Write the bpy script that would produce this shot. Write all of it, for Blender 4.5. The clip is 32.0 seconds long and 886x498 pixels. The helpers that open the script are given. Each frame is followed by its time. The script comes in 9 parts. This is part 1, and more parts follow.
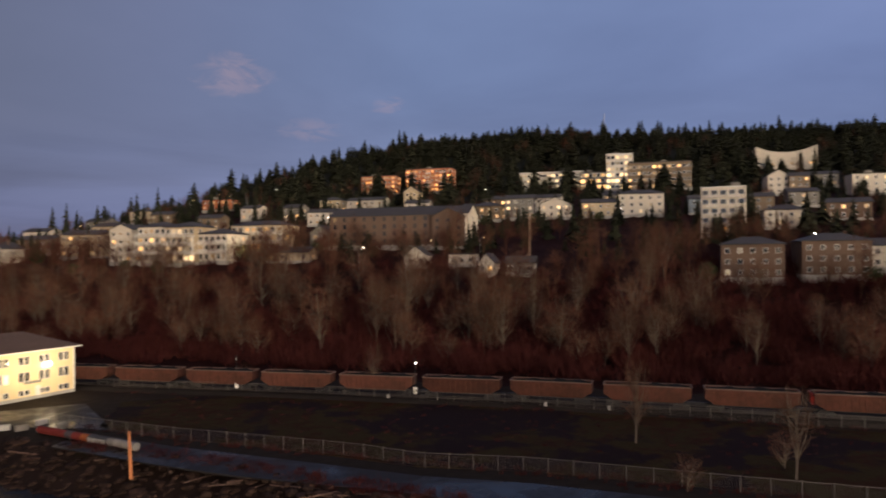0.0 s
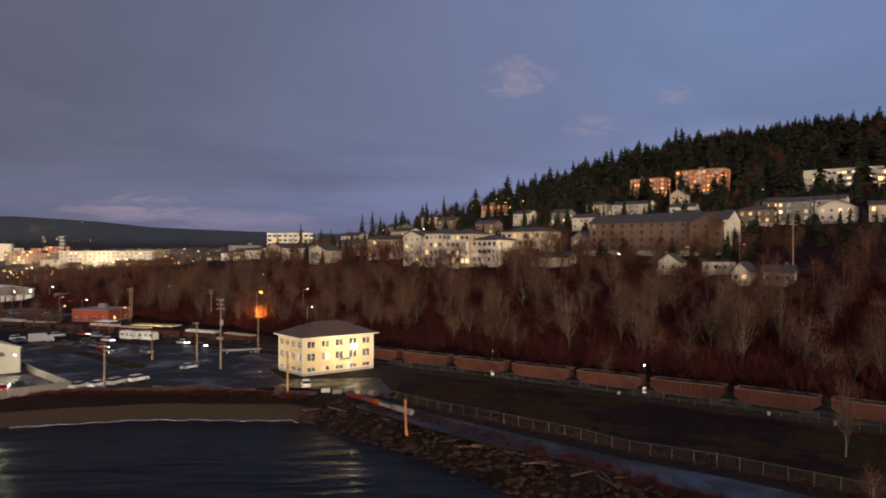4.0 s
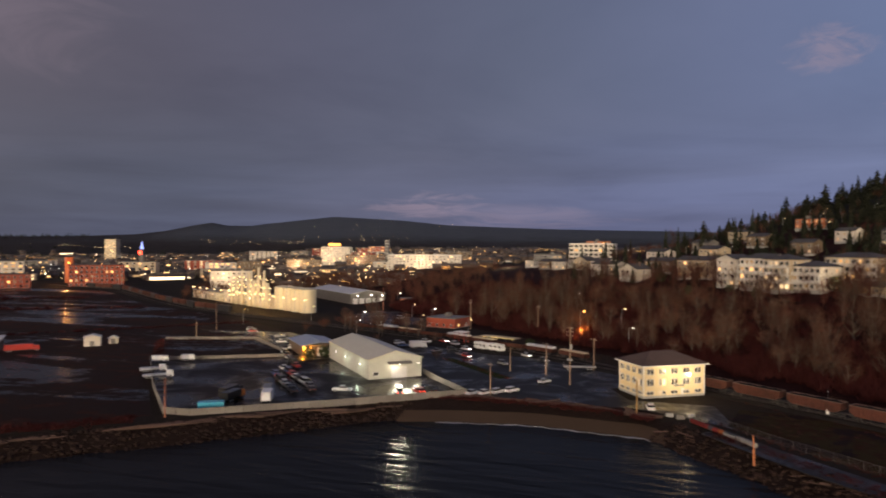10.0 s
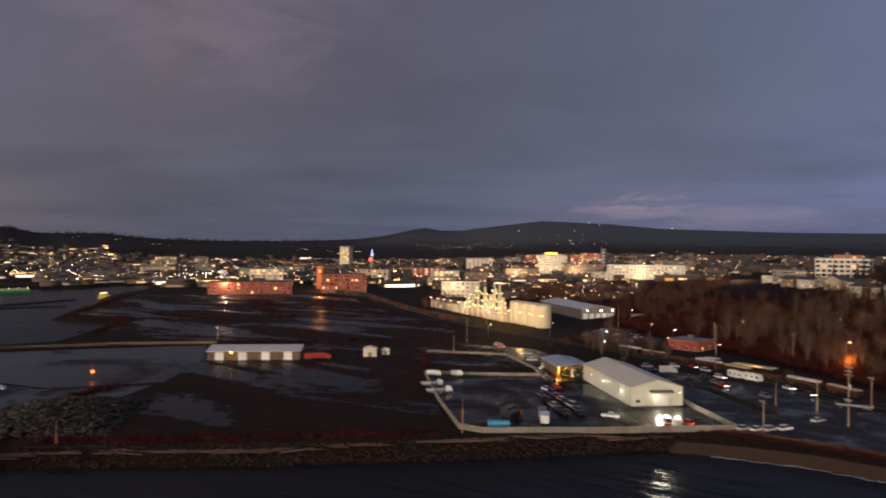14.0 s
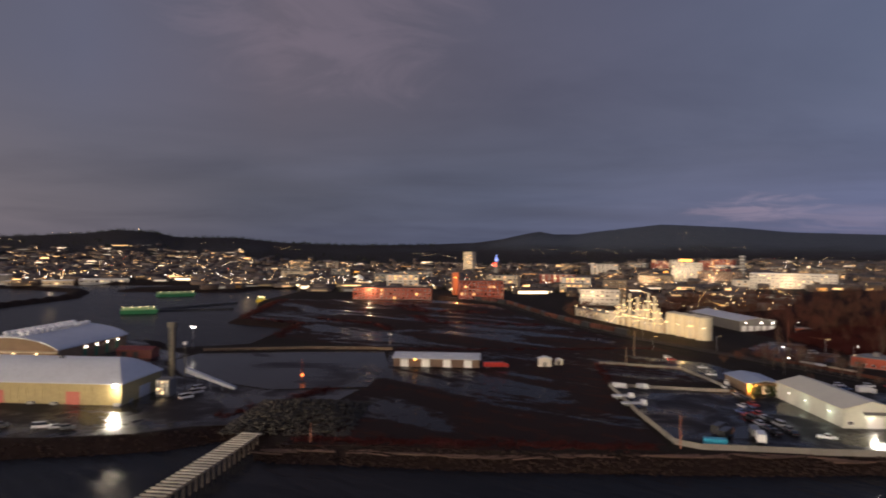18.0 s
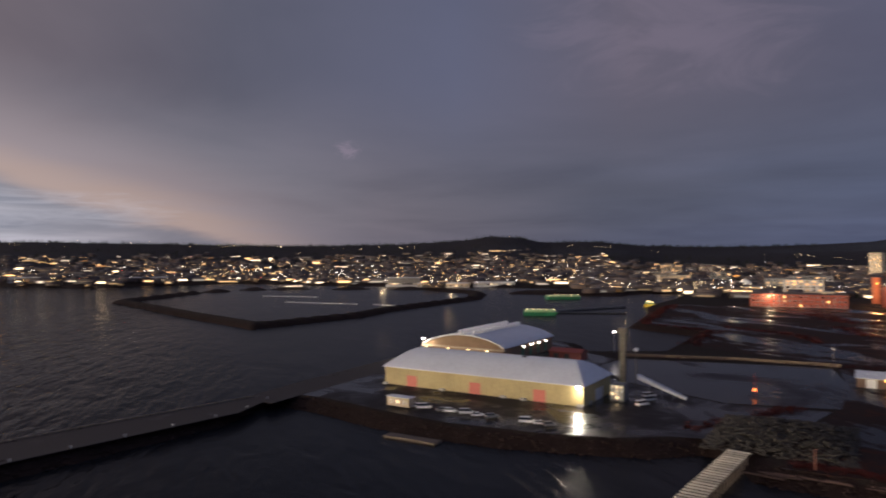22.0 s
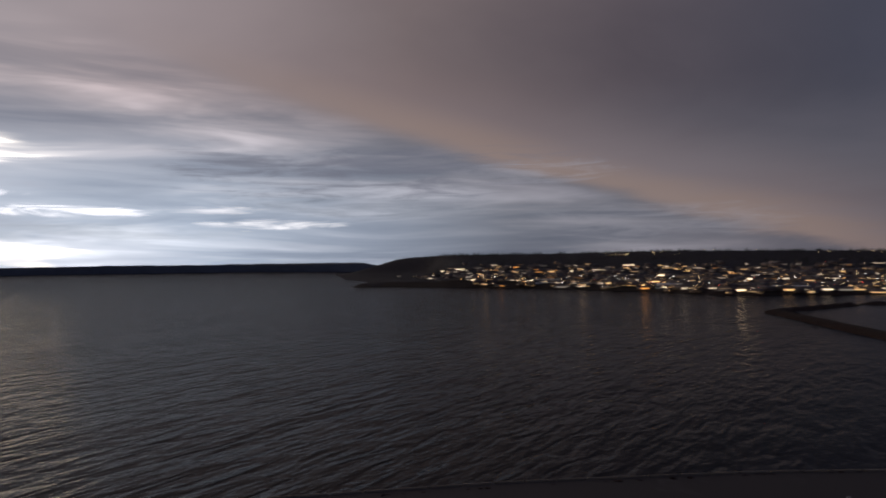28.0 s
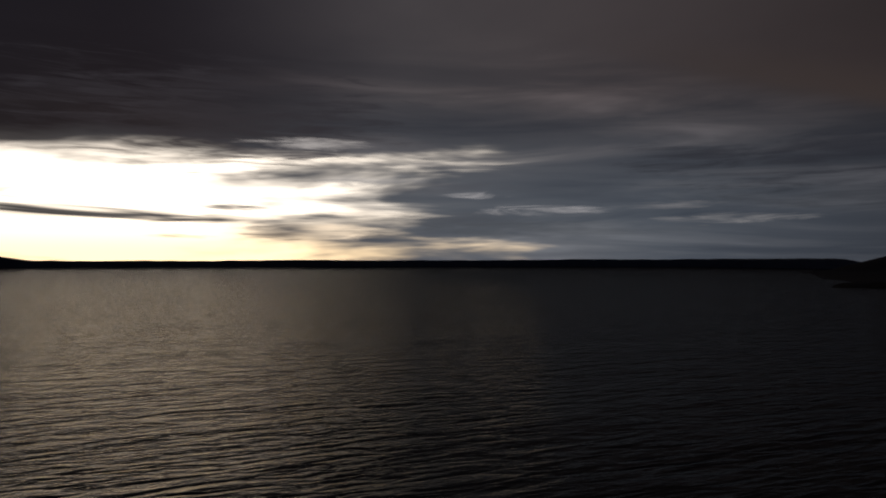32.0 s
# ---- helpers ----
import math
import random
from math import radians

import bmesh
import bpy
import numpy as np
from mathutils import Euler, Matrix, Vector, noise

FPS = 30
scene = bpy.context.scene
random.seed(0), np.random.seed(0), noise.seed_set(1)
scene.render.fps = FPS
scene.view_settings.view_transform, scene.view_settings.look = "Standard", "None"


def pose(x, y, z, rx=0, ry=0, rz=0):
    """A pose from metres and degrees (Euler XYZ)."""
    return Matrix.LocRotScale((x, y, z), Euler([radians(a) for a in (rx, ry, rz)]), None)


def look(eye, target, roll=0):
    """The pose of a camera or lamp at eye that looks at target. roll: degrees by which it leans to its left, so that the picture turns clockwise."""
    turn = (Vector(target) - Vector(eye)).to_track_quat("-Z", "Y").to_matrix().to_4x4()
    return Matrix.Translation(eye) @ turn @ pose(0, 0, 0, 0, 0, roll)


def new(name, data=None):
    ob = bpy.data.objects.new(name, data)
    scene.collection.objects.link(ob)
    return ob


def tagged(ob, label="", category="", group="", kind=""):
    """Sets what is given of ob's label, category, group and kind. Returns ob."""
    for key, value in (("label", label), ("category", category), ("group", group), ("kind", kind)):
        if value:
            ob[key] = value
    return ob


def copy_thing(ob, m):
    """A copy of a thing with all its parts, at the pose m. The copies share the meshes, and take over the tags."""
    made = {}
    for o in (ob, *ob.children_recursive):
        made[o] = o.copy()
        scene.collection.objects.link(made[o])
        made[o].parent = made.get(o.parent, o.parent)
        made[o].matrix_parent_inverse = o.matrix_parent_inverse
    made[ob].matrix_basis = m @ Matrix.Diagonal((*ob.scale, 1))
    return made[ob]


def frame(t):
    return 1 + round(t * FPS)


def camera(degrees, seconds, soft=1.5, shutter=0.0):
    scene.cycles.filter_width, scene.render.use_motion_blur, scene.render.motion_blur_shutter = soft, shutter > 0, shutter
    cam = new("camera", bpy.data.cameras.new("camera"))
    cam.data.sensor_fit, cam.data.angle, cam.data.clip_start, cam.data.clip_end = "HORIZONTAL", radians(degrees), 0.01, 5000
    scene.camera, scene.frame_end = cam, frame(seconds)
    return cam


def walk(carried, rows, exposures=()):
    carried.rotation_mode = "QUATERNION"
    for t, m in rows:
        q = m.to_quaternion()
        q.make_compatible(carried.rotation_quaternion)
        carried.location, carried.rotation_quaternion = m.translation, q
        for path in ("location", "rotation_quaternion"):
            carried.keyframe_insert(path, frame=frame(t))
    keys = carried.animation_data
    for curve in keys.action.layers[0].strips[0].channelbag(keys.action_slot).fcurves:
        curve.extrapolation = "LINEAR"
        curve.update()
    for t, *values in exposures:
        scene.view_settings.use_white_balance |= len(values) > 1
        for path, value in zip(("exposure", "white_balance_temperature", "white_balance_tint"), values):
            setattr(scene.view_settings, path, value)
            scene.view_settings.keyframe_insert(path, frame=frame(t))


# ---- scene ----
cam = camera(65.03, 32.0, soft=1.85, shutter=0.8)
PATH = [
    (0, (-0.94, 30.55, 29.52), (44.20, 119.77, 30.60), -0.50),
    (0.5, (0.07, 28.62, 29.99), (39.11, 120.68, 30.95), -0.41),
    (1, (0.95, 26.39, 30.34), (33.16, 121.06, 31.16), -0.30),
    (1.5, (1.63, 24.18, 30.23), (29.69, 120.16, 31.08), -0.33),
    (2, (1.96, 21.76, 30.11), (24.64, 119.15, 30.91), -0.25),
    (2.5, (2.00, 18.96, 30.11), (17.26, 117.79, 30.84), -0.11),
    (3, (2.09, 15.74, 30.60), (12.72, 115.17, 31.30), -0.15),
    (3.5, (1.85, 12.24, 31.54), (10.55, 111.86, 32.28), -0.02),
    (5.5, (-0.63, -0.29, 35.60), (-0.77, 99.71, 36.03), 0.24),
    (6, (-1.54, -2.97, 36.50), (-4.52, 96.99, 36.87), 0.34),
    (6.5, (-2.70, -5.69, 37.46), (-9.42, 94.08, 37.73), 0.49),
    (7, (-3.70, -8.44, 38.43), (-14.18, 91.01, 38.59), 0.60),
    (7.5, (-4.83, -11.29, 39.42), (-19.30, 87.66, 39.52), 0.66),
    (8, (-6.01, -14.29, 40.51), (-23.97, 84.08, 40.58), 0.53),
    (8.5, (-7.50, -16.98, 41.74), (-29.11, 80.65, 41.68), 0.52),
    (9, (-8.63, -19.38, 42.77), (-33.75, 77.42, 42.67), 0.49),
    (9.5, (-9.86, -22.14, 43.96), (-38.69, 73.62, 43.78), 0.42),
    (10, (-10.92, -24.85, 45.10), (-43.19, 69.80, 44.84), 0.40),
    (10.5, (-12.15, -27.45, 46.22), (-47.94, 65.93, 46.03), 0.37),
    (11, (-12.95, -30.13, 47.44), (-52.05, 61.91, 47.28), 0.32),
    (11.5, (-13.94, -32.79, 48.72), (-56.47, 57.71, 48.56), 0.35),
    (12, (-15.04, -35.54, 49.84), (-60.73, 53.41, 49.73), 0.42),
    (12.5, (-16.48, -38.48, 51.06), (-65.48, 48.70, 50.96), 0.46),
    (13, (-17.94, -41.50, 52.32), (-69.90, 43.94, 52.18), 0.51),
    (13.5, (-19.55, -44.83, 53.69), (-74.67, 38.60, 53.51), 0.48),
    (14, (-21.05, -48.27, 54.86), (-79.11, 33.15, 54.74), 0.50),
    (14.5, (-22.75, -51.72, 56.10), (-83.68, 27.58, 56.10), 0.46),
    (16.5, (-30.83, -65.99, 58.36), (-93.62, 11.83, 58.45), 0.52),
    (17, (-33.22, -69.67, 58.71), (-98.00, 6.52, 58.83), 0.58),
    (17.5, (-35.84, -73.41, 59.00), (-102.52, 1.10, 59.19), 0.61),
    (18, (-38.44, -77.08, 59.39), (-108.45, -5.68, 59.57), 0.61),
    (18.5, (-41.30, -80.77, 59.77), (-115.67, -13.92, 60.02), 0.61),
    (19, (-43.95, -84.20, 60.14), (-122.18, -21.91, 60.33), 0.54),
    (19.5, (-47.01, -87.62, 60.29), (-129.05, -30.44, 60.52), 0.41),
    (20, (-50.11, -90.83, 60.37), (-135.36, -38.57, 60.66), 0.28),
    (20.5, (-53.13, -94.41, 60.48), (-141.49, -47.59, 60.85), 0.11),
    (21, (-55.94, -97.94, 60.61), (-146.97, -56.54, 61.03), 0.05),
    (21.5, (-58.86, -101.47, 60.51), (-152.42, -66.15, 60.96), -0.10),
    (22, (-61.73, -104.98, 60.40), (-157.33, -75.65, 60.86), -0.20),
    (22.5, (-64.87, -108.44, 60.53), (-162.29, -85.85, 60.93), -0.24),
    (23, (-67.81, -111.62, 60.55), (-166.45, -95.18, 61.04), -0.20),
    (23.5, (-71.06, -115.00, 60.72), (-170.55, -104.92, 61.32), -0.33),
    (24, (-73.99, -118.19, 61.04), (-173.92, -114.44, 61.76), -0.40),
    (24.5, (-76.60, -121.45, 61.28), (-176.55, -124.51, 62.27), -0.59),
    (25, (-79.13, -124.76, 61.38), (-178.68, -134.11, 62.66), -0.58),
    (25.5, (-81.47, -128.28, 61.39), (-180.15, -144.42, 62.93), -0.61),
    (27.5, (-89.62, -143.47, 62.00), (-179.11, -188.06, 63.98), -0.78),
    (28, (-91.65, -146.64, 62.05), (-177.57, -197.76, 64.15), -0.68),
    (28.5, (-93.68, -149.38, 62.04), (-175.50, -206.84, 63.97), -0.58),
    (29, (-95.70, -152.11, 62.03), (-172.85, -215.71, 63.90), -0.22),
    (29.5, (-97.73, -154.84, 62.02), (-169.59, -224.35, 63.75), -0.08),
    (30, (-99.75, -157.56, 62.01), (-165.34, -233.03, 63.73), -0.03),
    (30.5, (-101.77, -160.29, 62.00), (-160.62, -241.12, 63.69), -0.01),
    (31, (-103.80, -163.01, 61.99), (-156.35, -248.07, 63.66), -0.01),
    (31.5, (-105.82, -165.73, 61.98), (-151.29, -254.78, 63.72), 0.01),
    (32, (-107.84, -168.46, 61.97), (-146.71, -260.58, 63.68), -0.00),
]
EXPOSURES = [(t, e, 7100.0 if t < 13 else 6650.0 if t < 21 else 6400.0, 17.5) for t, e in ((0, 0.08), (5, 0.08), (10, -0.05), (20, -0.05), (23, -0.05), (25, -0.18), (27.5, -0.68), (28, -0.9), (29, -1.3), (30, -1.68), (31, -2.5), (32, -3.55))]
walk(cam, [(t, look(eye, target, roll)) for t, eye, target, roll in PATH], EXPOSURES)

from math import sin, cos, pi, hypot, atan2

# ------------------------------------------------------------------ node helpers


class Net:
    """Small wrapper for writing node trees."""

    def __init__(self, tree):
        self.t = tree
        tree.nodes.clear()

    def n(self, kind):
        return self.t.nodes.new(kind)

    def link(self, a, b):
        self.t.links.new(a, b)

    def put(self, sock, v):
        if isinstance(v, (int, float)):
            sock.default_value = v
        elif isinstance(v, tuple):
            sock.default_value = (*v, 1.0) if len(v) == 3 and len(sock.default_value) == 4 else v
        else:
            self.link(v, sock)

    def math(self, op, a, b=0.0, c=0.0, clamp=False):
        m = self.n("ShaderNodeMath")
        m.operation, m.use_clamp = op, clamp
        for i, v in enumerate((a, b, c)):
            self.put(m.inputs[i], v)
        return m.outputs[0]

    def mix(self, f, a, b, blend="MIX"):
        m = self.n("ShaderNodeMix")
        m.data_type, m.blend_type = "RGBA", blend
        self.put(m.inputs[0], f)
        self.put(m.inputs[6], a)
        self.put(m.inputs[7], b)
        return m.outputs[2]

    def smooth(self, v, lo, hi, a=0.0, b=1.0):
        m = self.n("ShaderNodeMapRange")
        m.interpolation_type = "SMOOTHSTEP"
        for i, x in enumerate((v, lo, hi, a, b)):
            self.put(m.inputs[i], x)
        return m.outputs[0]

    def ramp(self, v, stops, interp="LINEAR"):
        r = self.n("ShaderNodeValToRGB")
        e = r.color_ramp.elements
        r.color_ramp.interpolation = interp
        while len(e) < len(stops):
            e.new(0.5)
        for el, (p, c) in zip(e, sorted(stops)):
            el.position, el.color = p, (*c, 1)
        self.put(r.inputs[0], v)
        return r.outputs[0]

    def noise(self, vec, scale, detail=4.0, rough=0.55, distort=0.0):
        x = self.n("ShaderNodeTexNoise")
        if vec is not None:
            self.link(vec, x.inputs["Vector"])
        for k, v in (("Scale", scale), ("Detail", detail), ("Roughness", rough), ("Distortion", distort)):
            x.inputs[k].default_value = v
        return x.outputs["Fac"]

    def vec(self, x, y, z=0.0):
        c = self.n("ShaderNodeCombineXYZ")
        for i, v in enumerate((x, y, z)):
            self.put(c.inputs[i], v)
        return c.outputs[0]


def srgb(r, g, b):
    return tuple((c / 255 / 12.92) if c < 10 else ((c / 255 + 0.055) / 1.055) ** 2.4 for c in (r, g, b))


# ------------------------------------------------------------------ sky at dusk
def make_world():
    world = bpy.data.worlds.new("dusk_sky")
    scene.world = world
    world.use_nodes = True
    k = Net(world.node_tree)
    d = k.n("ShaderNodeSeparateXYZ")
    k.link(k.n("ShaderNodeTexCoord").outputs["Generated"], d.inputs[0])
    x, y, z = d.outputs
    # heading in degrees, to the left of +y, seam behind the hill
    c, s = cos(radians(100)), sin(radians(100))
    xr = k.math("ADD", k.math("MULTIPLY", x, c), k.math("MULTIPLY", y, s))
    yr = k.math("ADD", k.math("MULTIPLY", x, -s), k.math("MULTIPLY", y, c))
    head = k.math("ADD", k.math("MULTIPLY", k.math("ARCTAN2", k.math("MULTIPLY", xr, -1.0), yr), 57.2958), 100.0)
    elev = k.math("MULTIPLY", k.math("ARCSINE", z), 57.2958)
    hn = k.math("DIVIDE", k.math("ADD", head, 80.0), 360.0)
    at = lambda deg: (deg + 80) / 360  # noqa: E731
    low = k.ramp(hn, [(at(-80), srgb(84, 104, 144)), (at(-20), srgb(112, 128, 168)), (at(5), srgb(94, 106, 140)), (at(20), srgb(90, 99, 126)), (at(40), srgb(80, 90, 112)), (at(60), srgb(80, 86, 102)),
                      (at(78), srgb(108, 106, 116)), (at(96), srgb(134, 134, 142)), (at(115), srgb(158, 163, 172)), (at(128), (0.6, 0.69, 0.79)), (at(140), (0.98, 1.12, 1.24)), (at(155), (1.2, 1.33, 1.42)), (at(170), (1.3, 1.4, 1.45)), (at(190), (1.2, 1.15, 1.0)), (at(230), srgb(120, 130, 150)), (at(280), srgb(80, 100, 140))])
    high = k.ramp(hn, [(at(-80), srgb(108, 130, 180)), (at(-25), srgb(104, 127, 170)), (at(-5), srgb(97, 112, 148)), (at(12), srgb(90, 101, 128)), (at(30), srgb(86, 91, 114)), (at(48), srgb(90, 89, 105)), (at(58), srgb(96, 93, 107)), (at(72), srgb(92, 97, 118)),
                       (at(90), srgb(90, 92, 106)), (at(106), srgb(116, 108, 114)), (at(124), srgb(158, 144, 142)), (at(145), srgb(200, 188, 188)), (at(160), srgb(210, 202, 203)), (at(178), srgb(165, 160, 170)), (at(205), srgb(110, 108, 120)), (at(280), srgb(105, 128, 176))])
    col = k.mix(k.smooth(elev, 2.0, 15.0), low, high)
    # broad soft mottling of the cloud deck, as on a high sheet seen in perspective
    inv = k.math("DIVIDE", 1.0, k.math("ADD", k.math("MAXIMUM", z, 0.0), 0.09))
    deck = k.vec(k.math("MULTIPLY", x, inv), k.math("MULTIPLY", y, inv), 0.0)
    n1 = k.noise(deck, 0.55, 5.0, 0.55, 0.4)
    col = k.mix(0.8, col, k.ramp(n1, [(0.3, (0.78, 0.79, 0.82)), (0.5, (1, 1, 1)), (0.72, (1.18, 1.15, 1.13))]), "MULTIPLY")
    # long thin streaks towards the bright quarter
    streak = k.vec(k.math("MULTIPLY", head, 0.045), k.math("MULTIPLY", elev, 0.42), 3.0)
    n2 = k.noise(streak, 1.0, 4.0, 0.52, 0.5)
    edge = k.math("SUBTRACT", elev, k.math("MULTIPLY", k.math("SUBTRACT", head, 87.0), 0.285))
    wob = k.math("MULTIPLY", k.math("SUBTRACT", n1, 0.5), 3.0)
    edge = k.math("ADD", edge, wob)
    below = k.math("MULTIPLY", k.smooth(edge, 0.7, -1.5), k.smooth(head, 88.0, 112.0))
    below = k.math("MULTIPLY", below, k.smooth(elev, 19.0, 12.0))
    col = k.mix(k.math("MULTIPLY", below, 0.85), col, k.mix(1.0, col, k.ramp(n2, [(0.3, (0.48, 0.56, 0.66)), (0.47, (0.78, 0.84, 0.9)), (0.58, (1.2, 1.2, 1.2)), (0.7, (1.9, 1.85, 1.8))]), "MULTIPLY"))
    # salmon rim of the deck
    span = k.math("MULTIPLY", k.smooth(head, 78.0, 95.0), k.smooth(head, 150.0, 118.0))
    rim = k.math("MULTIPLY", k.math("MULTIPLY", k.smooth(edge, -0.9, 0.6), k.smooth(edge, 8.0, 0.6)), span)
    col = k.mix(k.math("MULTIPLY", rim, 0.45), col, srgb(176, 154, 150))
    rim = k.math("MULTIPLY", k.math("MULTIPLY", k.smooth(edge, -1.0, 0.6), k.smooth(edge, 3.4, 0.6)), span)
    col = k.mix(k.math("MULTIPLY", rim, 0.34), col, srgb(204, 176, 152))
    # the open slot where the sun has just gone
    n3 = k.noise(k.vec(k.math("MULTIPLY", head, 0.05), k.math("MULTIPLY", elev, 0.30), 9.0), 1.0, 4.0, 0.55, 0.4)
    hs = k.math("ADD", head, k.math("ADD", k.math("MULTIPLY", k.math("SUBTRACT", n2, 0.5), 55.0), k.math("MULTIPLY", k.math("SUBTRACT", n3, 0.5), 45.0)))
    slot = k.math("MULTIPLY", k.smooth(hs, 154.0, 178.0), k.math("MULTIPLY", k.smooth(head, 134.0, 150.0), k.smooth(head, 225.0, 205.0)))
    top = k.math("ADD", 7.5, k.math("MULTIPLY", k.math("SUBTRACT", n3, 0.5), 7.0))
    op = k.math("MULTIPLY", slot, k.smooth(k.math("SUBTRACT", elev, top), 1.4, -1.6))
    op = k.math("MULTIPLY", op, k.smooth(n2, 0.30, 0.42))
    glow = k.mix(k.smooth(elev, 5.0, 0.5), (27.0, 24.6, 19.5), (20.0, 15.2, 8.4))
    deckdark = k.math("MULTIPLY", k.smooth(head, 160.0, 184.0), k.smooth(k.math("SUBTRACT", elev, top), 0.5, 3.0))
    deckdark = k.math("MULTIPLY", deckdark, k.smooth(elev, 48.0, 26.0))
    col = k.mix(k.math("MULTIPLY", deckdark, 0.9), col, srgb(88, 84, 97))
    col = k.mix(op, col, glow)
    # single long clouds and bright rifts near the slot: heading, height, half width, half height, amount
    n5 = k.noise(k.vec(k.math("MULTIPLY", head, 0.16), k.math("MULTIPLY", elev, 1.5), 2.0), 1.0, 7.0, 0.65, 0.8)
    for hh, ee, rw, re, amt, tone in ((127, 7.6, 15, 1.9, 0.7, (0.25, 0.27, 0.34)), (125, 4.6, 14, 0.9, 0.45, (0.27, 0.33, 0.4)), (176, 11.2, 14, 3.8, 0.9, (0.30, 0.29, 0.34)), (169.5, 8.5, 4.5, 0.7, 0.8, (0.7, 0.7, 0.8)), (174.2, 4.2, 3.2, 0.22, 0.95, (0.5, 0.52, 0.6)), (169.5, 2.3, 3.6, 0.6, 0.85, (0.6, 0.62, 0.68)), (178, 1.9, 2.8, 0.2, 0.9, (0.6, 0.6, 0.6)), (158, 3.4, 9, 0.7, 0.6, (0.75, 0.85, 0.95)), (150, 2.6, 12, 0.6, 0.5, (0.7, 0.82, 0.9)), (160, 6.0, 9, 0.5, 0.5, (0.8, 0.85, 0.95)),
                                      (168.5, 9.4, 5.0, 0.45, 0.8, (5, 4.8, 4.4)), (163, 6.6, 4.0, 0.5, 0.6, (3.4, 3.4, 3.3)), (154.5, 5.4, 2.4, 0.3, 0.8, (4, 4, 3.9)), (149, 4.1, 4.4, 0.42, 0.75, (4, 4, 3.9)), (138.8, 4.4, 4.0, 0.3, 0.6, (2.4, 2.4, 2.35)), (134.3, 3.3, 5.0, 0.42, 0.65, (2.6, 2.6, 2.5)), (165.5, 2.4, 3.4, 0.6, 0.9, (12, 10, 7)), (114, 7.4, 6, 0.9, 0.4, (0.75, 0.76, 0.82)), (104, 3.0, 10, 1.4, 0.35, (0.55, 0.56, 0.62))):
        q = k.math("ADD", k.math("POWER", k.math("DIVIDE", k.math("SUBTRACT", head, float(hh)), float(rw)), 2.0), k.math("POWER", k.math("DIVIDE", k.math("SUBTRACT", elev, ee), re), 2.0))
        q = k.math("ADD", q, k.math("MULTIPLY", k.math("SUBTRACT", n5, 0.5), 7.0))
        col = k.mix(k.math("MULTIPLY", k.smooth(q, 1.5, -0.9), amt), col, tone)
    # small pink clouds lit from below, and a low bank over the far hills
    for hh, ee, rw, re, amt in ((-10.0, 14.2, 3.0, 1.7, 0.42), (-22.5, 12.3, 1.6, 0.7, 0.28), (-16.0, 10.2, 2.6, 0.9, 0.25), (-28.0, 9.0, 5.0, 1.0, 0.25), (80.8, 8.3, 1.1, 0.8, 0.35), (20.5, 3.5, 4.6, 1.2, 0.45), (12.0, 2.4, 9.0, 1.1, 0.24), (55.0, 17.0, 12.0, 6.0, 0.16)):
        q = k.math("ADD", k.math("POWER", k.math("DIVIDE", k.math("SUBTRACT", head, hh), rw), 2.0), k.math("POWER", k.math("DIVIDE", k.math("SUBTRACT", elev, ee), re), 2.0))
        puff = k.noise(k.vec(k.math("MULTIPLY", head, 1.1 / rw), k.math("MULTIPLY", elev, 1.3 / re), hh), 1.0, 6.0, 0.62, 0.9)
        q = k.math("SUBTRACT", q, k.math("MULTIPLY", k.math("SUBTRACT", puff, 0.5), 4.0))
        f = k.math("MULTIPLY", k.smooth(q, 1.2, -0.5), k.smooth(puff, 0.3, 0.56))
        col = k.mix(k.math("MULTIPLY", f, amt), col, srgb(160, 145, 162))
    # grey-blue streaks low in the east
    n4 = k.noise(k.vec(k.math("MULTIPLY", head, 0.03), k.math("MULTIPLY", elev, 0.35), 5.0), 1.0, 4.0, 0.5, 0.3)
    f4 = k.math("MULTIPLY", k.math("MULTIPLY", k.smooth(head, 75.0, 45.0), k.smooth(head, -30.0, 0.0)), k.smooth(elev, 11.0, 3.0))
    col = k.mix(k.math("MULTIPLY", f4, 0.6), col, k.mix(1.0, col, k.ramp(n4, [(0.35, (0.72, 0.74, 0.8)), (0.6, (1.15, 1.2, 1.3))]), "MULTIPLY"))
    sky = k.n("ShaderNodeTexSky")
    sky.sky_type, sky.sun_disc = "NISHITA", False
    sky.sun_elevation, sky.sun_rotation = radians(2.0), radians(180.0)
    bg = k.n("ShaderNodeBackground")
    k.put(bg.inputs[0], k.mix(0.93, k.mix(1.0, sky.outputs[0], (0.1, 0.1, 0.1), "MULTIPLY"), col))
    bg.inputs[1].default_value = 1.08
    k.link(bg.outputs[0], k.n("ShaderNodeOutputWorld").inputs[0])


make_world()
sun = new("sun", bpy.data.lights.new("sun", "SUN"))
sun.data.energy, sun.data.angle, sun.data.color = 0.5, radians(25), (1.0, 0.86, 0.72)
sun.matrix_world = look((0, -1000, 180), (0, 0, 0))

# ------------------------------------------------------------------ materials
MATS = {}


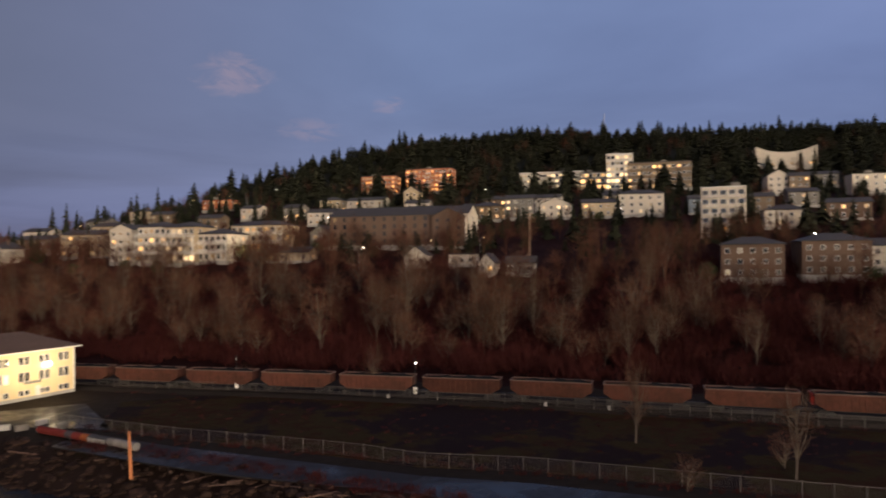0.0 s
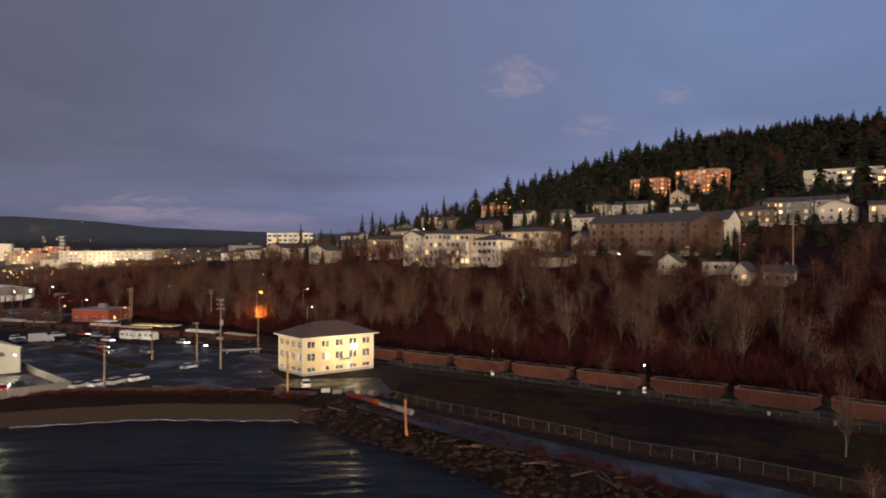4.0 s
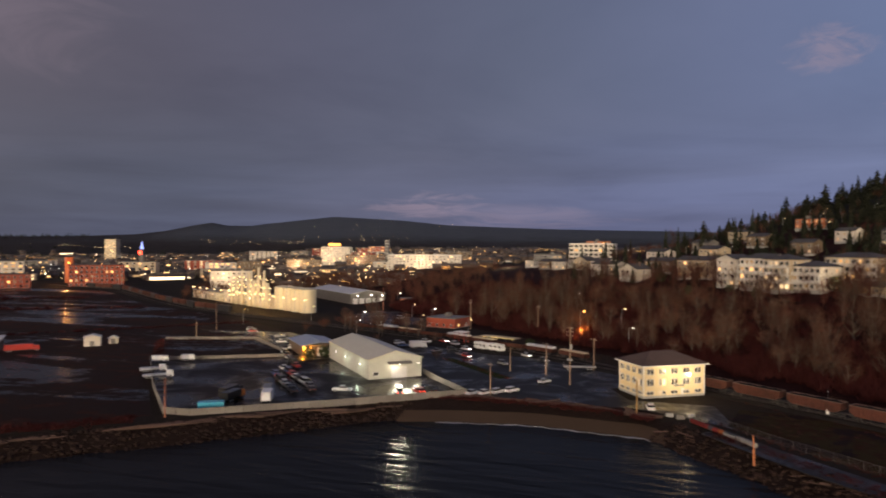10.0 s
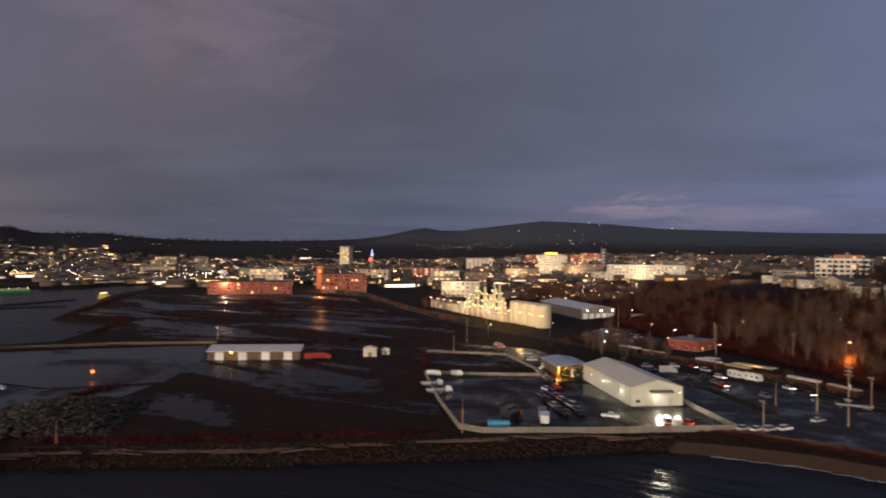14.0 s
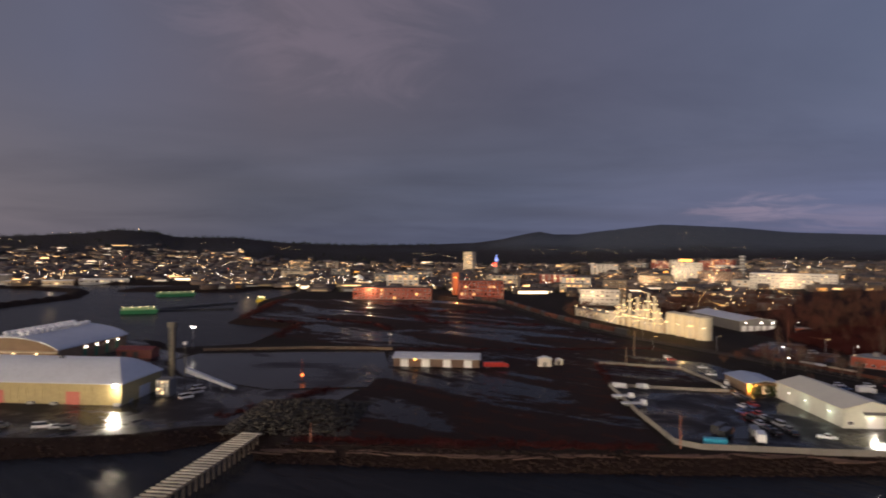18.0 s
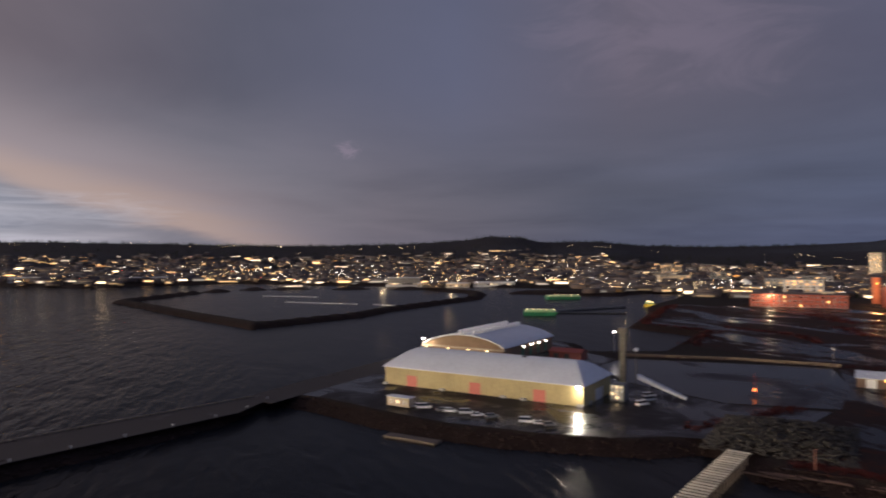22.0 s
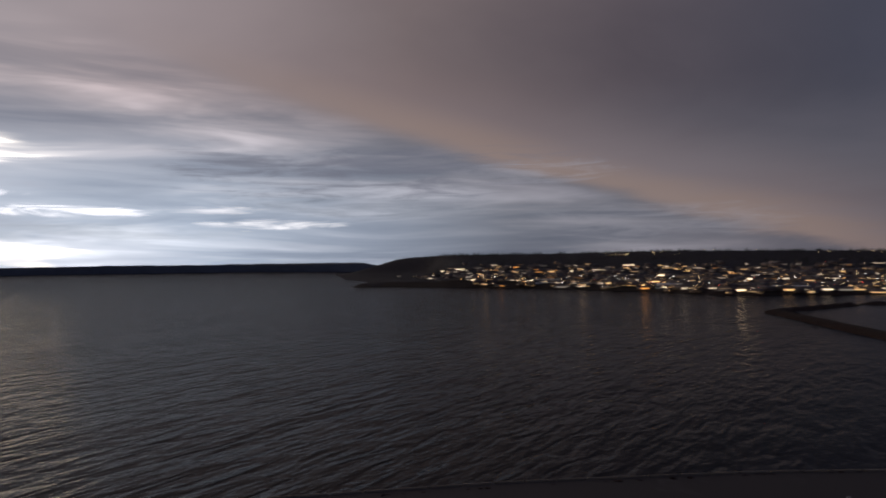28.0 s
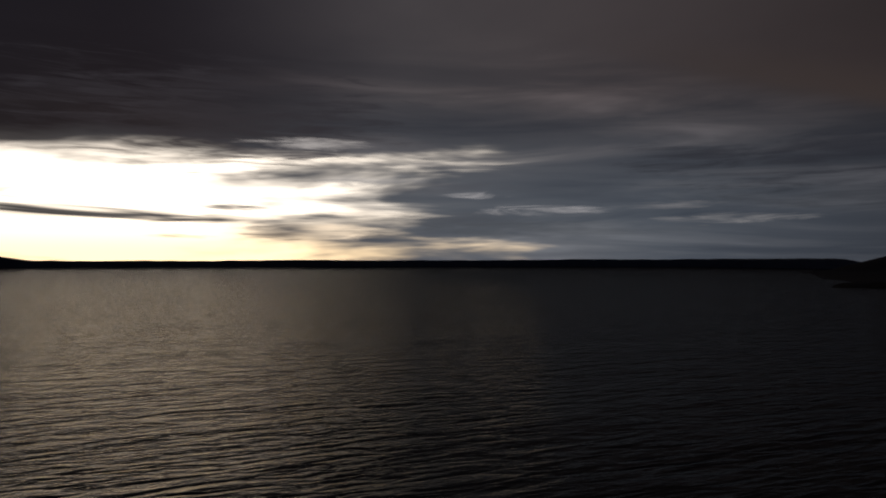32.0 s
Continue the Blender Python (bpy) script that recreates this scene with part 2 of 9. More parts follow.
def mat(name, base, rough=0.7, metal=0.0, var=0.25, grain=1.0, bump=0.15, spec=0.5, big=0.12, dark=None, island=False, per_object=0.0):
    """Surface with grain at two scales; grain is in cycles a metre."""
    if name in MATS:
        return MATS[name]
    m = bpy.data.materials.new(name)
    m.use_nodes = True
    k = Net(m.node_tree)
    p = k.n("ShaderNodeBsdfPrincipled")
    co = k.n("ShaderNodeTexCoord").outputs["Object"]
    fine, broad = k.noise(co, grain, 5.0, 0.6), k.noise(co, big, 4.0, 0.55, 0.3)
    dk = dark or tuple(c * 0.55 for c in base)
    f = k.math("ADD", k.math("MULTIPLY", k.smooth(fine, 0.3, 0.7), 0.5), k.math("MULTIPLY", k.smooth(broad, 0.3, 0.7), 0.5))
    col = k.mix(k.math("MULTIPLY", f, var * 2.2, clamp=True), base, dk)
    if island or per_object:
        r = k.n("ShaderNodeNewGeometry").outputs["Random Per Island"] if island else k.n("ShaderNodeObjectInfo").outputs["Random"]
        amt = per_object or 0.5
        col = k.mix(1.0, col, k.ramp(r, [(0.0, (1 - amt * 0.6,) * 3), (1.0, (1 + amt * 0.5,) * 3)]), "MULTIPLY")
    k.put(p.inputs["Base Color"], col)
    p.inputs["Metallic"].default_value = metal
    k.put(p.inputs["Roughness"], k.math("ADD", rough - 0.08, k.math("MULTIPLY", fine, 0.16), clamp=True))
    p.inputs["Specular IOR Level"].default_value = spec
    if bump:
        b = k.n("ShaderNodeBump")
        b.inputs["Strength"].default_value, b.inputs["Distance"].default_value = bump, 0.4 / grain
        k.link(fine, b.inputs["Height"])
        k.link(b.outputs[0], p.inputs["Normal"])
    k.link(p.outputs[0], k.n("ShaderNodeOutputMaterial").inputs[0])
    MATS[name] = m
    return m


def glow_mat(name, colour, strength, sampled=False):
    if name in MATS:
        return MATS[name]
    m = bpy.data.materials.new(name)
    m.use_nodes = True
    k = Net(m.node_tree)
    e = k.n("ShaderNodeEmission")
    e.inputs[0].default_value, e.inputs[1].default_value = (*colour, 1), strength
    k.link(e.outputs[0], k.n("ShaderNodeOutputMaterial").inputs[0])
    if not sampled:
        m.cycles.emission_sampling = "NONE"
    MATS[name] = m
    return m


def lit_window_mat(name, colour, strength, spread=0.8):
    """A window with a lamp behind it; rooms differ in brightness."""
    if name in MATS:
        return MATS[name]
    m = bpy.data.materials.new(name)
    m.use_nodes = True
    k = Net(m.node_tree)
    p = k.n("ShaderNodeBsdfPrincipled")
    p.inputs["Base Color"].default_value, p.inputs["Roughness"].default_value = (0.05, 0.05, 0.05, 1), 0.1
    r = k.n("ShaderNodeObjectInfo").outputs["Random"]
    r2 = k.n("ShaderNodeNewGeometry").outputs["Random Per Island"]
    mixed = k.math("FRACT", k.math("ADD", k.math("MULTIPLY", r, 7.3), r2))
    inside = k.noise(k.n("ShaderNodeTexCoord").outputs["Object"], 0.9, 2.0)
    k.put(p.inputs["Emission Color"], k.mix(mixed, colour, (colour[0], colour[1] * 0.8, colour[2] * 0.55)))
    k.put(p.inputs["Emission Strength"], k.math("MULTIPLY", strength, k.math("MULTIPLY", k.math("ADD", 1 - spread, k.math("MULTIPLY", k.math("POWER", mixed, 2.5), spread * 3.2)), k.math("ADD", 0.4, inside))))
    k.link(p.outputs[0], k.n("ShaderNodeOutputMaterial").inputs[0])
    m.cycles.emission_sampling = "NONE"
    MATS[name] = m
    return m


def glass_mat():
    m = bpy.data.materials.new("dark_window_glass")
    m.use_nodes = True
    k = Net(m.node_tree)
    p = k.n("ShaderNodeBsdfPrincipled")
    r = k.n("ShaderNodeObjectInfo").outputs["Random"]
    k.put(p.inputs["Base Color"], k.mix(r, (0.012, 0.014, 0.018), (0.06, 0.055, 0.05)))
    p.inputs["Roughness"].default_value, p.inputs["Specular IOR Level"].default_value = 0.06, 0.8
    k.link(p.outputs[0], k.n("ShaderNodeOutputMaterial").inputs[0])
    MATS["glass"] = m
    return m


def wet_mat(name, base, puddle=0.5, rough=0.45, scale=0.08, gloss=0.3):
    """Wet paving: damp rough tarmac with smooth standing water in the hollows."""
    m = bpy.data.materials.new(name)
    m.use_nodes = True
    k = Net(m.node_tree)
    p = k.n("ShaderNodeBsdfPrincipled")
    co = k.n("ShaderNodeTexCoord").outputs["Object"]
    fine, broad = k.noise(co, 2.5, 5.0, 0.65), k.noise(co, scale, 5.0, 0.6, 0.6)
    wet = k.smooth(broad, 1 - puddle - 0.12, 1 - puddle + 0.12)
    k.put(p.inputs["Base Color"], k.mix(wet, k.mix(fine, tuple(c * 0.7 for c in base), tuple(c * 1.4 for c in base)), tuple(c * 0.45 for c in base)))
    k.put(p.inputs["Roughness"], k.math("ADD", k.math("MULTIPLY", k.math("SUBTRACT", 1.0, wet), rough), 0.16))
    p.inputs["Specular IOR Level"].default_value = gloss
    b = k.n("ShaderNodeBump")
    b.inputs["Distance"].default_value = 0.02
    k.put(b.inputs["Strength"], k.math("ADD", 0.06, k.math("MULTIPLY", k.math("SUBTRACT", 1.0, wet), 0.35)))
    k.link(fine, b.inputs["Height"])
    k.link(b.outputs[0], p.inputs["Normal"])
    k.link(p.outputs[0], k.n("ShaderNodeOutputMaterial").inputs[0])
    MATS[name] = m
    return m


def water_mat(name, waves=1.0, gloss=0.44):
    """Dark water: gloss by Fresnel over a dark body, wind waves of three sizes."""
    m = bpy.data.materials.new(name)
    m.use_nodes = True
    k = Net(m.node_tree)
    co = k.n("ShaderNodeTexCoord").outputs["Object"]

    def swell(turn, sx, sy):
        mp = k.n("ShaderNodeMapping")
        k.link(co, mp.inputs[0])
        mp.inputs["Rotation"].default_value[2] = radians(turn)
        mp.inputs["Scale"].default_value = (sx, sy, 1)
        return mp.outputs[0]

    a = k.noise(swell(24, 0.045, 0.165), 1.0, 1.5, 0.4, 0.8)
    b = k.noise(swell(34, 0.15, 0.48), 1.0, 2.0, 0.5, 0.6)
    c = k.noise(swell(10, 0.8, 1.7), 1.0, 3.0, 0.6)
    gust = k.noise(swell(30, 0.004, 0.012), 1.0, 3.0, 0.5)
    sep = k.n("ShaderNodeSeparateXYZ")
    k.link(co, sep.inputs[0])
    calm = k.smooth(k.math("ADD", sep.outputs[1], k.math("MULTIPLY", gust, 60.0)), -190.0, -60.0)
    long_swell = k.noise(swell(30, 0.013, 0.047), 1.0, 2.0, 0.5, 0.6)
    h = k.math("ADD", k.math("ADD", k.math("MULTIPLY", a, 1.9), k.math("MULTIPLY", long_swell, 2.4)), k.math("ADD", k.math("MULTIPLY", b, 0.55), k.math("MULTIPLY", c, 0.05)))
    bu = k.n("ShaderNodeBump")
    bu.inputs["Distance"].default_value = 1.0
    k.put(bu.inputs["Strength"], k.math("MULTIPLY", k.math("MULTIPLY", waves, k.smooth(calm, 0.0, 1.0, 1.0, 0.42)), k.math("ADD", 0.7, k.math("MULTIPLY", gust, 0.6))))
    k.link(h, bu.inputs["Height"])
    fr = k.n("ShaderNodeFresnel")
    fr.inputs["IOR"].default_value = 1.33
    k.link(bu.outputs[0], fr.inputs["Normal"])
    body = k.n("ShaderNodeBsdfDiffuse")
    body.inputs["Color"].default_value = (0.008, 0.009, 0.011, 1)
    shine = k.n("ShaderNodeBsdfGlossy")
    shine.inputs["Color"].default_value = (0.97, 0.95, 0.93, 1)
    k.put(shine.inputs["Roughness"], k.math("ADD", k.math("ADD", 0.03, k.math("MULTIPLY", calm, 0.17)), k.math("MULTIPLY", gust, 0.07)))
    k.link(bu.outputs[0], shine.inputs["Normal"])
    mixed = k.n("ShaderNodeMixShader")
    k.put(mixed.inputs[0], k.math("MULTIPLY", fr.outputs[0], gloss))
    k.link(body.outputs[0], mixed.inputs[1])
    k.link(shine.outputs[0], mixed.inputs[2])
    k.link(mixed.outputs[0], k.n("ShaderNodeOutputMaterial").inputs[0])
    MATS[name] = m
    return m


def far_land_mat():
    """Wooded far land: dark firs by the town; distance haze put into the colour of the mountain behind it."""
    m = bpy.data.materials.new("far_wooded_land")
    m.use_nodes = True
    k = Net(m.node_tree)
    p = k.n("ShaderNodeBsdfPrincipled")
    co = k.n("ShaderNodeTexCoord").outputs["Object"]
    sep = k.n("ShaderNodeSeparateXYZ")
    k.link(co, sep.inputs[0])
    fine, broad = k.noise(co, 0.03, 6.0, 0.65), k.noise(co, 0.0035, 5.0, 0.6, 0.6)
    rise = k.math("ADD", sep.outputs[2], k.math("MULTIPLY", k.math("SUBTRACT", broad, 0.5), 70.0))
    # where the haze is painted: high ground on the mountain's side
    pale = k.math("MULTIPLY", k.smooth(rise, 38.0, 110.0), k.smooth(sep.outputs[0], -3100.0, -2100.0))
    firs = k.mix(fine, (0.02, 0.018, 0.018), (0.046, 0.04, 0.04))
    hazed_woods = k.mix(fine, (0.052, 0.06, 0.073), (0.095, 0.108, 0.125))
    k.put(p.inputs["Base Color"], k.mix(pale, firs, hazed_woods))
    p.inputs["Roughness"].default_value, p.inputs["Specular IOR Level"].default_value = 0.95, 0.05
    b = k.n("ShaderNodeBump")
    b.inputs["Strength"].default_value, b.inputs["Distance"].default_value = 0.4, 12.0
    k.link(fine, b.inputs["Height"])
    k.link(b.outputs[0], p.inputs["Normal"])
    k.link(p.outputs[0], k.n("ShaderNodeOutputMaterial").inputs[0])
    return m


def field_mat():
    """Bare wet flat: brown gravel, rusty weeds and thin water, drawn out along the shore."""
    m = bpy.data.materials.new("wet_gravel_field")
    m.use_nodes = True
    k = Net(m.node_tree)
    p = k.n("ShaderNodeBsdfPrincipled")
    co = k.n("ShaderNodeTexCoord").outputs["Object"]

    def drawn(sx, sy):
        mp = k.n("ShaderNodeMapping")
        k.link(co, mp.inputs[0])
        mp.vector_type = "POINT"
        mp.inputs["Rotation"].default_value[2] = radians(-42.0)
        mp.inputs["Scale"].default_value = (sx, sy, 1)
        return mp.outputs[0]

    fine, mid = k.noise(co, 1.6, 6.0, 0.7), k.noise(co, 0.16, 5.0, 0.65, 0.5)
    tracks = k.noise(drawn(0.014, 0.15), 1.0, 5.0, 0.62, 0.5)
    pools = k.noise(drawn(0.009, 0.03), 1.0, 5.0, 0.6, 0.7)
    wet = k.smooth(k.math("ADD", pools, k.math("MULTIPLY", k.math("SUBTRACT", mid, 0.5), 0.25)), 0.5, 0.56)
    gravel = k.mix(fine, (0.012, 0.007, 0.006), (0.036, 0.021, 0.016))
    weeds = k.mix(fine, (0.016, 0.006, 0.004), (0.075, 0.027, 0.015))
    col = k.mix(k.smooth(k.math("ADD", mid, k.math("MULTIPLY", k.math("SUBTRACT", tracks, 0.5), 0.9)), 0.5, 0.62), gravel, weeds)
    k.put(p.inputs["Base Color"], k.mix(wet, col, (0.007, 0.006, 0.008)))
    k.put(p.inputs["Roughness"], k.math("ADD", k.math("MULTIPLY", k.math("SUBTRACT", 1.0, wet), 0.5), k.math("ADD", 0.2, k.math("MULTIPLY", mid, 0.12))))
    p.inputs["Specular IOR Level"].default_value = 0.055
    b = k.n("ShaderNodeBump")
    b.inputs["Distance"].default_value = 0.06
    k.put(b.inputs["Strength"], k.math("ADD", 0.05, k.math("MULTIPLY", k.math("SUBTRACT", 1.0, wet), 0.5)))
    k.link(fine, b.inputs["Height"])
    k.link(b.outputs[0], p.inputs["Normal"])
    k.link(p.outputs[0], k.n("ShaderNodeOutputMaterial").inputs[0])
    return m


def lot_mat():
    """Rough winter grass with bare gravel patches."""
    m = bpy.data.materials.new("grass_lot")
    m.use_nodes = True
    k = Net(m.node_tree)
    p = k.n("ShaderNodeBsdfPrincipled")
    co = k.n("ShaderNodeTexCoord").outputs["Object"]
    fine, mid, broad = k.noise(co, 3.0, 5.0, 0.65), k.noise(co, 0.35, 4.0, 0.6, 0.4), k.noise(co, 0.06, 4.0, 0.6, 0.6)
    grass = k.mix(fine, (0.009, 0.007, 0.004), (0.062, 0.045, 0.018))
    brown = k.mix(fine, (0.011, 0.005, 0.003), (0.058, 0.024, 0.013))
    gravel = k.mix(fine, (0.01, 0.006, 0.007), (0.027, 0.017, 0.018))
    col = k.mix(k.smooth(mid, 0.42, 0.62), grass, brown)
    k.put(p.inputs["Base Color"], k.mix(k.smooth(k.math("ADD", broad, k.math("MULTIPLY", k.math("SUBTRACT", mid, 0.5), 0.3)), 0.47, 0.56), col, gravel))
    p.inputs["Roughness"].default_value, p.inputs["Specular IOR Level"].default_value = 0.9, 0.03
    b = k.n("ShaderNodeBump")
    b.inputs["Strength"].default_value, b.inputs["Distance"].default_value = 0.6, 0.15
    k.link(fine, b.inputs["Height"])
    k.link(b.outputs[0], p.inputs["Normal"])
    k.link(p.outputs[0], k.n("ShaderNodeOutputMaterial").inputs[0])
    return m


GLASS = glass_mat()
LIT = lit_window_mat("warm_lit_window", (1.0, 0.66, 0.3), 1.5)
LITW = lit_window_mat("pale_lit_window", (1.0, 0.88, 0.62), 1.3)
LITO = lit_window_mat("amber_lit_window", (1.0, 0.48, 0.15), 1.7)
LAMP_WARM = glow_mat("warm_lamp_glow", (1.0, 0.72, 0.34), 7.0)
LAMP_WHITE = glow_mat("white_lamp_glow", (1.0, 0.96, 0.85), 22.0)
LAMP_AMBER = glow_mat("amber_lamp_glow", (1.0, 0.42, 0.08), 10.0)
LAMP_RED = glow_mat("red_lamp_glow", (1.0, 0.06, 0.03), 8.0)
LAMP_BLUE = glow_mat("blue_lamp_glow", (0.3, 0.42, 1.0), 2.0)
WATER = water_mat("sea_water", 0.8, 0.37)
GROUND = mat("town_ground", (0.03, 0.022, 0.016), 0.85, grain=0.6, big=0.03, var=0.4, spec=0.06)
LITTER = mat("leaf_litter", (0.026, 0.008, 0.007), 0.9, grain=0.8, big=0.08, var=0.45, spec=0.06)
FOREST = mat("forest_floor", (0.013, 0.014, 0.008), 0.95, grain=0.2, big=0.02, var=0.4, spec=0.06)
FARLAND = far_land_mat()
BANK = mat("rocky_bank", (0.025, 0.015, 0.012), 0.85, grain=0.9, big=0.15, var=0.45, bump=0.5, spec=0.06)
LOT = lot_mat()
ASPHALT = wet_mat("wet_asphalt", (0.019, 0.017, 0.017), 0.45, gloss=0.16)
YARD = wet_mat("wet_yard", (0.016, 0.012, 0.012), 0.5, scale=0.05, gloss=0.11)
FIELD = field_mat()
PONDED = wet_mat("ponded_pavement", (0.016, 0.013, 0.015), 0.6, rough=0.35, scale=0.02, gloss=0.065)
JETTY = wet_mat("wet_jetty_concrete", (0.045, 0.038, 0.034), 0.3, rough=0.55, scale=0.06, gloss=0.12)
SAND = mat("beach_sand", (0.07, 0.046, 0.031), 0.8, grain=2.0, big=0.1, var=0.3, dark=(0.06, 0.04, 0.028), spec=0.06)
ROCK = mat("riprap_rock", (0.05, 0.03, 0.023), 0.8, grain=1.5, big=0.4, var=0.4, per_object=0.5, spec=0.06)
ROCKS = mat("rubble_rock", (0.034, 0.021, 0.017), 0.8, grain=1.5, big=0.4, var=0.4, island=True, spec=0.06)
LOGWOOD = mat("driftwood", (0.1, 0.056, 0.04), 0.8, grain=3.0, big=0.5, var=0.35, per_object=0.6)
CONCRETE = mat("concrete", (0.42, 0.41, 0.38), 0.75, grain=1.5, big=0.2, var=0.22)
PIERWOOD = mat("weathered_timber", (0.2, 0.15, 0.1), 0.8, grain=3.0, big=0.4, var=0.3, per_object=0.4)
POLEWOOD = mat("pole_timber", (0.32, 0.22, 0.15), 0.85, grain=3.0, big=0.6, var=0.3)
POLERED = mat("reddish_pole_timber", (0.32, 0.12, 0.07), 0.8, grain=3.0, big=0.6, var=0.3)
STEEL = mat("galvanised_steel", (0.38, 0.39, 0.40), 0.45, 0.6, grain=3.0, var=0.2)
FENCE = mat("chain_link_wire", (0.13, 0.115, 0.105), 0.5, 0.4, grain=3.0, var=0.2)
RUST = mat("hopper_rust", (0.11, 0.04, 0.028), 0.8, grain=0.9, big=0.25, var=0.4, dark=(0.05, 0.024, 0.018), spec=0.15, per_object=0.5)
BLACKISH = mat("black_steel", (0.02, 0.02, 0.022), 0.6, grain=2.0, var=0.3)
COAL = mat("coal_load", (0.018, 0.017, 0.017), 0.9, grain=2.0, bump=0.8, spec=0.06)
BALLAST = mat("track_ballast", (0.03, 0.025, 0.022), 0.9, grain=2.5, big=0.2, var=0.35, bump=0.5, spec=0.06)
WHITEW = mat("white_siding", (0.62, 0.56, 0.47), 0.6, grain=1.2, big=0.15, var=0.14)
CREAMW = mat("cream_siding", (0.5, 0.4, 0.27), 0.65, grain=1.2, big=0.15, var=0.16)
TANW = mat("tan_siding", (0.2, 0.14, 0.09), 0.7, grain=1.2, big=0.15, var=0.2)
GREYW = mat("grey_siding", (0.19, 0.175, 0.155), 0.7, grain=1.2, big=0.15, var=0.2)
BLUEW = mat("slate_blue_siding", (0.2, 0.25, 0.3), 0.7, grain=1.2, big=0.15, var=0.2)
YELLOW = mat("yellow_clapboard", (0.8, 0.66, 0.39), 0.6, grain=1.2, big=0.15, var=0.12)
BRICK = mat("brown_brick", (0.16, 0.1, 0.07), 0.85, grain=4.0, big=0.2, var=0.3)
REDBRICK = mat("red_brick", (0.42, 0.09, 0.05), 0.85, grain=3.0, big=0.2, var=0.3)
ORANGEW = mat("orange_brick", (0.46, 0.15, 0.07), 0.8, grain=2.0, big=0.2, var=0.25)
OLIVEW = mat("olive_grey_metal_wall", (0.48, 0.38, 0.17), 0.65, grain=0.8, big=0.12, var=0.3, dark=(0.28, 0.22, 0.1))
ROOFD = mat("dark_shingle", (0.055, 0.05, 0.052), 0.8, grain=2.0, big=0.2, var=0.3)
ROOFB = mat("brown_shingle", (0.09, 0.055, 0.045), 0.85, grain=2.0, big=0.2, var=0.3)
ROOFM = mat("pale_metal_roof", (0.62, 0.63, 0.64), 0.42, 0.15, grain=0.7, big=0.08, var=0.16)
ROOFG = mat("grey_flat_roof", (0.20, 0.2, 0.2), 0.8, grain=0.8, big=0.08, var=0.25)
WOODW = mat("brown_plank_wall", (0.24, 0.15, 0.085), 0.8, grain=1.5, big=0.15, var=0.3)
DOORR = mat("salmon_red_door", (0.60, 0.16, 0.11), 0.6, grain=1.5, var=0.2)
WHITEP = mat("white_paint", (0.78, 0.77, 0.74), 0.5, grain=2.0, var=0.1)
BARK = mat("grey_brown_bark", (0.11, 0.085, 0.065), 0.9, grain=4.0, big=0.6, var=0.3)
TWIG = mat("bare_twigs", (0.115, 0.066, 0.04), 0.9, grain=0.6, big=0.12, var=0.45, bump=0.0, dark=(0.095, 0.033, 0.026), per_object=0.7, spec=0.06)
TWIGS = mat("bare_twig_thicket", (0.105, 0.062, 0.038), 0.9, grain=0.6, big=0.03, var=0.45, bump=0.0, dark=(0.095, 0.03, 0.025), spec=0.06)
BRAMBLE = mat("bramble_stems", (0.078, 0.021, 0.019), 0.9, grain=0.6, big=0.05, var=0.5, bump=0.0, spec=0.06)
NEEDLE = mat("conifer_needles", (0.042, 0.043, 0.026), 0.85, grain=0.5, big=0.012, var=0.45, dark=(0.02, 0.024, 0.014), bump=0.0, spec=0.06)
SHRUB = mat("shrub_leaves", (0.05, 0.065, 0.03), 0.85, grain=0.8, big=0.2, var=0.4, bump=0.0, spec=0.06)
TANKW = mat("pale_steel_tank", (0.68, 0.6, 0.42), 0.5, 0.1, grain=0.6, big=0.1, var=0.15)
TYRE = mat("tyre_rubber", (0.015, 0.015, 0.015), 0.85, grain=6.0)
CARG = mat("car_glass", (0.02, 0.022, 0.025), 0.08, grain=4.0, bump=0.0)
PAINTS = {n: mat(n + "_vehicle_paint", c, 0.3, grain=3.0, var=0.06, bump=0.0) for n, c in (("white", (0.75, 0.75, 0.74)), ("silver", (0.45, 0.46, 0.48)), ("black", (0.015, 0.015, 0.017)), ("red", (0.4, 0.04, 0.03)), ("blue", (0.05, 0.1, 0.25)), ("grey", (0.14, 0.145, 0.15)), ("teal", (0.03, 0.36, 0.52)), ("orange", (0.6, 0.2, 0.04)), ("green", (0.02, 0.16, 0.065)), ("yellow", (0.7, 0.5, 0.05)))}

# ------------------------------------------------------------------ mesh helpers


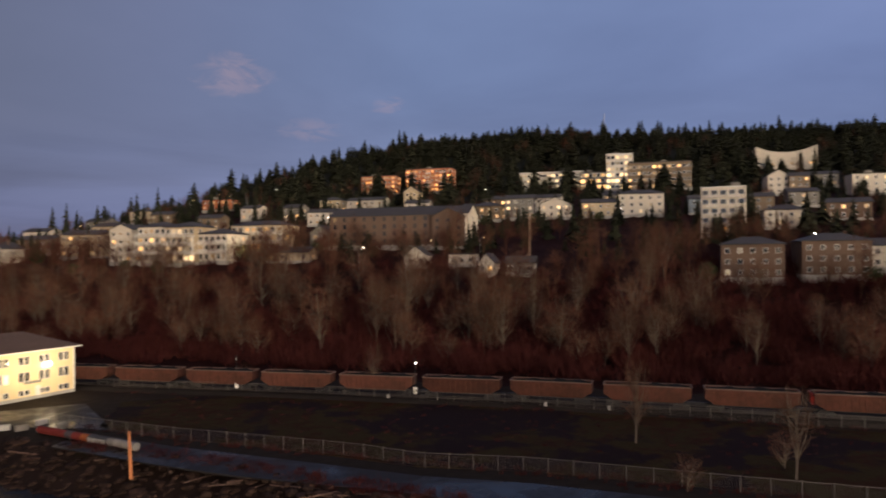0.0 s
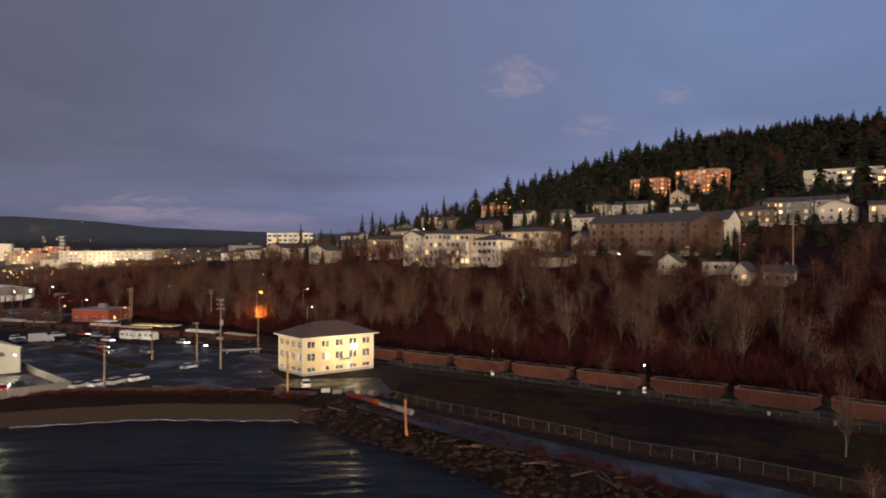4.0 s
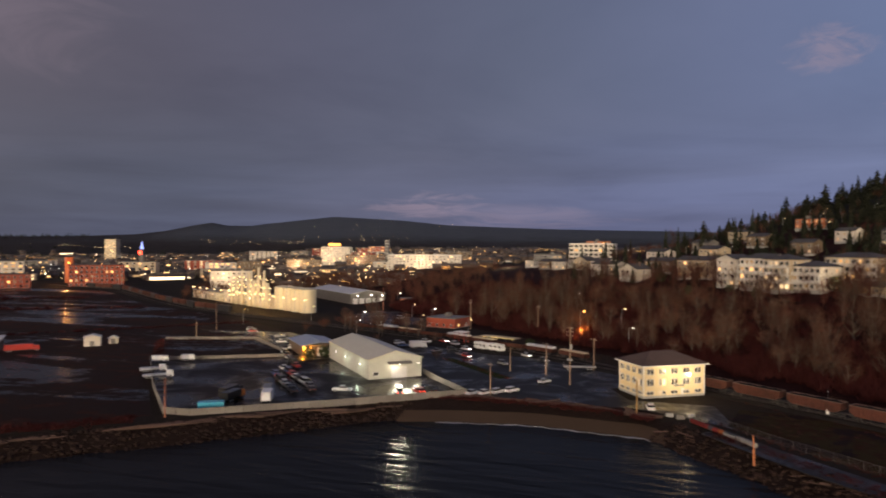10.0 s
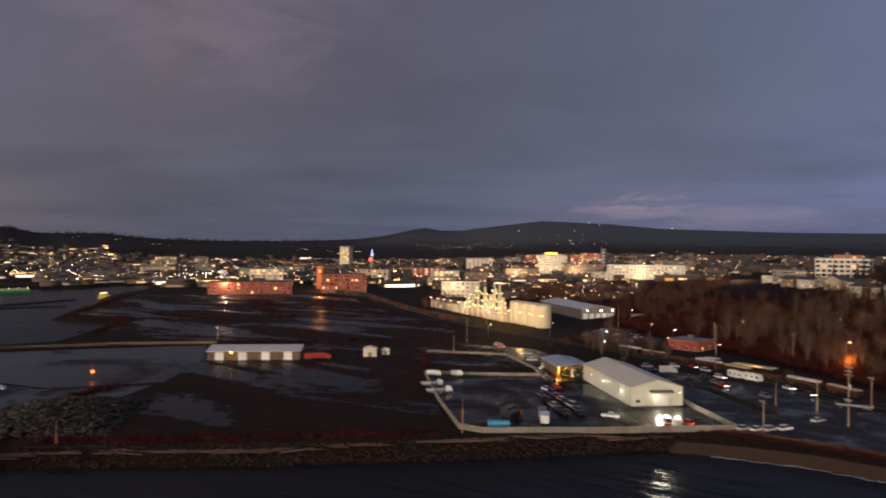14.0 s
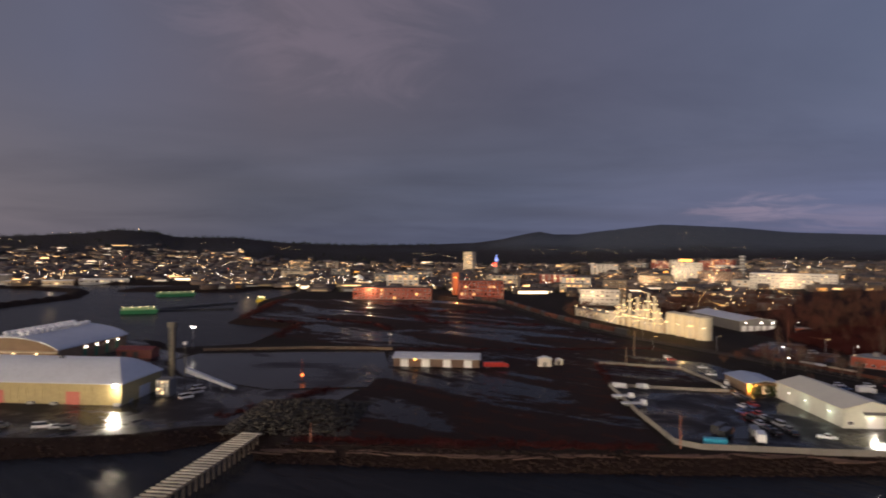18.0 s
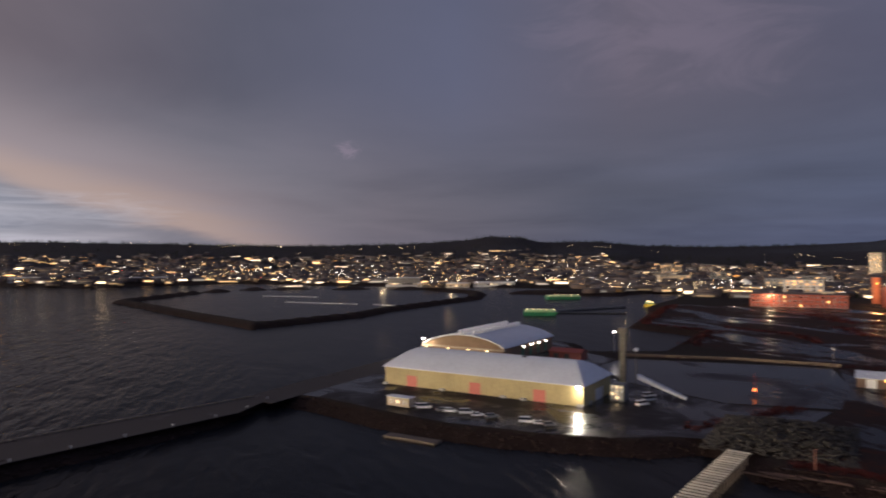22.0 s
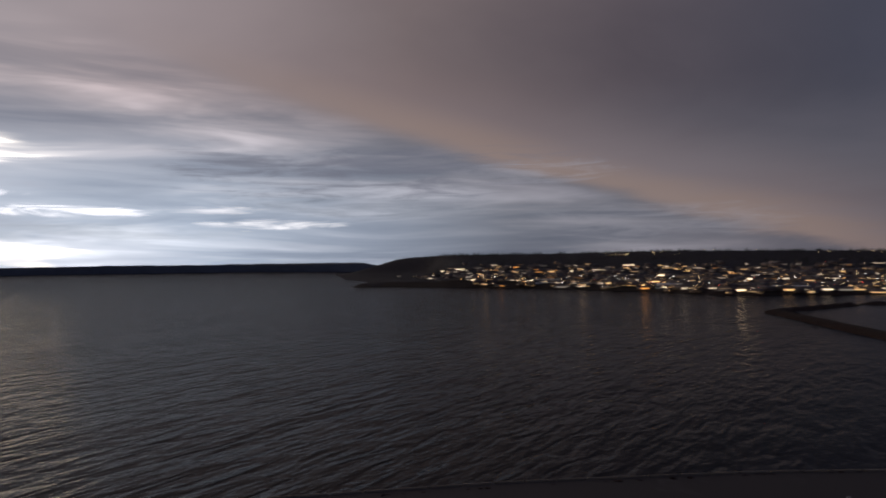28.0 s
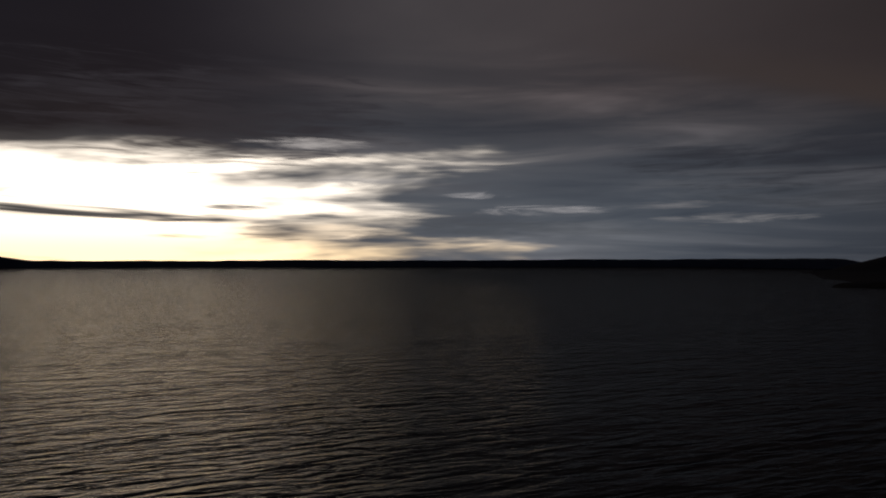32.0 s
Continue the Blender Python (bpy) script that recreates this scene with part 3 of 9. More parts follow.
class Bits:
    """Vertices and faces of one mesh, each face with a material slot."""

    def __init__(self):
        self.v, self.f, self.s = [], [], []

    def add(self, verts, faces, slot=0):
        o = len(self.v)
        self.v.extend(verts)
        self.f.extend([tuple(i + o for i in f) for f in faces])
        self.s.extend([slot] * len(faces))
        return self

    def box(self, x0, x1, y0, y1, z0, z1, slot=0, bevel=0.0):
        if not bevel:
            vs = [(x, y, z) for z in (z0, z1) for x, y in ((x0, y0), (x1, y0), (x1, y1), (x0, y1))]
            return self.add(vs, [(3, 2, 1, 0), (4, 5, 6, 7), (0, 1, 5, 4), (1, 2, 6, 5), (2, 3, 7, 6), (3, 0, 4, 7)], slot)
        b = bevel
        ring = [(x0 + b, y0), (x1 - b, y0), (x1, y0 + b), (x1, y1 - b), (x1 - b, y1), (x0 + b, y1), (x0, y1 - b), (x0, y0 + b)]
        inner = [(min(max(x, x0 + b), x1 - b), min(max(y, y0 + b), y1 - b)) for x, y in ring]
        vs = [(*p, z0) for p in ring] + [(*p, z1 - b) for p in ring] + [(*p, z1) for p in inner]
        fs = [tuple(range(7, -1, -1)), tuple(range(16, 24))]
        for i in range(8):
            j = (i + 1) % 8
            fs += [(i, j, 8 + j, 8 + i), (8 + i, 8 + j, 16 + j, 16 + i)]
        return self.add(vs, fs, slot)

    def cyl(self, x, y, z0, z1, r0, r1=None, n=12, slot=0, cap=True):
        r1 = r0 if r1 is None else r1
        vs = [(x + r * cos(2 * pi * i / n), y + r * sin(2 * pi * i / n), z) for r, z in ((r0, z0), (r1, z1)) for i in range(n)]
        fs = [(i, (i + 1) % n, n + (i + 1) % n, n + i) for i in range(n)]
        if cap:
            fs += [tuple(range(n - 1, -1, -1)), tuple(range(n, 2 * n))]
        return self.add(vs, fs, slot)

    def tube(self, a, b, r0, r1=None, n=6, slot=0):
        """A round bar from a to b."""
        a, b = Vector(a), Vector(b)
        r1 = r0 if r1 is None else r1
        w = (b - a).normalized()
        p = w.orthogonal().normalized()
        q = w.cross(p)
        vs = [tuple(c + r * (cos(2 * pi * i / n) * p + sin(2 * pi * i / n) * q)) for c, r in ((a, r0), (b, r1)) for i in range(n)]
        fs = [(i, (i + 1) % n, n + (i + 1) % n, n + i) for i in range(n)] + [tuple(range(n - 1, -1, -1)), tuple(range(n, 2 * n))]
        return self.add(vs, fs, slot)

    def slab(self, pts, z0, z1, slot=0):
        n = len(pts)
        vs = [(*p, z0) for p in pts] + [(*p, z1) for p in pts]
        return self.add(vs, [tuple(range(n, 2 * n))] + [(i, (i + 1) % n, n + (i + 1) % n, n + i) for i in range(n)], slot)

    def ball(self, x, y, z, r, slot=0, squash=1.0):
        vs, fs, n = [], [], 8
        for k in range(1, 4):
            a = pi * k / 4
            vs += [(x + r * sin(a) * cos(2 * pi * i / n), y + r * sin(a) * sin(2 * pi * i / n), z + r * squash * cos(a)) for i in range(n)]
        for k in range(2):
            fs += [(k * n + i, (k + 1) * n + i, (k + 1) * n + (i + 1) % n, k * n + (i + 1) % n) for i in range(n)]
        vs += [(x, y, z + r * squash), (x, y, z - r * squash)]
        fs += [(24, i, (i + 1) % n) for i in range(n)] + [(25, 16 + (i + 1) % n, 16 + i) for i in range(n)]
        return self.add(vs, fs, slot)

    def mesh(self, name, mats, smooth=False):
        me = bpy.data.meshes.new(name)
        me.from_pydata(self.v, [], self.f)
        for m in mats if isinstance(mats, (list, tuple)) else [mats]:
            me.materials.append(m)
        if any(self.s):
            me.polygons.foreach_set("material_index", self.s)
        if smooth:
            me.polygons.foreach_set("use_smooth", [True] * len(self.f))
        me.update()
        return me


def part(name, bits, mats, parent=None, label="", m=None, smooth=False):
    """Links one mesh under a thing or part (or alone), at the local pose m."""
    ob = new(name, bits if isinstance(bits, bpy.types.Mesh) else bits.mesh(name, mats, smooth))
    ob.parent = parent
    if m is not None:
        ob.matrix_basis = m
    return tagged(ob, label)


def thing(name, m, label, category, group=""):
    ob = new(name)
    ob.matrix_basis = m
    ob.empty_display_size = 0.5
    return tagged(ob, label, category, group)


def structure(name, bits, mats, label, category, smooth=False, kind="structure"):
    return tagged(new(name, bits.mesh(name, mats, smooth)), label, category, "", kind)


rng = random.Random(7)
MESHES = {}


def shared(key, make):
    if key not in MESHES:
        MESHES[key] = make()
    return MESHES[key]

# ------------------------------------------------------------------ lie of the land


def lerp_table(v, tab):
    return np.interp(v, [a for a, _ in tab], [b for _, b in tab])


BLUFF = [(163, 3.5), (178, 6), (239, 27), (275, 34), (480, 76), (520, 82), (700, 124), (900, 165), (1150, 168), (1900, 90), (3000, 60)]
FALL = [(-1500, 0.2), (-900, 0.2), (-600, 0.34), (-400, 0.7), (-300, 0.95), (-240, 1.0), (900, 1.0), (1700, 0.6)]
# far skyline: heading to the left of +y, height 4.5 km away
SKYLINE = [(-180, 70), (-172.6, 76), (-90, 60), (-30, 90), (0, 150), (8.6, 160), (17.8, 184), (21.4, 212), (26.9, 232), (32.4, 180), (34.5, 152), (36.6, 186), (38, 161), (40.7, 112), (46.5, 90), (52.8, 84), (58.2, 96), (60, 112), (61.8, 122), (65.8, 116),
           (67.1, 148), (69.7, 156), (72, 130), (77, 108), (84, 98), (94.6, 111), (104, 122), (112.4, 114), (118, 114), (121, 113), (124, 103), (126, 90), (129, 79), (147.5, 96), (165, 88), (180, 82)]
# coasts, as corners of the land on the water line
MAINLAND = [(400, -320), (120, -20), (60, 45), (30, 85), (16.7, 103.9), (10, 114.6), (2.7, 124), (-8, 135), (-18.7, 148.5), (-46.8, 151), (-64.8, 147.5), (-76, 146), (-89, 137), (-98, 125), (-130, 93.6), (-160, 66), (-190, 42), (-211, 25),
            (-224, 30), (-236, 30), (-238, 12), (-247, -4), (-260, -24), (-277, -43), (-300, -59), (-330, -76), (-348, -90), (-316, -108), (-272, -163), (-238, -200), (-200, -262), (-222, -278), (-262, -232), (-306, -174), (-350, -107), (-372, -82), (-402, -52),
            (-446, -8), (-490, 20), (-462, 110), (-424, 96), (-412, 134), (-480, 209), (-544, 196), (-645, 281), (-720, 330), (-800, 420), (-890, 500), (-930, 470), (-880, 390), (-1002, 262), (-1065, 440), (-1180, 300), (-1330, 60), (-1492, -90), (-1405, -350), (-1523, -503), (-1640, -793), (-1655, -1204),
            (-1592, -1368), (-1760, -1330), (-2506, -2094), (-3000, -2600), (-4990, -3300), (-4990, 4990), (4990, 4990), (4990, -3000), (900, -700)]
LAGOON = [(-995, -247), (-759, -151), (-624, -90), (-700, 18), (-753, 57), (-891, 203), (-1006, 253), (-1162, 208), (-1258, -47), (-1187, -160)]


def inside(px, py, poly):
    """How far each point lies inside a polygon (negative outside)."""
    hit = np.zeros(px.shape, bool)
    near = np.full(px.shape, 1e9)
    for (ax, ay), (bx, by) in zip(poly, poly[1:] + poly[:1]):
        dx, dy = bx - ax, by - ay
        s = np.clip(((px - ax) * dx + (py - ay) * dy) / (dx * dx + dy * dy), 0, 1)
        near = np.minimum(near, np.hypot(px - ax - s * dx, py - ay - s * dy))
        cross = (ay > py) != (by > py)
        with np.errstate(divide="ignore", invalid="ignore"):
            hit ^= cross & (px < (bx - ax) * (py - ay) / (by - ay + 1e-12) + ax)
    return np.where(hit, near, -near)


def step(v, lo, hi):
    s = np.clip((v - lo) / (hi - lo), 0, 1)
    return s * s * (3 - 2 * s)


def land_height(px, py):
    """Height of the ground over the sea at points."""
    px, py = np.asarray(px, float), np.asarray(py, float)
    u, v = 0.737 * px - 0.676 * py, 0.676 * px + 0.737 * py
    top = 3.5 + (lerp_table(v, BLUFF) - 3.5) * lerp_table(u, FALL)
    top = top + 12 * np.exp(-(((u + 150) / 170) ** 2) - ((v - 760) / 160) ** 2)
    top = top + 9 * np.exp(-(((u + 290) / 80) ** 2) - ((v - 590) / 170) ** 2)
    r = np.hypot(px + 60, py + 60)
    far = np.degrees(np.arctan2(-(px + 60), py + 60))
    peak = lerp_table(far, SKYLINE)
    start = np.where(np.abs(far) > 122, 3900.0, np.where(far < 45, 2300.0, np.where(far < 58, 1900.0, 1500.0)))
    top = np.maximum(top, 3.5 + 10 * step(r, 900, 2300) + (peak - 12) * step(r, start, 4550.0))
    d = inside(px, py, MAINLAND)
    beach = step(px, -80, -70) * step(-px, 12, 22) * step(py, 100, 140) * step(-py, -190, -170)
    z = np.where(d > 0, np.minimum(top, d * (0.5 - 0.24 * beach)), np.maximum(-5, d * 0.4))
    z = np.where((r > 3000) & (d > 0), np.maximum(z, np.minimum(top, d * 0.5)), z)
    e = inside(px, py, LAGOON)
    ring = np.where(e > 0, np.minimum(e * 0.42, np.maximum(-2, 4.6 - np.maximum(e - 16, 0) * 0.5)), -5)
    return np.maximum(z, ring)


def spaced(lo, hi, pitch, end):
    """Even steps between lo and hi, then widening ones out to the ends."""
    mid = list(np.arange(lo, hi + 0.1, pitch))
    out, g = [], pitch
    while mid[-1] < end[1]:
        g *= 1.045
        mid.append(min(mid[-1] + g, end[1]))
    g = pitch
    while mid[0] > end[0]:
        g *= 1.045
        mid.insert(0, max(mid[0] - g, end[0]))
    return np.array(mid)


GRID_X, GRID_Y = spaced(-480, 240, 3.0, (-4880, 4800)), spaced(-280, 330, 3.0, (-4880, 4800))
GRID_Z = land_height(*np.meshgrid(GRID_X, GRID_Y))


def ground_z(x, y):
    """Height of the ground sheet at one place."""
    i = int(min(max(np.searchsorted(GRID_X, x) - 1, 0), len(GRID_X) - 2))
    j = int(min(max(np.searchsorted(GRID_Y, y) - 1, 0), len(GRID_Y) - 2))
    p = (x - GRID_X[i]) / (GRID_X[i + 1] - GRID_X[i])
    q = (y - GRID_Y[j]) / (GRID_Y[j + 1] - GRID_Y[j])
    return float((GRID_Z[j, i] * (1 - p) + GRID_Z[j, i + 1] * p) * (1 - q) + (GRID_Z[j + 1, i] * (1 - p) + GRID_Z[j + 1, i + 1] * p) * q)


def make_ground():
    xs, ys = GRID_X, GRID_Y
    gx, gy = np.meshgrid(xs, ys)
    gz = GRID_Z.copy()
    u, v = 0.737 * gx - 0.676 * gy, 0.676 * gx + 0.737 * gy
    jit = np.random.RandomState(3).uniform(-1, 1, gz.shape)
    gz = gz + np.where(v > 170, jit * 0.5, 0) + np.where((gz < 3.3) & (gz > -1) & (v < 165), jit * 0.35, 0)
    r = np.hypot(gx + 60, gy + 60)
    nx, ny = len(xs), len(ys)
    keep = r < 4860
    verts = np.stack([gx, gy, gz], -1).reshape(-1, 3)
    i = np.arange(nx * ny).reshape(ny, nx)
    quads = np.stack([i[:-1, :-1], i[:-1, 1:], i[1:, 1:], i[1:, :-1]], -1).reshape(-1, 4)
    ok = keep.reshape(-1)[quads].all(1)
    quads = quads[ok]
    c = verts[quads].mean(1)
    cu, cv, cr = 0.737 * c[:, 0] - 0.676 * c[:, 1], 0.676 * c[:, 0] + 0.737 * c[:, 1], np.hypot(c[:, 0] + 60, c[:, 1] + 60)
    slot = np.zeros(len(quads), int)
    slot[(cv > 160) & (cu > -700) & (cr < 1500)] = 1
    slot[(cv > 400) & (cu > -420)] = 2
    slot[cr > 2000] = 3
    slot[(c[:, 2] < 3.2) & (cr < 1500)] = 4
    me = bpy.data.meshes.new("ground")
    me.from_pydata(verts.tolist(), [], quads.tolist())
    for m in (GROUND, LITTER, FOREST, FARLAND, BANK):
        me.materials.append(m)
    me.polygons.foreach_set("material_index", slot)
    me.polygons.foreach_set("use_smooth", np.ones(len(quads), bool))
    me.update()
    tagged(new("ground", me), "dark damp ground rising from the shore to a wooded hill", "ground", "", "structure")


make_ground()


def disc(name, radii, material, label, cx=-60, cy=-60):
    """A round sheet of rings (radius, height); outer rings rise across the bay to lift the waterline in the camera's
    view.
    """
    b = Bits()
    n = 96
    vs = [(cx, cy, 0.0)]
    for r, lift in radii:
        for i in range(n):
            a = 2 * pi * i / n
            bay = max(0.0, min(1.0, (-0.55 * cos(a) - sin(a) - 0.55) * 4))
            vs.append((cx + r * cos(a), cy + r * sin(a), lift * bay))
    fs = [(0, 1 + i, 1 + (i + 1) % n) for i in range(n)]
    for k in range(len(radii) - 1):
        o, q = 1 + k * n, 1 + (k + 1) * n
        fs += [(o + i, q + i, q + (i + 1) % n, o + (i + 1) % n) for i in range(n)]
    b.add(vs, fs)
    return structure(name, b, material, label, "water", True)


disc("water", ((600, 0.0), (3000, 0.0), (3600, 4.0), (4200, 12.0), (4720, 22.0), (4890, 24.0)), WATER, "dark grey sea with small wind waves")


def sheet(name, pts, z, material, label, category):
    """Thin paving or turf over flat ground."""
    b = Bits()
    b.slab([tuple(p) for p in pts], z - 0.2, z)
    return structure(name, b, material, label, category)


# paving and lots on the flat shore
sheet("pavement_yard", [(-189, 177), (-156, 140.5), (-131, 116), (-124, 117), (-98, 137), (-69, 162), (-88, 187), (-100, 200), (-132, 222), (-152, 206)], 3.54, YARD, "wet dark asphalt of a fenced storage yard", "pavement")
sheet("road_beach", [(-67, 163), (-50, 161), (-22, 162), (-12, 158), (2, 148), (-2, 172), (-24, 172), (-30, 186), (-20, 196), (-45, 232), (-80, 236), (-110, 250), (-128, 226), (-98, 201), (-86, 188)], 3.56, ASPHALT, "wet asphalt parking and road behind the beach", "road")
sheet("pavement_pond", [(-387, 96), (-329, 174), (-290, 143), (-258, 104), (-280, 72), (-330, 60), (-372, 72)], 3.56, PONDED, "flat pavement under a film of rain water", "pavement")
sheet("field_gravel", [(-258, 103), (-290, 142), (-327, 176), (-360, 175), (-420, 160), (-478, 222), (-540, 208), (-640, 292), (-700, 350), (-600, 470), (-500, 470), (-380, 380), (-230, 300), (-150, 240), (-192, 180), (-158, 140), (-133, 113), (-162, 74), (-192, 50), (-210, 33), (-225, 50)], 3.52, FIELD, "wide wet gravel and asphalt flat with puddles", "ground")
sheet("pavement_dock", [(-262, -12), (-250, 6), (-246, 24), (-238, 36), (-228, 48), (-256, 98), (-280, 70), (-332, 58), (-372, 70), (-386, 90), (-420, 86), (-462, 96), (-482, 22), (-444, 2), (-398, -48), (-350, -82), (-334, -68), (-304, -50), (-284, -36)], 3.55, YARD, "wet asphalt apron of the shipping terminal", "pavement")
sheet("pavement_jetty", [(-341, -90), (-346, -98), (-300, -173), (-259, -229), (-222, -272), (-207, -260), (-244, -200), (-279, -161), (-320, -102)], 3.53, JETTY, "long weathered concrete jetty deck", "pavement")
sheet("grass_lot", [(4, 170), (22.5, 168), (37, 156.5), (50, 143), (67, 127.5), (83, 111), (99, 93.5), (150, 42), (125, 20), (62, 85), (46, 101), (35, 109), (20.5, 127), (9.5, 138.5), (0, 151)], 3.56, LOT, "rough brown winter grass lot with bare patches", "lawn")
sheet("path_shore", [(-2, 148.5), (8.7, 134.2), (20, 121.5), (34, 105.5), (44, 97), (58, 82), (115, 22), (108, 14), (50, 78), (29, 102), (14, 116.5), (6, 126), (-6, 142)], 3.54, ASPHALT, "wet asphalt trail along the rocky bank", "path")

sheet("pavement_lot", [(-172, 311), (-144, 322), (-150, 350), (-170, 392), (-200, 384), (-196, 340)], 3.6, PONDED, "wet dark parking lot behind the tracks", "pavement")

# beach
b = Bits()
beach_rows = []
for j in range(7):
    row = []
    for i in range(25):
        x = -80 + 66 * i / 24
        y0 = float(np.interp(x, [-80, -65, -47, -18.7, -14], [141.5, 146.5, 150, 147.5, 143])) - 1.2
        y = y0 + 13.5 * j / 6
        row.append((x, y, -0.3 + 3.75 * (j / 6) ** 0.9 + 0.05 * sin(i * 1.7 + j)))
    beach_rows.append(row)
b.add([p for row in beach_rows for p in row], [(j * 25 + i, j * 25 + i + 1, j * 25 + 26 + i, j * 25 + 25 + i) for j in range(3) for i in range(24)])
b.add([p for row in beach_rows for p in row], [(j * 25 + i, j * 25 + i + 1, j * 25 + 26 + i, j * 25 + 25 + i) for j in range(3, 6) for i in range(24)], 1)
structure("beach", b, [SAND, BANK], "small pocket beach of damp brown sand below a dark bank", "beach", True)
sheet("pavement_quay", [(-346, -100), (-372, -77), (-402, -47), (-446, -3), (-434, 9), (-388, -34), (-358, -64), (-332, -90)], 3.57, JETTY, "weathered concrete quay strip behind the warehouses", "pavement")
sheet("grass_verge", [(-94, 220), (-91, 222.5), (-62, 192.5), (-65, 189)], 3.62, mat("verge_grass", (0.03, 0.045, 0.012), 0.9, grain=2.0, big=0.3, var=0.4, spec=0.05), "narrow strip of green grass between parking lots", "lawn")
# ------------------------------------------------------------------ building parts


def window_mesh(w, h, kind, frame_mat=None, bars=True):
    """A window lying on a wall that faces -y: frame standing proud, pane set back."""

    def make():
        b = Bits()
        f = max(0.06, min(0.12, w * 0.08))
        b.box(-w / 2, w / 2, -0.02, 0.03, 0, h, 1)
        ring = [(-w / 2 - f, -f), (w / 2 + f, -f), (w / 2 + f, h + f), (-w / 2 - f, h + f), (-w / 2, 0), (w / 2, 0), (w / 2, h), (-w / 2, h)]
        vs = [(x, y, z) for y in (-0.08, 0.03) for x, z in ring]
        fs = []
        for i in range(4):
            j = (i + 1) % 4
            fs += [(i, j, 4 + j, 4 + i), (8 + j, 8 + i, i, j), (4 + i, 4 + j, 12 + j, 12 + i)]
        b.add(vs, fs)
        if bars:
            b.box(-0.03, 0.03, -0.05, 0.03, 0.01, h - 0.01)
        return b.mesh("window", [frame_mat or WHITEP, {"dark": GLASS, "lit": LIT, "pale": LITW, "amber": LITO}[kind]])

    return shared(("window", round(w, 2), round(h, 2), kind, (frame_mat or WHITEP).name, bars), make)


def hip_roof(w, d, z, rise, over=0.6, ridge=None):
    b = Bits()
    x, y = w / 2 + over, d / 2 + over
    k = max(0.0, x - y) if ridge is None else ridge / 2
    t = 0.22
    vs = [(-x, -y, z - t), (x, -y, z - t), (x, y, z - t), (-x, y, z - t), (-x, -y, z), (x, -y, z), (x, y, z), (-x, y, z), (-k, 0, z + rise), (k, 0, z + rise)]
    return b.add(vs, [(3, 2, 1, 0), (0, 1, 5, 4), (1, 2, 6, 5), (2, 3, 7, 6), (3, 0, 4, 7), (4, 5, 9, 8), (6, 7, 8, 9), (5, 6, 9), (7, 4, 8)])


def gable_roof(w, d, z, rise, over=0.5, along="x"):
    """Two pitches of real thickness; the ridge runs along x or y."""
    b = Bits()
    x, y, t = w / 2 + over, d / 2 + over, 0.22
    if along == "x":
        vs = [(-x, -y, z), (-x, 0, z + rise), (-x, y, z), (x, -y, z), (x, 0, z + rise), (x, y, z)]
    else:
        vs = [(-x, -y, z), (0, -y, z + rise), (x, -y, z), (-x, y, z), (0, y, z + rise), (x, y, z)]
    lower = [(p[0], p[1], p[2] - t) for p in vs]
    return b.add(vs + lower, [(0, 3, 4, 1), (1, 4, 5, 2), (6, 7, 10, 9), (7, 8, 11, 10), (0, 1, 7, 6), (1, 2, 8, 7), (3, 9, 10, 4), (4, 10, 11, 5), (0, 6, 9, 3), (2, 5, 11, 8)])


def gable_wall(w, d, h, rise, along="x"):
    b = Bits()
    x, y = w / 2, d / 2
    if along == "x":
        side = [(-y, 0), (y, 0), (y, h), (0, h + rise), (-y, h)]
        vs = [(sx * x, q, z) for sx in (-1, 1) for q, z in side]
    else:
        side = [(-x, 0), (x, 0), (x, h), (0, h + rise), (-x, h)]
        vs = [(q, sy * y, z) for sy in (-1, 1) for q, z in side]
    n = 5
    fs = [tuple(range(n - 1, -1, -1)), tuple(range(n, 2 * n))] + [(i, (i + 1) % n, n + (i + 1) % n, n + i) for i in range(n)]
    return b.add(vs, fs)


HILL_YAW = -42.5


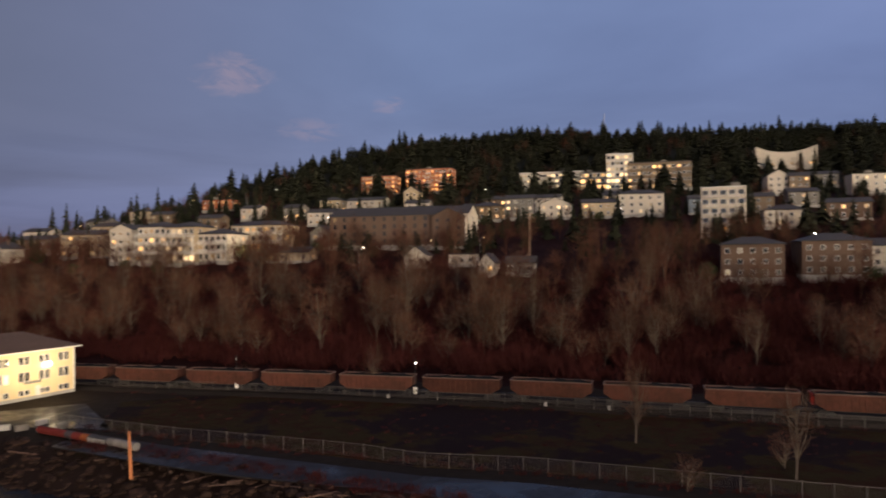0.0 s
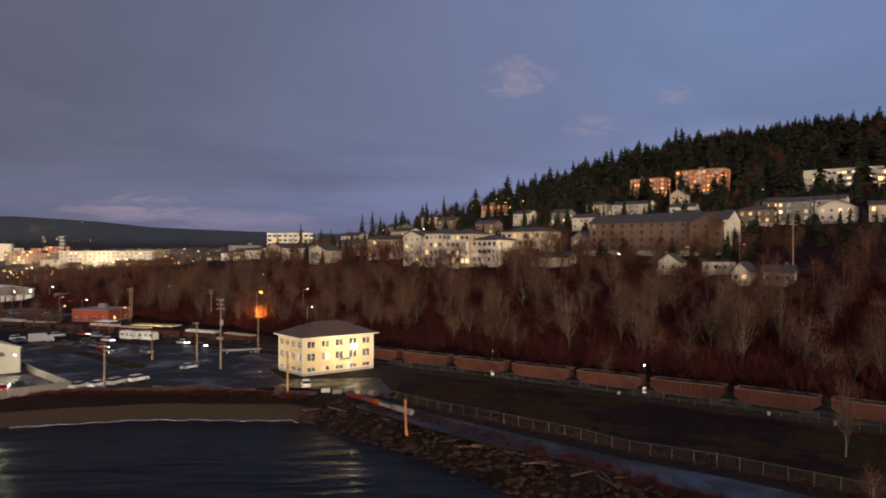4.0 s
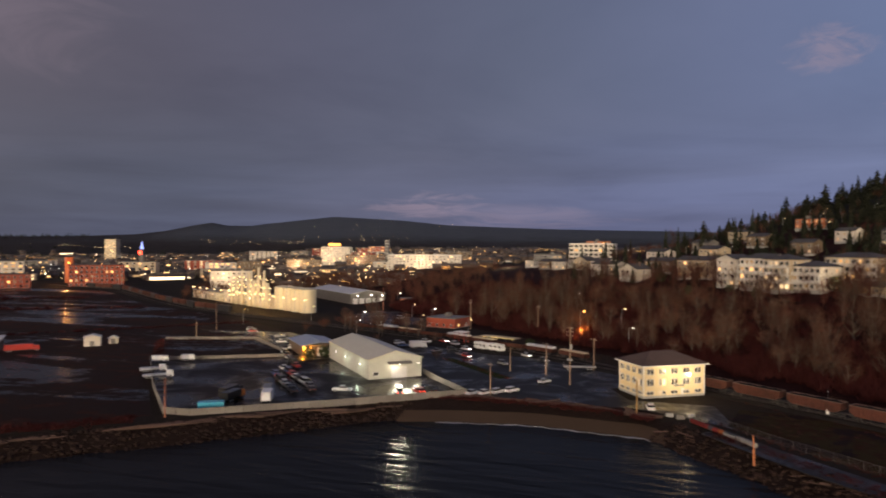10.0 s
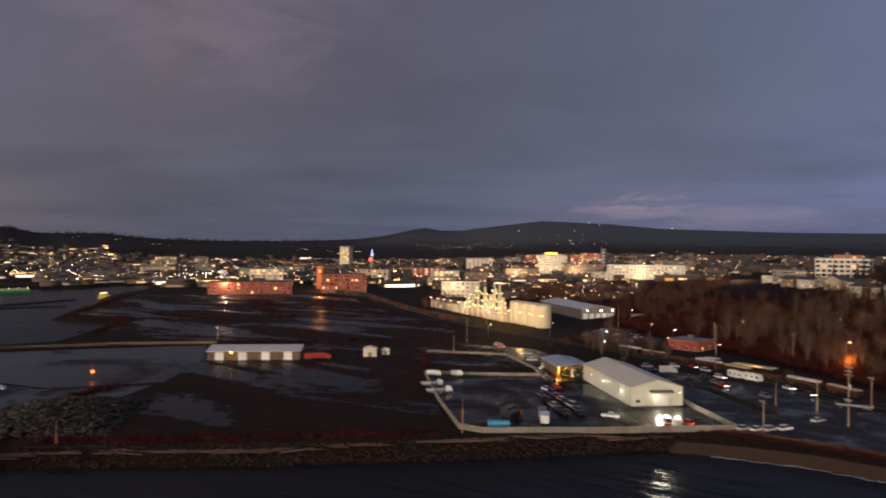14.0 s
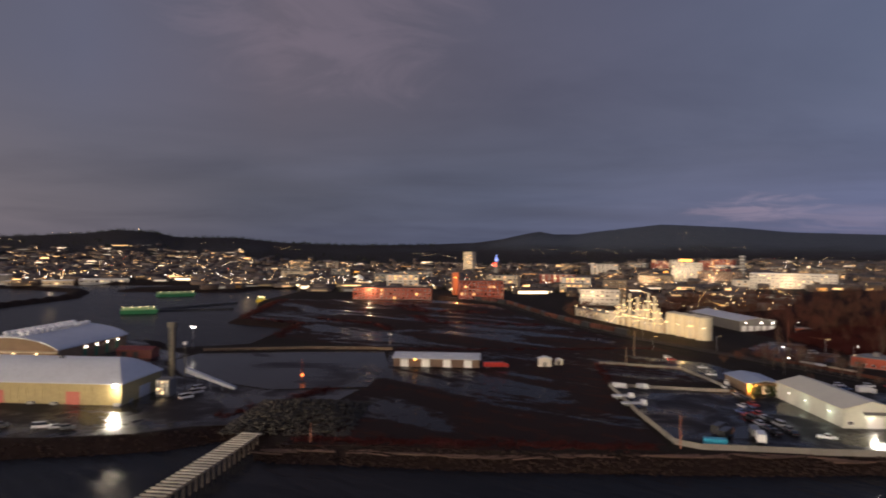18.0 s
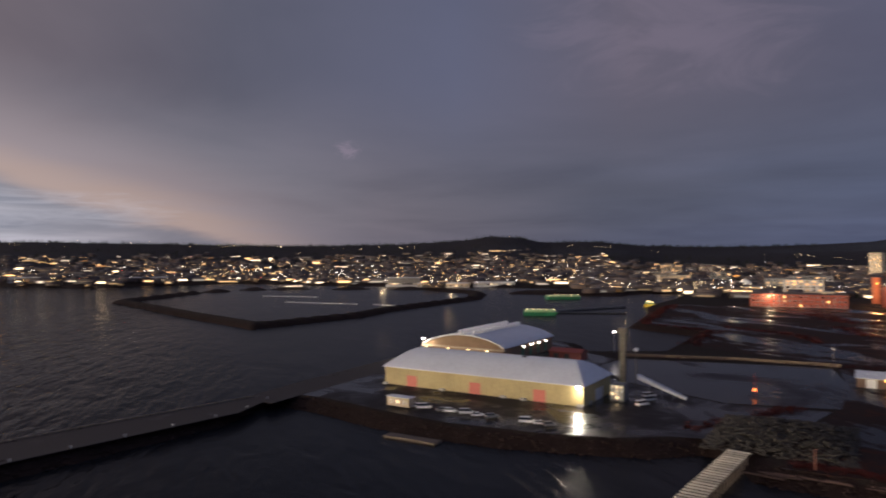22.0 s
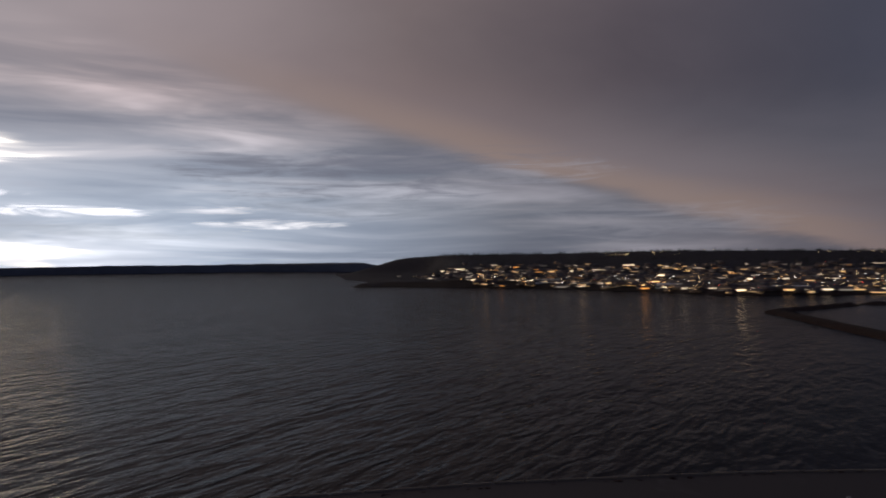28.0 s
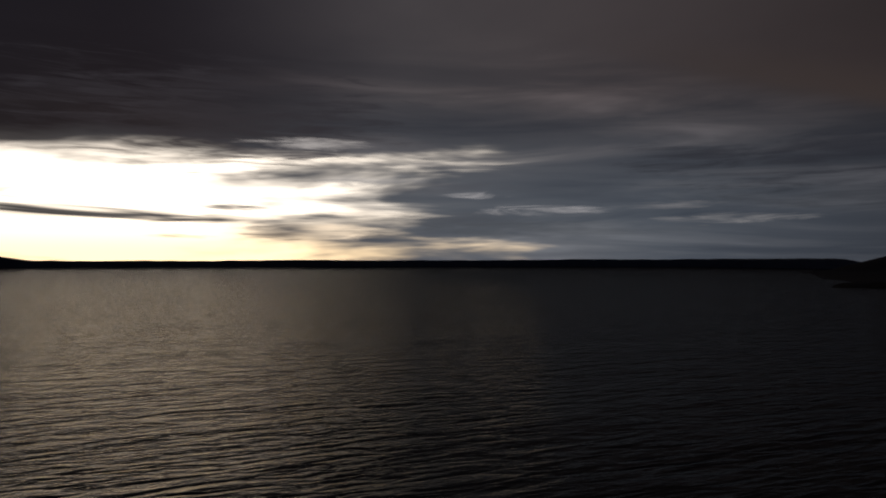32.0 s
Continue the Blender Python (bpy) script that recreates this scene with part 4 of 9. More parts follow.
def building(name, x, y, w, d, floors, wall, label, category="house", yaw=HILL_YAW, fh=2.9, roof="gable", roof_mat=None, rise=2.2, nx=4, ny=2, lit=0.3, glow="lit", ww=1.1, wh=1.25, z=None, base=3.0, group="", faces="fr", balconies=0, chimney=False, trim=None, bands=False):
    """A building whose front faces local -y; its foot stands in the ground."""
    z = ground_z(x, y) if z is None else z
    t = thing(name, pose(x, y, z - 0.05, 0, 0, yaw), label, category, group)
    h = floors * fh + 0.3
    roof_mat = roof_mat or ROOFD
    b = Bits()
    b.box(-w / 2 - 0.1, w / 2 + 0.1, -d / 2 - 0.1, d / 2 + 0.1, -base, 0.25)
    part("foundation", b, CONCRETE, t)
    if roof == "gable":
        part("wall", gable_wall(w, d, h, rise * 0.97), wall, t, m=pose(0, 0, 0.0))
        part("roof", gable_roof(w, d, h, rise), roof_mat, t)
    elif roof == "front":
        part("wall", gable_wall(w, d, h, rise * 0.97, "y"), wall, t)
        part("roof", gable_roof(w, d, h, rise, 0.5, "y"), roof_mat, t)
    elif roof == "hip":
        b = Bits()
        b.box(-w / 2, w / 2, -d / 2, d / 2, 0, h)
        part("wall", b, wall, t)
        part("roof", hip_roof(w, d, h + 0.22, rise), roof_mat, t)
    else:
        b = Bits()
        b.box(-w / 2, w / 2, -d / 2, d / 2, 0, h)
        part("wall", b, wall, t)
        b = Bits()
        b.box(-w / 2 - 0.15, w / 2 + 0.15, -d / 2 - 0.15, d / 2 + 0.15, h, h + 0.35)
        b.box(-w / 2 + 0.3, w / 2 - 0.3, -d / 2 + 0.3, d / 2 - 0.3, h + 0.3, h + 0.4)
        part("roof", b, roof_mat, t)
        if w > 12:
            b = Bits()
            b.box(-1.5, 1.5, -1.2, 1.2, h + 0.35, h + 2.2, 0, 0.1)
            part("roof_unit", b, GREYW, t, m=pose(w * rng.uniform(-0.3, 0.3), d * 0.1, 0))
    r = random.Random(name + str(round(x)) + str(round(y)))

    def kind():
        return glow if r.random() < lit else "dark"

    for fl in range(floors):
        zz = fl * fh + 0.95
        for i in range(nx):
            px = -w / 2 + w * (i + 0.5) / nx
            part("window", window_mesh(ww, wh, kind(), trim, ww < 1.8), None, t, m=pose(px, -d / 2, zz))
        for side, face in ((90, "r"), (-90, "l")):
            if face in faces:
                for i in range(ny):
                    py = -d / 2 + d * (i + 0.5) / ny
                    sx = w / 2 if side == 90 else -w / 2
                    part("window", window_mesh(ww, wh, kind(), trim, ww < 1.8), None, t, m=pose(sx, py, zz, 0, 0, side))
    for k in range(1, floors if bands else 0):
        zz = k * fh + 0.05
        b = Bits()
        b.box(-w / 2 - 0.4, w / 2 + 0.4, -d / 2 - 1.7, -d / 2, zz, zz + 0.22)
        deck = part("balcony_deck", b, WHITEP, t)
        b = Bits()
        b.box(-w / 2 - 0.4, w / 2 + 0.4, -d / 2 - 1.7, -d / 2 - 1.62, zz + 1.0, zz + 1.1)
        for q in range(int(w / 0.5)):
            b.box(-w / 2 - 0.35 + q * 0.5, -w / 2 - 0.25 + q * 0.5, -d / 2 - 1.69, -d / 2 - 1.63, zz + 0.22, zz + 1.0)
        part("railing", b, WHITEP, deck)
        for q in range(int(w / 7) + 1):
            b = Bits()
            b.box(-0.12, 0.12, -1.6, -1.3, zz - fh + 0.25 if k == 1 else zz - fh + 0.22, zz)
            part("post", b, WHITEP, deck, "", pose(-w / 2 + q * w / max(1, int(w / 7)), -d / 2, 0))
    for k in range(balconies):
        zz = (k % max(1, floors - 1) + 1) * fh
        px = -w / 2 + w * ((k // max(1, floors - 1)) * 2 + 1.0) / (2 * max(1, balconies // max(1, floors - 1)))
        b = Bits()
        b.box(-1.9, 1.9, -1.5, 0, zz, zz + 0.18)
        bal = part("balcony", b, WHITEP, t, m=pose(px, -d / 2, 0))
        b = Bits()
        b.box(-1.9, 1.9, -1.5, -1.44, zz + 1.0, zz + 1.08)
        for q in range(9):
            b.box(-1.88 + q * 0.46, -1.83 + q * 0.46, -1.49, -1.45, zz + 0.18, zz + 1.0)
        part("railing", b, WHITEP, bal)
    if chimney:
        b = Bits()
        b.box(-0.4, 0.4, -0.4, 0.4, h - 1.0, h + rise + 0.8, 0, 0.05)
        part("chimney", b, BRICK, t, m=pose(w * 0.22, 0.6, 0))
    return t


def lamp_head(name, x, y, z, material, r=0.25, label="glowing lamp", group=""):
    b = Bits()
    b.ball(0, 0, 0, r)
    ob = part(name, b, material, smooth=True)
    ob.location = (x, y, z)
    return tagged(ob, label, "lamp", group)


# ------------------------------------------------------------------ yellow office building by the tracks
def yellow_building():
    w, d, h = 19.6, 12.6, 9.0
    ca, sa = cos(radians(35)), sin(radians(35))
    cx, cy = -20.2 + ca * w / 2 - sa * d / 2, 175.2 + sa * w / 2 + ca * d / 2
    t = thing("office_building", pose(cx, cy, 3.5, 0, 0, 35), "three-storey yellow clapboard office building with a dark hip roof", "building")
    b = Bits()
    b.box(-w / 2, w / 2, -d / 2, d / 2, 0.5, h)
    part("wall", b, YELLOW, t)
    for i in range(30):
        part("clapboard", shared("clapboard_course", lambda: Bits().box(-w / 2 - 0.02, w / 2 + 0.02, -d / 2 - 0.02, d / 2 + 0.02, 0, 0.25).mesh("clapboard", YELLOW)), None, t, "", pose(0, 0, 0.6 + i * 0.28))
    b = Bits()
    b.box(-w / 2 - 0.12, w / 2 + 0.12, -d / 2 - 0.12, d / 2 + 0.12, -0.5, 0.6)
    part("foundation", b, CONCRETE, t)
    part("roof", hip_roof(w, d, h + 0.2, 3.0, 1.0), ROOFB, t)
    b = Bits()
    for s in (-1, 1):
        b.box(-w / 2 - 1.05, w / 2 + 1.05, s * (d / 2 + 1.02) - 0.06, s * (d / 2 + 1.02) + 0.06, h - 0.1, h + 0.14)
        b.box(s * (w / 2 + 1.02) - 0.06, s * (w / 2 + 1.02) + 0.06, -d / 2 - 0.95, d / 2 + 0.95, h - 0.1, h + 0.14)
    part("eaves_gutter", b, WHITEP, t)
    for sx in (-1, 1):
        for sy in (-1, 1):
            b = Bits()
            b.box(sx * w / 2 - 0.14, sx * w / 2 + 0.14, sy * d / 2 - 0.14, sy * d / 2 + 0.14, 0.6, h - 0.1)
            part("corner_board", b, WHITEP, t)
    r = random.Random(2)
    for fl, (zz, hh) in enumerate(((0.95, 0.9), (3.5, 1.7), (6.6, 1.45))):
        for i in range(5):
            for o in (-0.55, 0.55):
                px = -w / 2 + w * (i + 0.55) / 5.1 + o
                part("window", window_mesh(0.85, hh, "dark" if r.random() > 0.06 else "pale"), None, t, m=pose(px, -d / 2 - 0.02, zz))
        for i in range(4):
            py = -d / 2 + d * (i + 0.5) / 4
            for o in (-0.5, 0.5):
                part("window", window_mesh(0.8, hh, "dark" if r.random() > 0.06 else "pale"), None, t, m=pose(-w / 2 - 0.02, py + o, zz, 0, 0, -90))
    for zz in (3.1, 6.2):
        b = Bits()
        b.box(0, 2.2, -2.5, 2.5, zz - 0.25, zz)
        bal = part("balcony", b, WOODW, t, m=pose(w / 2, 0, 0))
        b = Bits()
        for q in range(12):
            b.box(2.1, 2.18, -2.45 + q * 0.44, -2.37 + q * 0.44, zz, zz + 1.0)
        b.box(2.08, 2.2, -2.5, 2.5, zz + 1.0, zz + 1.1)
        part("railing", b, WOODW, bal)
    b = Bits()
    b.box(-1.6, 1.6, -0.08, 0, 0, 0.5)
    part("sign", b, mat("grey_sign", (0.25, 0.24, 0.2), 0.6), t, "plain weathered sign board with unreadable writing", pose(1.6, -d / 2 - 0.03, 2.95))
    b = Bits()
    b.box(-0.5, 0.5, -0.06, 0, 0, 2.1)
    door = part("door", b, WHITEP, t, "", pose(2.6, -d / 2 - 0.04, 0.35))
    b = Bits()
    b.ball(0, 0, 0, 0.05)
    part("door_handle", b, STEEL, door, "", pose(0.38, -0.1, 1.0))
    b = Bits()
    b.ball(0, 0, 0, 0.42)
    part("wall_lamp", b, LAMP_WHITE, t, "bright white floodlight", pose(4.3, -d / 2 - 0.75, 6.3), smooth=True)
    return t


yellow_building()


# ------------------------------------------------------------------ pale gabled warehouse in the yard
def white_warehouse():
    w, d, h, rise = 17.8, 47.0, 6.2, 2.6
    a = radians(43)
    cx = -102.6 + cos(a) * w / 2 - sin(a) * d / 2
    cy = 173.0 + sin(a) * w / 2 + cos(a) * d / 2
    t = thing("warehouse", pose(cx, cy, 3.5, 0, 0, 43), "pale cream metal warehouse with a low gable roof and floodlights", "building")
    part("wall", gable_wall(w, d, h, rise * 0.98, "y"), mat("pale_metal_wall", (0.62, 0.62, 0.52), 0.55, grain=0.8, big=0.12, var=0.14), t)
    part("roof", gable_roof(w, d, h, rise, 0.35, "y"), mat("cream_metal_roof", (0.66, 0.62, 0.5), 0.5, 0.05, grain=0.8, big=0.1, var=0.14), t)
    b = Bits()
    for i in range(19):
        y = -d / 2 + 2.4 * (i + 0.6)
        b.box(-w / 2 - 0.06, -w / 2 - 0.01, y - 0.05, y + 0.05, 0, h - 0.25)
    part("wall_rib", b, WHITEP, t)
    b = Bits()
    b.box(-2.6, 2.6, -0.12, 0.0, 0, 3.6)
    door = part("roller_door", b, WHITEP, t, "", pose(1.2, -d / 2 - 0.02, 0))
    for i in range(6):
        b = Bits()
        b.box(-2.6, 2.6, -0.15, -0.11, 0.55 * i + 0.2, 0.55 * i + 0.32)
        part("slat", b, WHITEP, door)
    b = Bits()
    b.add([(-4.0, 0, 0.6), (4.0, 0, 0.6), (4.0, -1.6, 0), (-4.0, -1.6, 0), (-4.0, 0, 0.4), (4.0, 0, 0.4), (4.0, -1.6, -0.2), (-4.0, -1.6, -0.2)], [(0, 3, 2, 1), (4, 5, 6, 7), (0, 1, 5, 4), (1, 2, 6, 5), (2, 3, 7, 6), (3, 0, 4, 7)])
    part("canopy", b, GREYW, t, "grey canopy", pose(1.2, -d / 2, 4.7))
    for px in (-6.6,):
        part("window", window_mesh(1.6, 1.0, "dark"), None, t, m=pose(px, -d / 2 - 0.01, 1.2))
    for i, (px, py, s) in enumerate(((1.2, -d / 2 - 0.5, 0.26), (7.6, -d / 2 - 0.5, 0.22), (-w / 2 - 0.5, -d / 2 + 8, 0.18), (-w / 2 - 0.5, -d / 2 + 24, 0.18), (-w / 2 - 0.5, -d / 2 + 36, 0.18))):
        b = Bits()
        b.ball(0, 0, 0, s)
        fl = part("floodlight", b, glow_mat("wall_floodlight_glow", (1.0, 0.96, 0.8), 7.0), t, "bright floodlight", pose(px, py, 4.4 if i < 2 else 3.9), smooth=True)
        b = Bits()
        b.box(-0.2, 0.2, 0.3, 0.5, -0.15, 0.25)
        part("bracket", b, STEEL, fl, "", pose(0, 0, 0, 0, 0, 0 if i < 2 else -90))
    return t


white_warehouse()


def annex():
    t = thing("annex_building", pose(-148, 219, 3.5, 0, 0, 43), "low annex with a pale blue roof and an amber lamp", "building")
    b = Bits()
    b.box(-7, 7, -12, 12, 0, 4.2)
    part("wall", b, TANW, t)
    part("roof", gable_roof(14, 24, 4.2, 1.2, 0.5, "y"), mat("pale_blue_metal_roof", (0.42, 0.47, 0.56), 0.4, 0.2, grain=0.7, var=0.15), t)
    for px in (-4, 0, 4):
        b = Bits()
        b.box(-1.5, 1.5, -0.1, 0, 0, 3.2)
        part("garage_door", b, WHITEP, t, "", pose(px, -12.02, 0))
    b = Bits()
    b.ball(0, 0, 0, 0.55)
    part("wall_lamp", b, LAMP_AMBER, t, "amber sodium lamp", pose(-4.2, -12.9, 3.2), smooth=True)


annex()


# ------------------------------------------------------------------ shipping terminal
def terminal_shed():
    w, d, h = 90.0, 30.0, 7.6
    a = radians(41)
    cx = -290.0 + -cos(a) * w / 2 - sin(a) * d / 2
    cy = 18.6 - sin(a) * w / 2 + cos(a) * d / 2
    t = thing("terminal_warehouse", pose(cx, cy, 3.5, 0, 0, 41), "long olive-grey dock warehouse with a pale curved hipped roof", "building")
    b = Bits()
    b.box(-w / 2, w / 2, -d / 2, d / 2, 0, h)
    n = 30
    for i in range(n):
        x = -w / 2 + w * (i + 0.5) / n
        b.box(x - 0.12, x + 0.12, -d / 2 - 0.1, -d / 2, 0, h - 0.2)
    part("wall", b, OLIVEW, t)
    b = Bits()
    sec = 14
    rings = []
    for i in range(sec + 1):
        s = -1 + 2 * i / sec
        zr = h + 0.1 + 7.0 * (1 - abs(s) ** 1.6)
        inset = 9.5 * (1 - abs(s)) ** 0.9
        rings.append([(-w / 2 - 0.8 + inset, s * (d / 2 + 0.8), zr), (w / 2 + 0.8 - inset, s * (d / 2 + 0.8), zr)])
    vs = [p for r in rings for p in r]
    fs = [(2 * i, 2 * i + 1, 2 * i + 3, 2 * i + 2) for i in range(sec)]
    half = sec // 2
    for i in range(half):
        j = sec - i
        fs += [(2 * i + 1, 2 * j + 1, 2 * (j - 1) + 1, 2 * (i + 1) + 1), (2 * i, 2 * (i + 1), 2 * (j - 1), 2 * j)]
    o = len(vs)
    vs += [(x, y, z - 0.25) for x, y, z in (rings[0][0], rings[0][1], rings[-1][1], rings[-1][0])]
    fs += [(o + 3, o + 2, o + 1, o), (0, o, o + 1, 1), (2 * sec + 1, o + 2, o + 3, 2 * sec), (1, o + 1, o + 2, 2 * sec + 1), (2 * sec, o + 3, o, 0)]
    b.add(vs, fs)
    part("roof", b, ROOFM, t)
    for px in (-31.0, -0.5, 27.5):
        b = Bits()
        b.box(-2.5, 2.5, -0.16, -0.06, 0, 4.6)
        for i in range(8):
            b.box(-2.5, 2.5, -0.2, -0.15, 0.55 * i + 0.2, 0.55 * i + 0.28)
        part("cargo_door", b, DOORR, t, "salmon red sliding door", pose(px, -d / 2, 0))
    for px in (-w / 2 + 0.6, -15.5, 12.5, 21.0, w / 2 - 1.0):
        b = Bits()
        b.box(-1.2, 1.2, -1.4, -0.2, 0, 0.9, 0, 0.08)
        part("loading_block", b, CONCRETE, t, "pale concrete block", pose(px, -d / 2, 0))
    b = Bits()
    b.box(-0.9, 0.9, -0.5, 0.5, 0, 0.7)
    part("roof_vent", b, BLACKISH, t, "", pose(w * 0.17, -2, h + 6.6))
    b = Bits()
    b.ball(0, 0, 0, 0.75)
    lampo = part("floodlight", b, LAMP_WHITE, t, "very bright corner floodlight", pose(w / 2 - 1.5, -d / 2 - 1.2, h - 0.4), smooth=True)
    b = Bits()
    b.box(-0.08, 0.08, 0.4, 1.2, -0.1, 0.1)
    part("bracket", b, STEEL, lampo)
    # open cargo bay and stair on the end wall
    b = Bits()
    b.box(0.0, 0.12, -4, 4, 0.0, 4.4)
    part("end_door", b, WHITEP, t, "", pose(w / 2, 2, 0))
    for k in range(7):
        b = Bits()
        b.box(0, 1.2, -0.6 + 0.3 * k, -0.3 + 0.3 * k, 0.2 * k, 0.2 * k + 0.12)
        part("step", b, STEEL, t, "", pose(w / 2 + 0.2, -10, 0))


terminal_shed()


def arch_shed():
    w, d, h, rise = 48.0, 62.0, 7.4, 5.6
    a = radians(41)
    cx = -409.0 - sin(a) * d / 2
    cy = 12.5 + cos(a) * d / 2
    t = thing("arched_warehouse", pose(cx, cy, 3.5, 0, 0, 41), "wide dock warehouse with an arched roof and rows of vents", "building")
    sec = 18
    b = Bits()
    prof = [(-w / 2 + w * i / sec, h + rise * (1 - (2 * i / sec - 1) ** 2) ** 0.8) for i in range(sec + 1)]
    for s, (y0, y1) in ((0, (-d / 2, d / 2)),):
        vs = [(x, y, z) for y in (y0, y1) for x, z in prof] + [(x, y, 0) for y in (y0, y1) for x in (-w / 2, w / 2)]
        n = sec + 1
        b.add(vs, [tuple(range(n)) + (2 * n + 1, 2 * n), tuple(range(2 * n - 1, n - 1, -1)) + (2 * n + 2, 2 * n + 3), (0, 2 * n, 2 * n + 2, n), (n - 1, 2 * n - 1, 2 * n + 3, 2 * n + 1)])
    part("wall", b, WOODW, t)
    b = Bits()
    n = sec + 1
    vs = [(x * 1.02, y, z + q) for q in (0.05, 0.5) for y in (-d / 2 - 0.9, d / 2 + 0.9) for x, z in prof]
    fs = []
    for i in range(sec):
        fs += [(2 * n + i, 2 * n + i + 1, 3 * n + i + 1, 3 * n + i), (i + 1, i, n + i, n + i + 1), (i, i + 1, 2 * n + i + 1, 2 * n + i), (n + i + 1, n + i, 3 * n + i, 3 * n + i + 1)]
    b.add(vs, fs)
    part("roof", b, ROOFM, t)
    b = Bits()
    b.box(-w / 2 - 1, w / 2 + 1, -d / 2 - 1.8, -d / 2 - 0.1, h - 1.1, h - 0.4)
    part("lean_to_beam", b, CREAMW, t, "pale fascia beam")
    for row, k in enumerate((9, 7)):
        for i in range(12):
            b = Bits()
            b.cyl(0, 0, 0, 1.5, 1.2, 1.2, 10)
            b.cyl(0, 0, 1.5, 2.4, 1.9, 0.9, 10)
            x = (-3.5, 4.5)[row]
            zr = h + rise * (1 - (2 * x / w) ** 2) ** 0.8 + 0.3
            part("roof_vent", shared("roof_vent", lambda: b.mesh("roof_vent", WHITEP)), None, t, "", pose(x, -d / 2 + 4 + i * 4.8, zr))
    for px in (-w / 2 + 2, -8, 4, 15):
        b = Bits()
        b.ball(0, 0, 0, 0.4)
        part("wall_lamp", b, LAMP_WARM, t, "warm lamp", pose(px, -d / 2 - 2.1, h - 1.4), smooth=True)
    for i in range(4):
        b = Bits()
        b.box(0, 0.15, -1.4, 1.4, 0, 5)
        part("side_door", b, PAINTS["green"], t, "green side door", pose(w / 2, -d / 2 + 22 + i * 10, 0.5))
        b = Bits()
        b.ball(0, 0, 0, 0.4)
        part("wall_lamp", b, LAMP_WHITE, t, "white lamp", pose(w / 2 + 0.6, -d / 2 + 22 + i * 10, 6.3), smooth=True)


arch_shed()


t = thing("red_shed", pose(-396, 67, 3.5, 0, 0, 41), "low dark red metal shed beside the arched warehouse", "building")
part("wall", gable_wall(18, 9, 4.2, 1.4), mat("dark_red_metal", (0.2, 0.035, 0.025), 0.6, grain=1.0, var=0.3), t)
part("roof", gable_roof(18, 9, 4.2, 1.5, 0.4), mat("dark_red_metal", (0.2, 0.035, 0.025)), t)
for px in (-5, 1):
    b = Bits()
    b.box(-1.4, 1.4, -0.1, 0, 0, 3.2)
    part("sliding_door", b, BLACKISH, t, "", pose(px, -4.52, 0))


def mast_lamp(x, y, z, h, glow, label, name="floodlight_mast", r=0.55):
    t = thing(name, pose(x, y, z), label, "lamp post")
    b = Bits()
    b.cyl(0, 0, 0, h, 0.16, 0.1, 8)
    part("pole", b, STEEL, t)
    b = Bits()
    b.box(-0.9, 0.9, -0.15, 0.15, h - 0.05, h + 0.12)
    part("crossbar", b, STEEL, t)
    for s in (-0.6, 0.6):
        b = Bits()
        b.ball(s, 0, h - 0.3, r, 0, 0.7)
        part("lamp_head", b, glow, t, smooth=True)


mast_lamp(-425, -5, 3.6, 10.6, LAMP_WHITE, "tall steel mast with bright dock floodlights")
mast_lamp(-408, 102, 3.5, 12, LAMP_WHITE, "tall steel mast with bright dock floodlights")


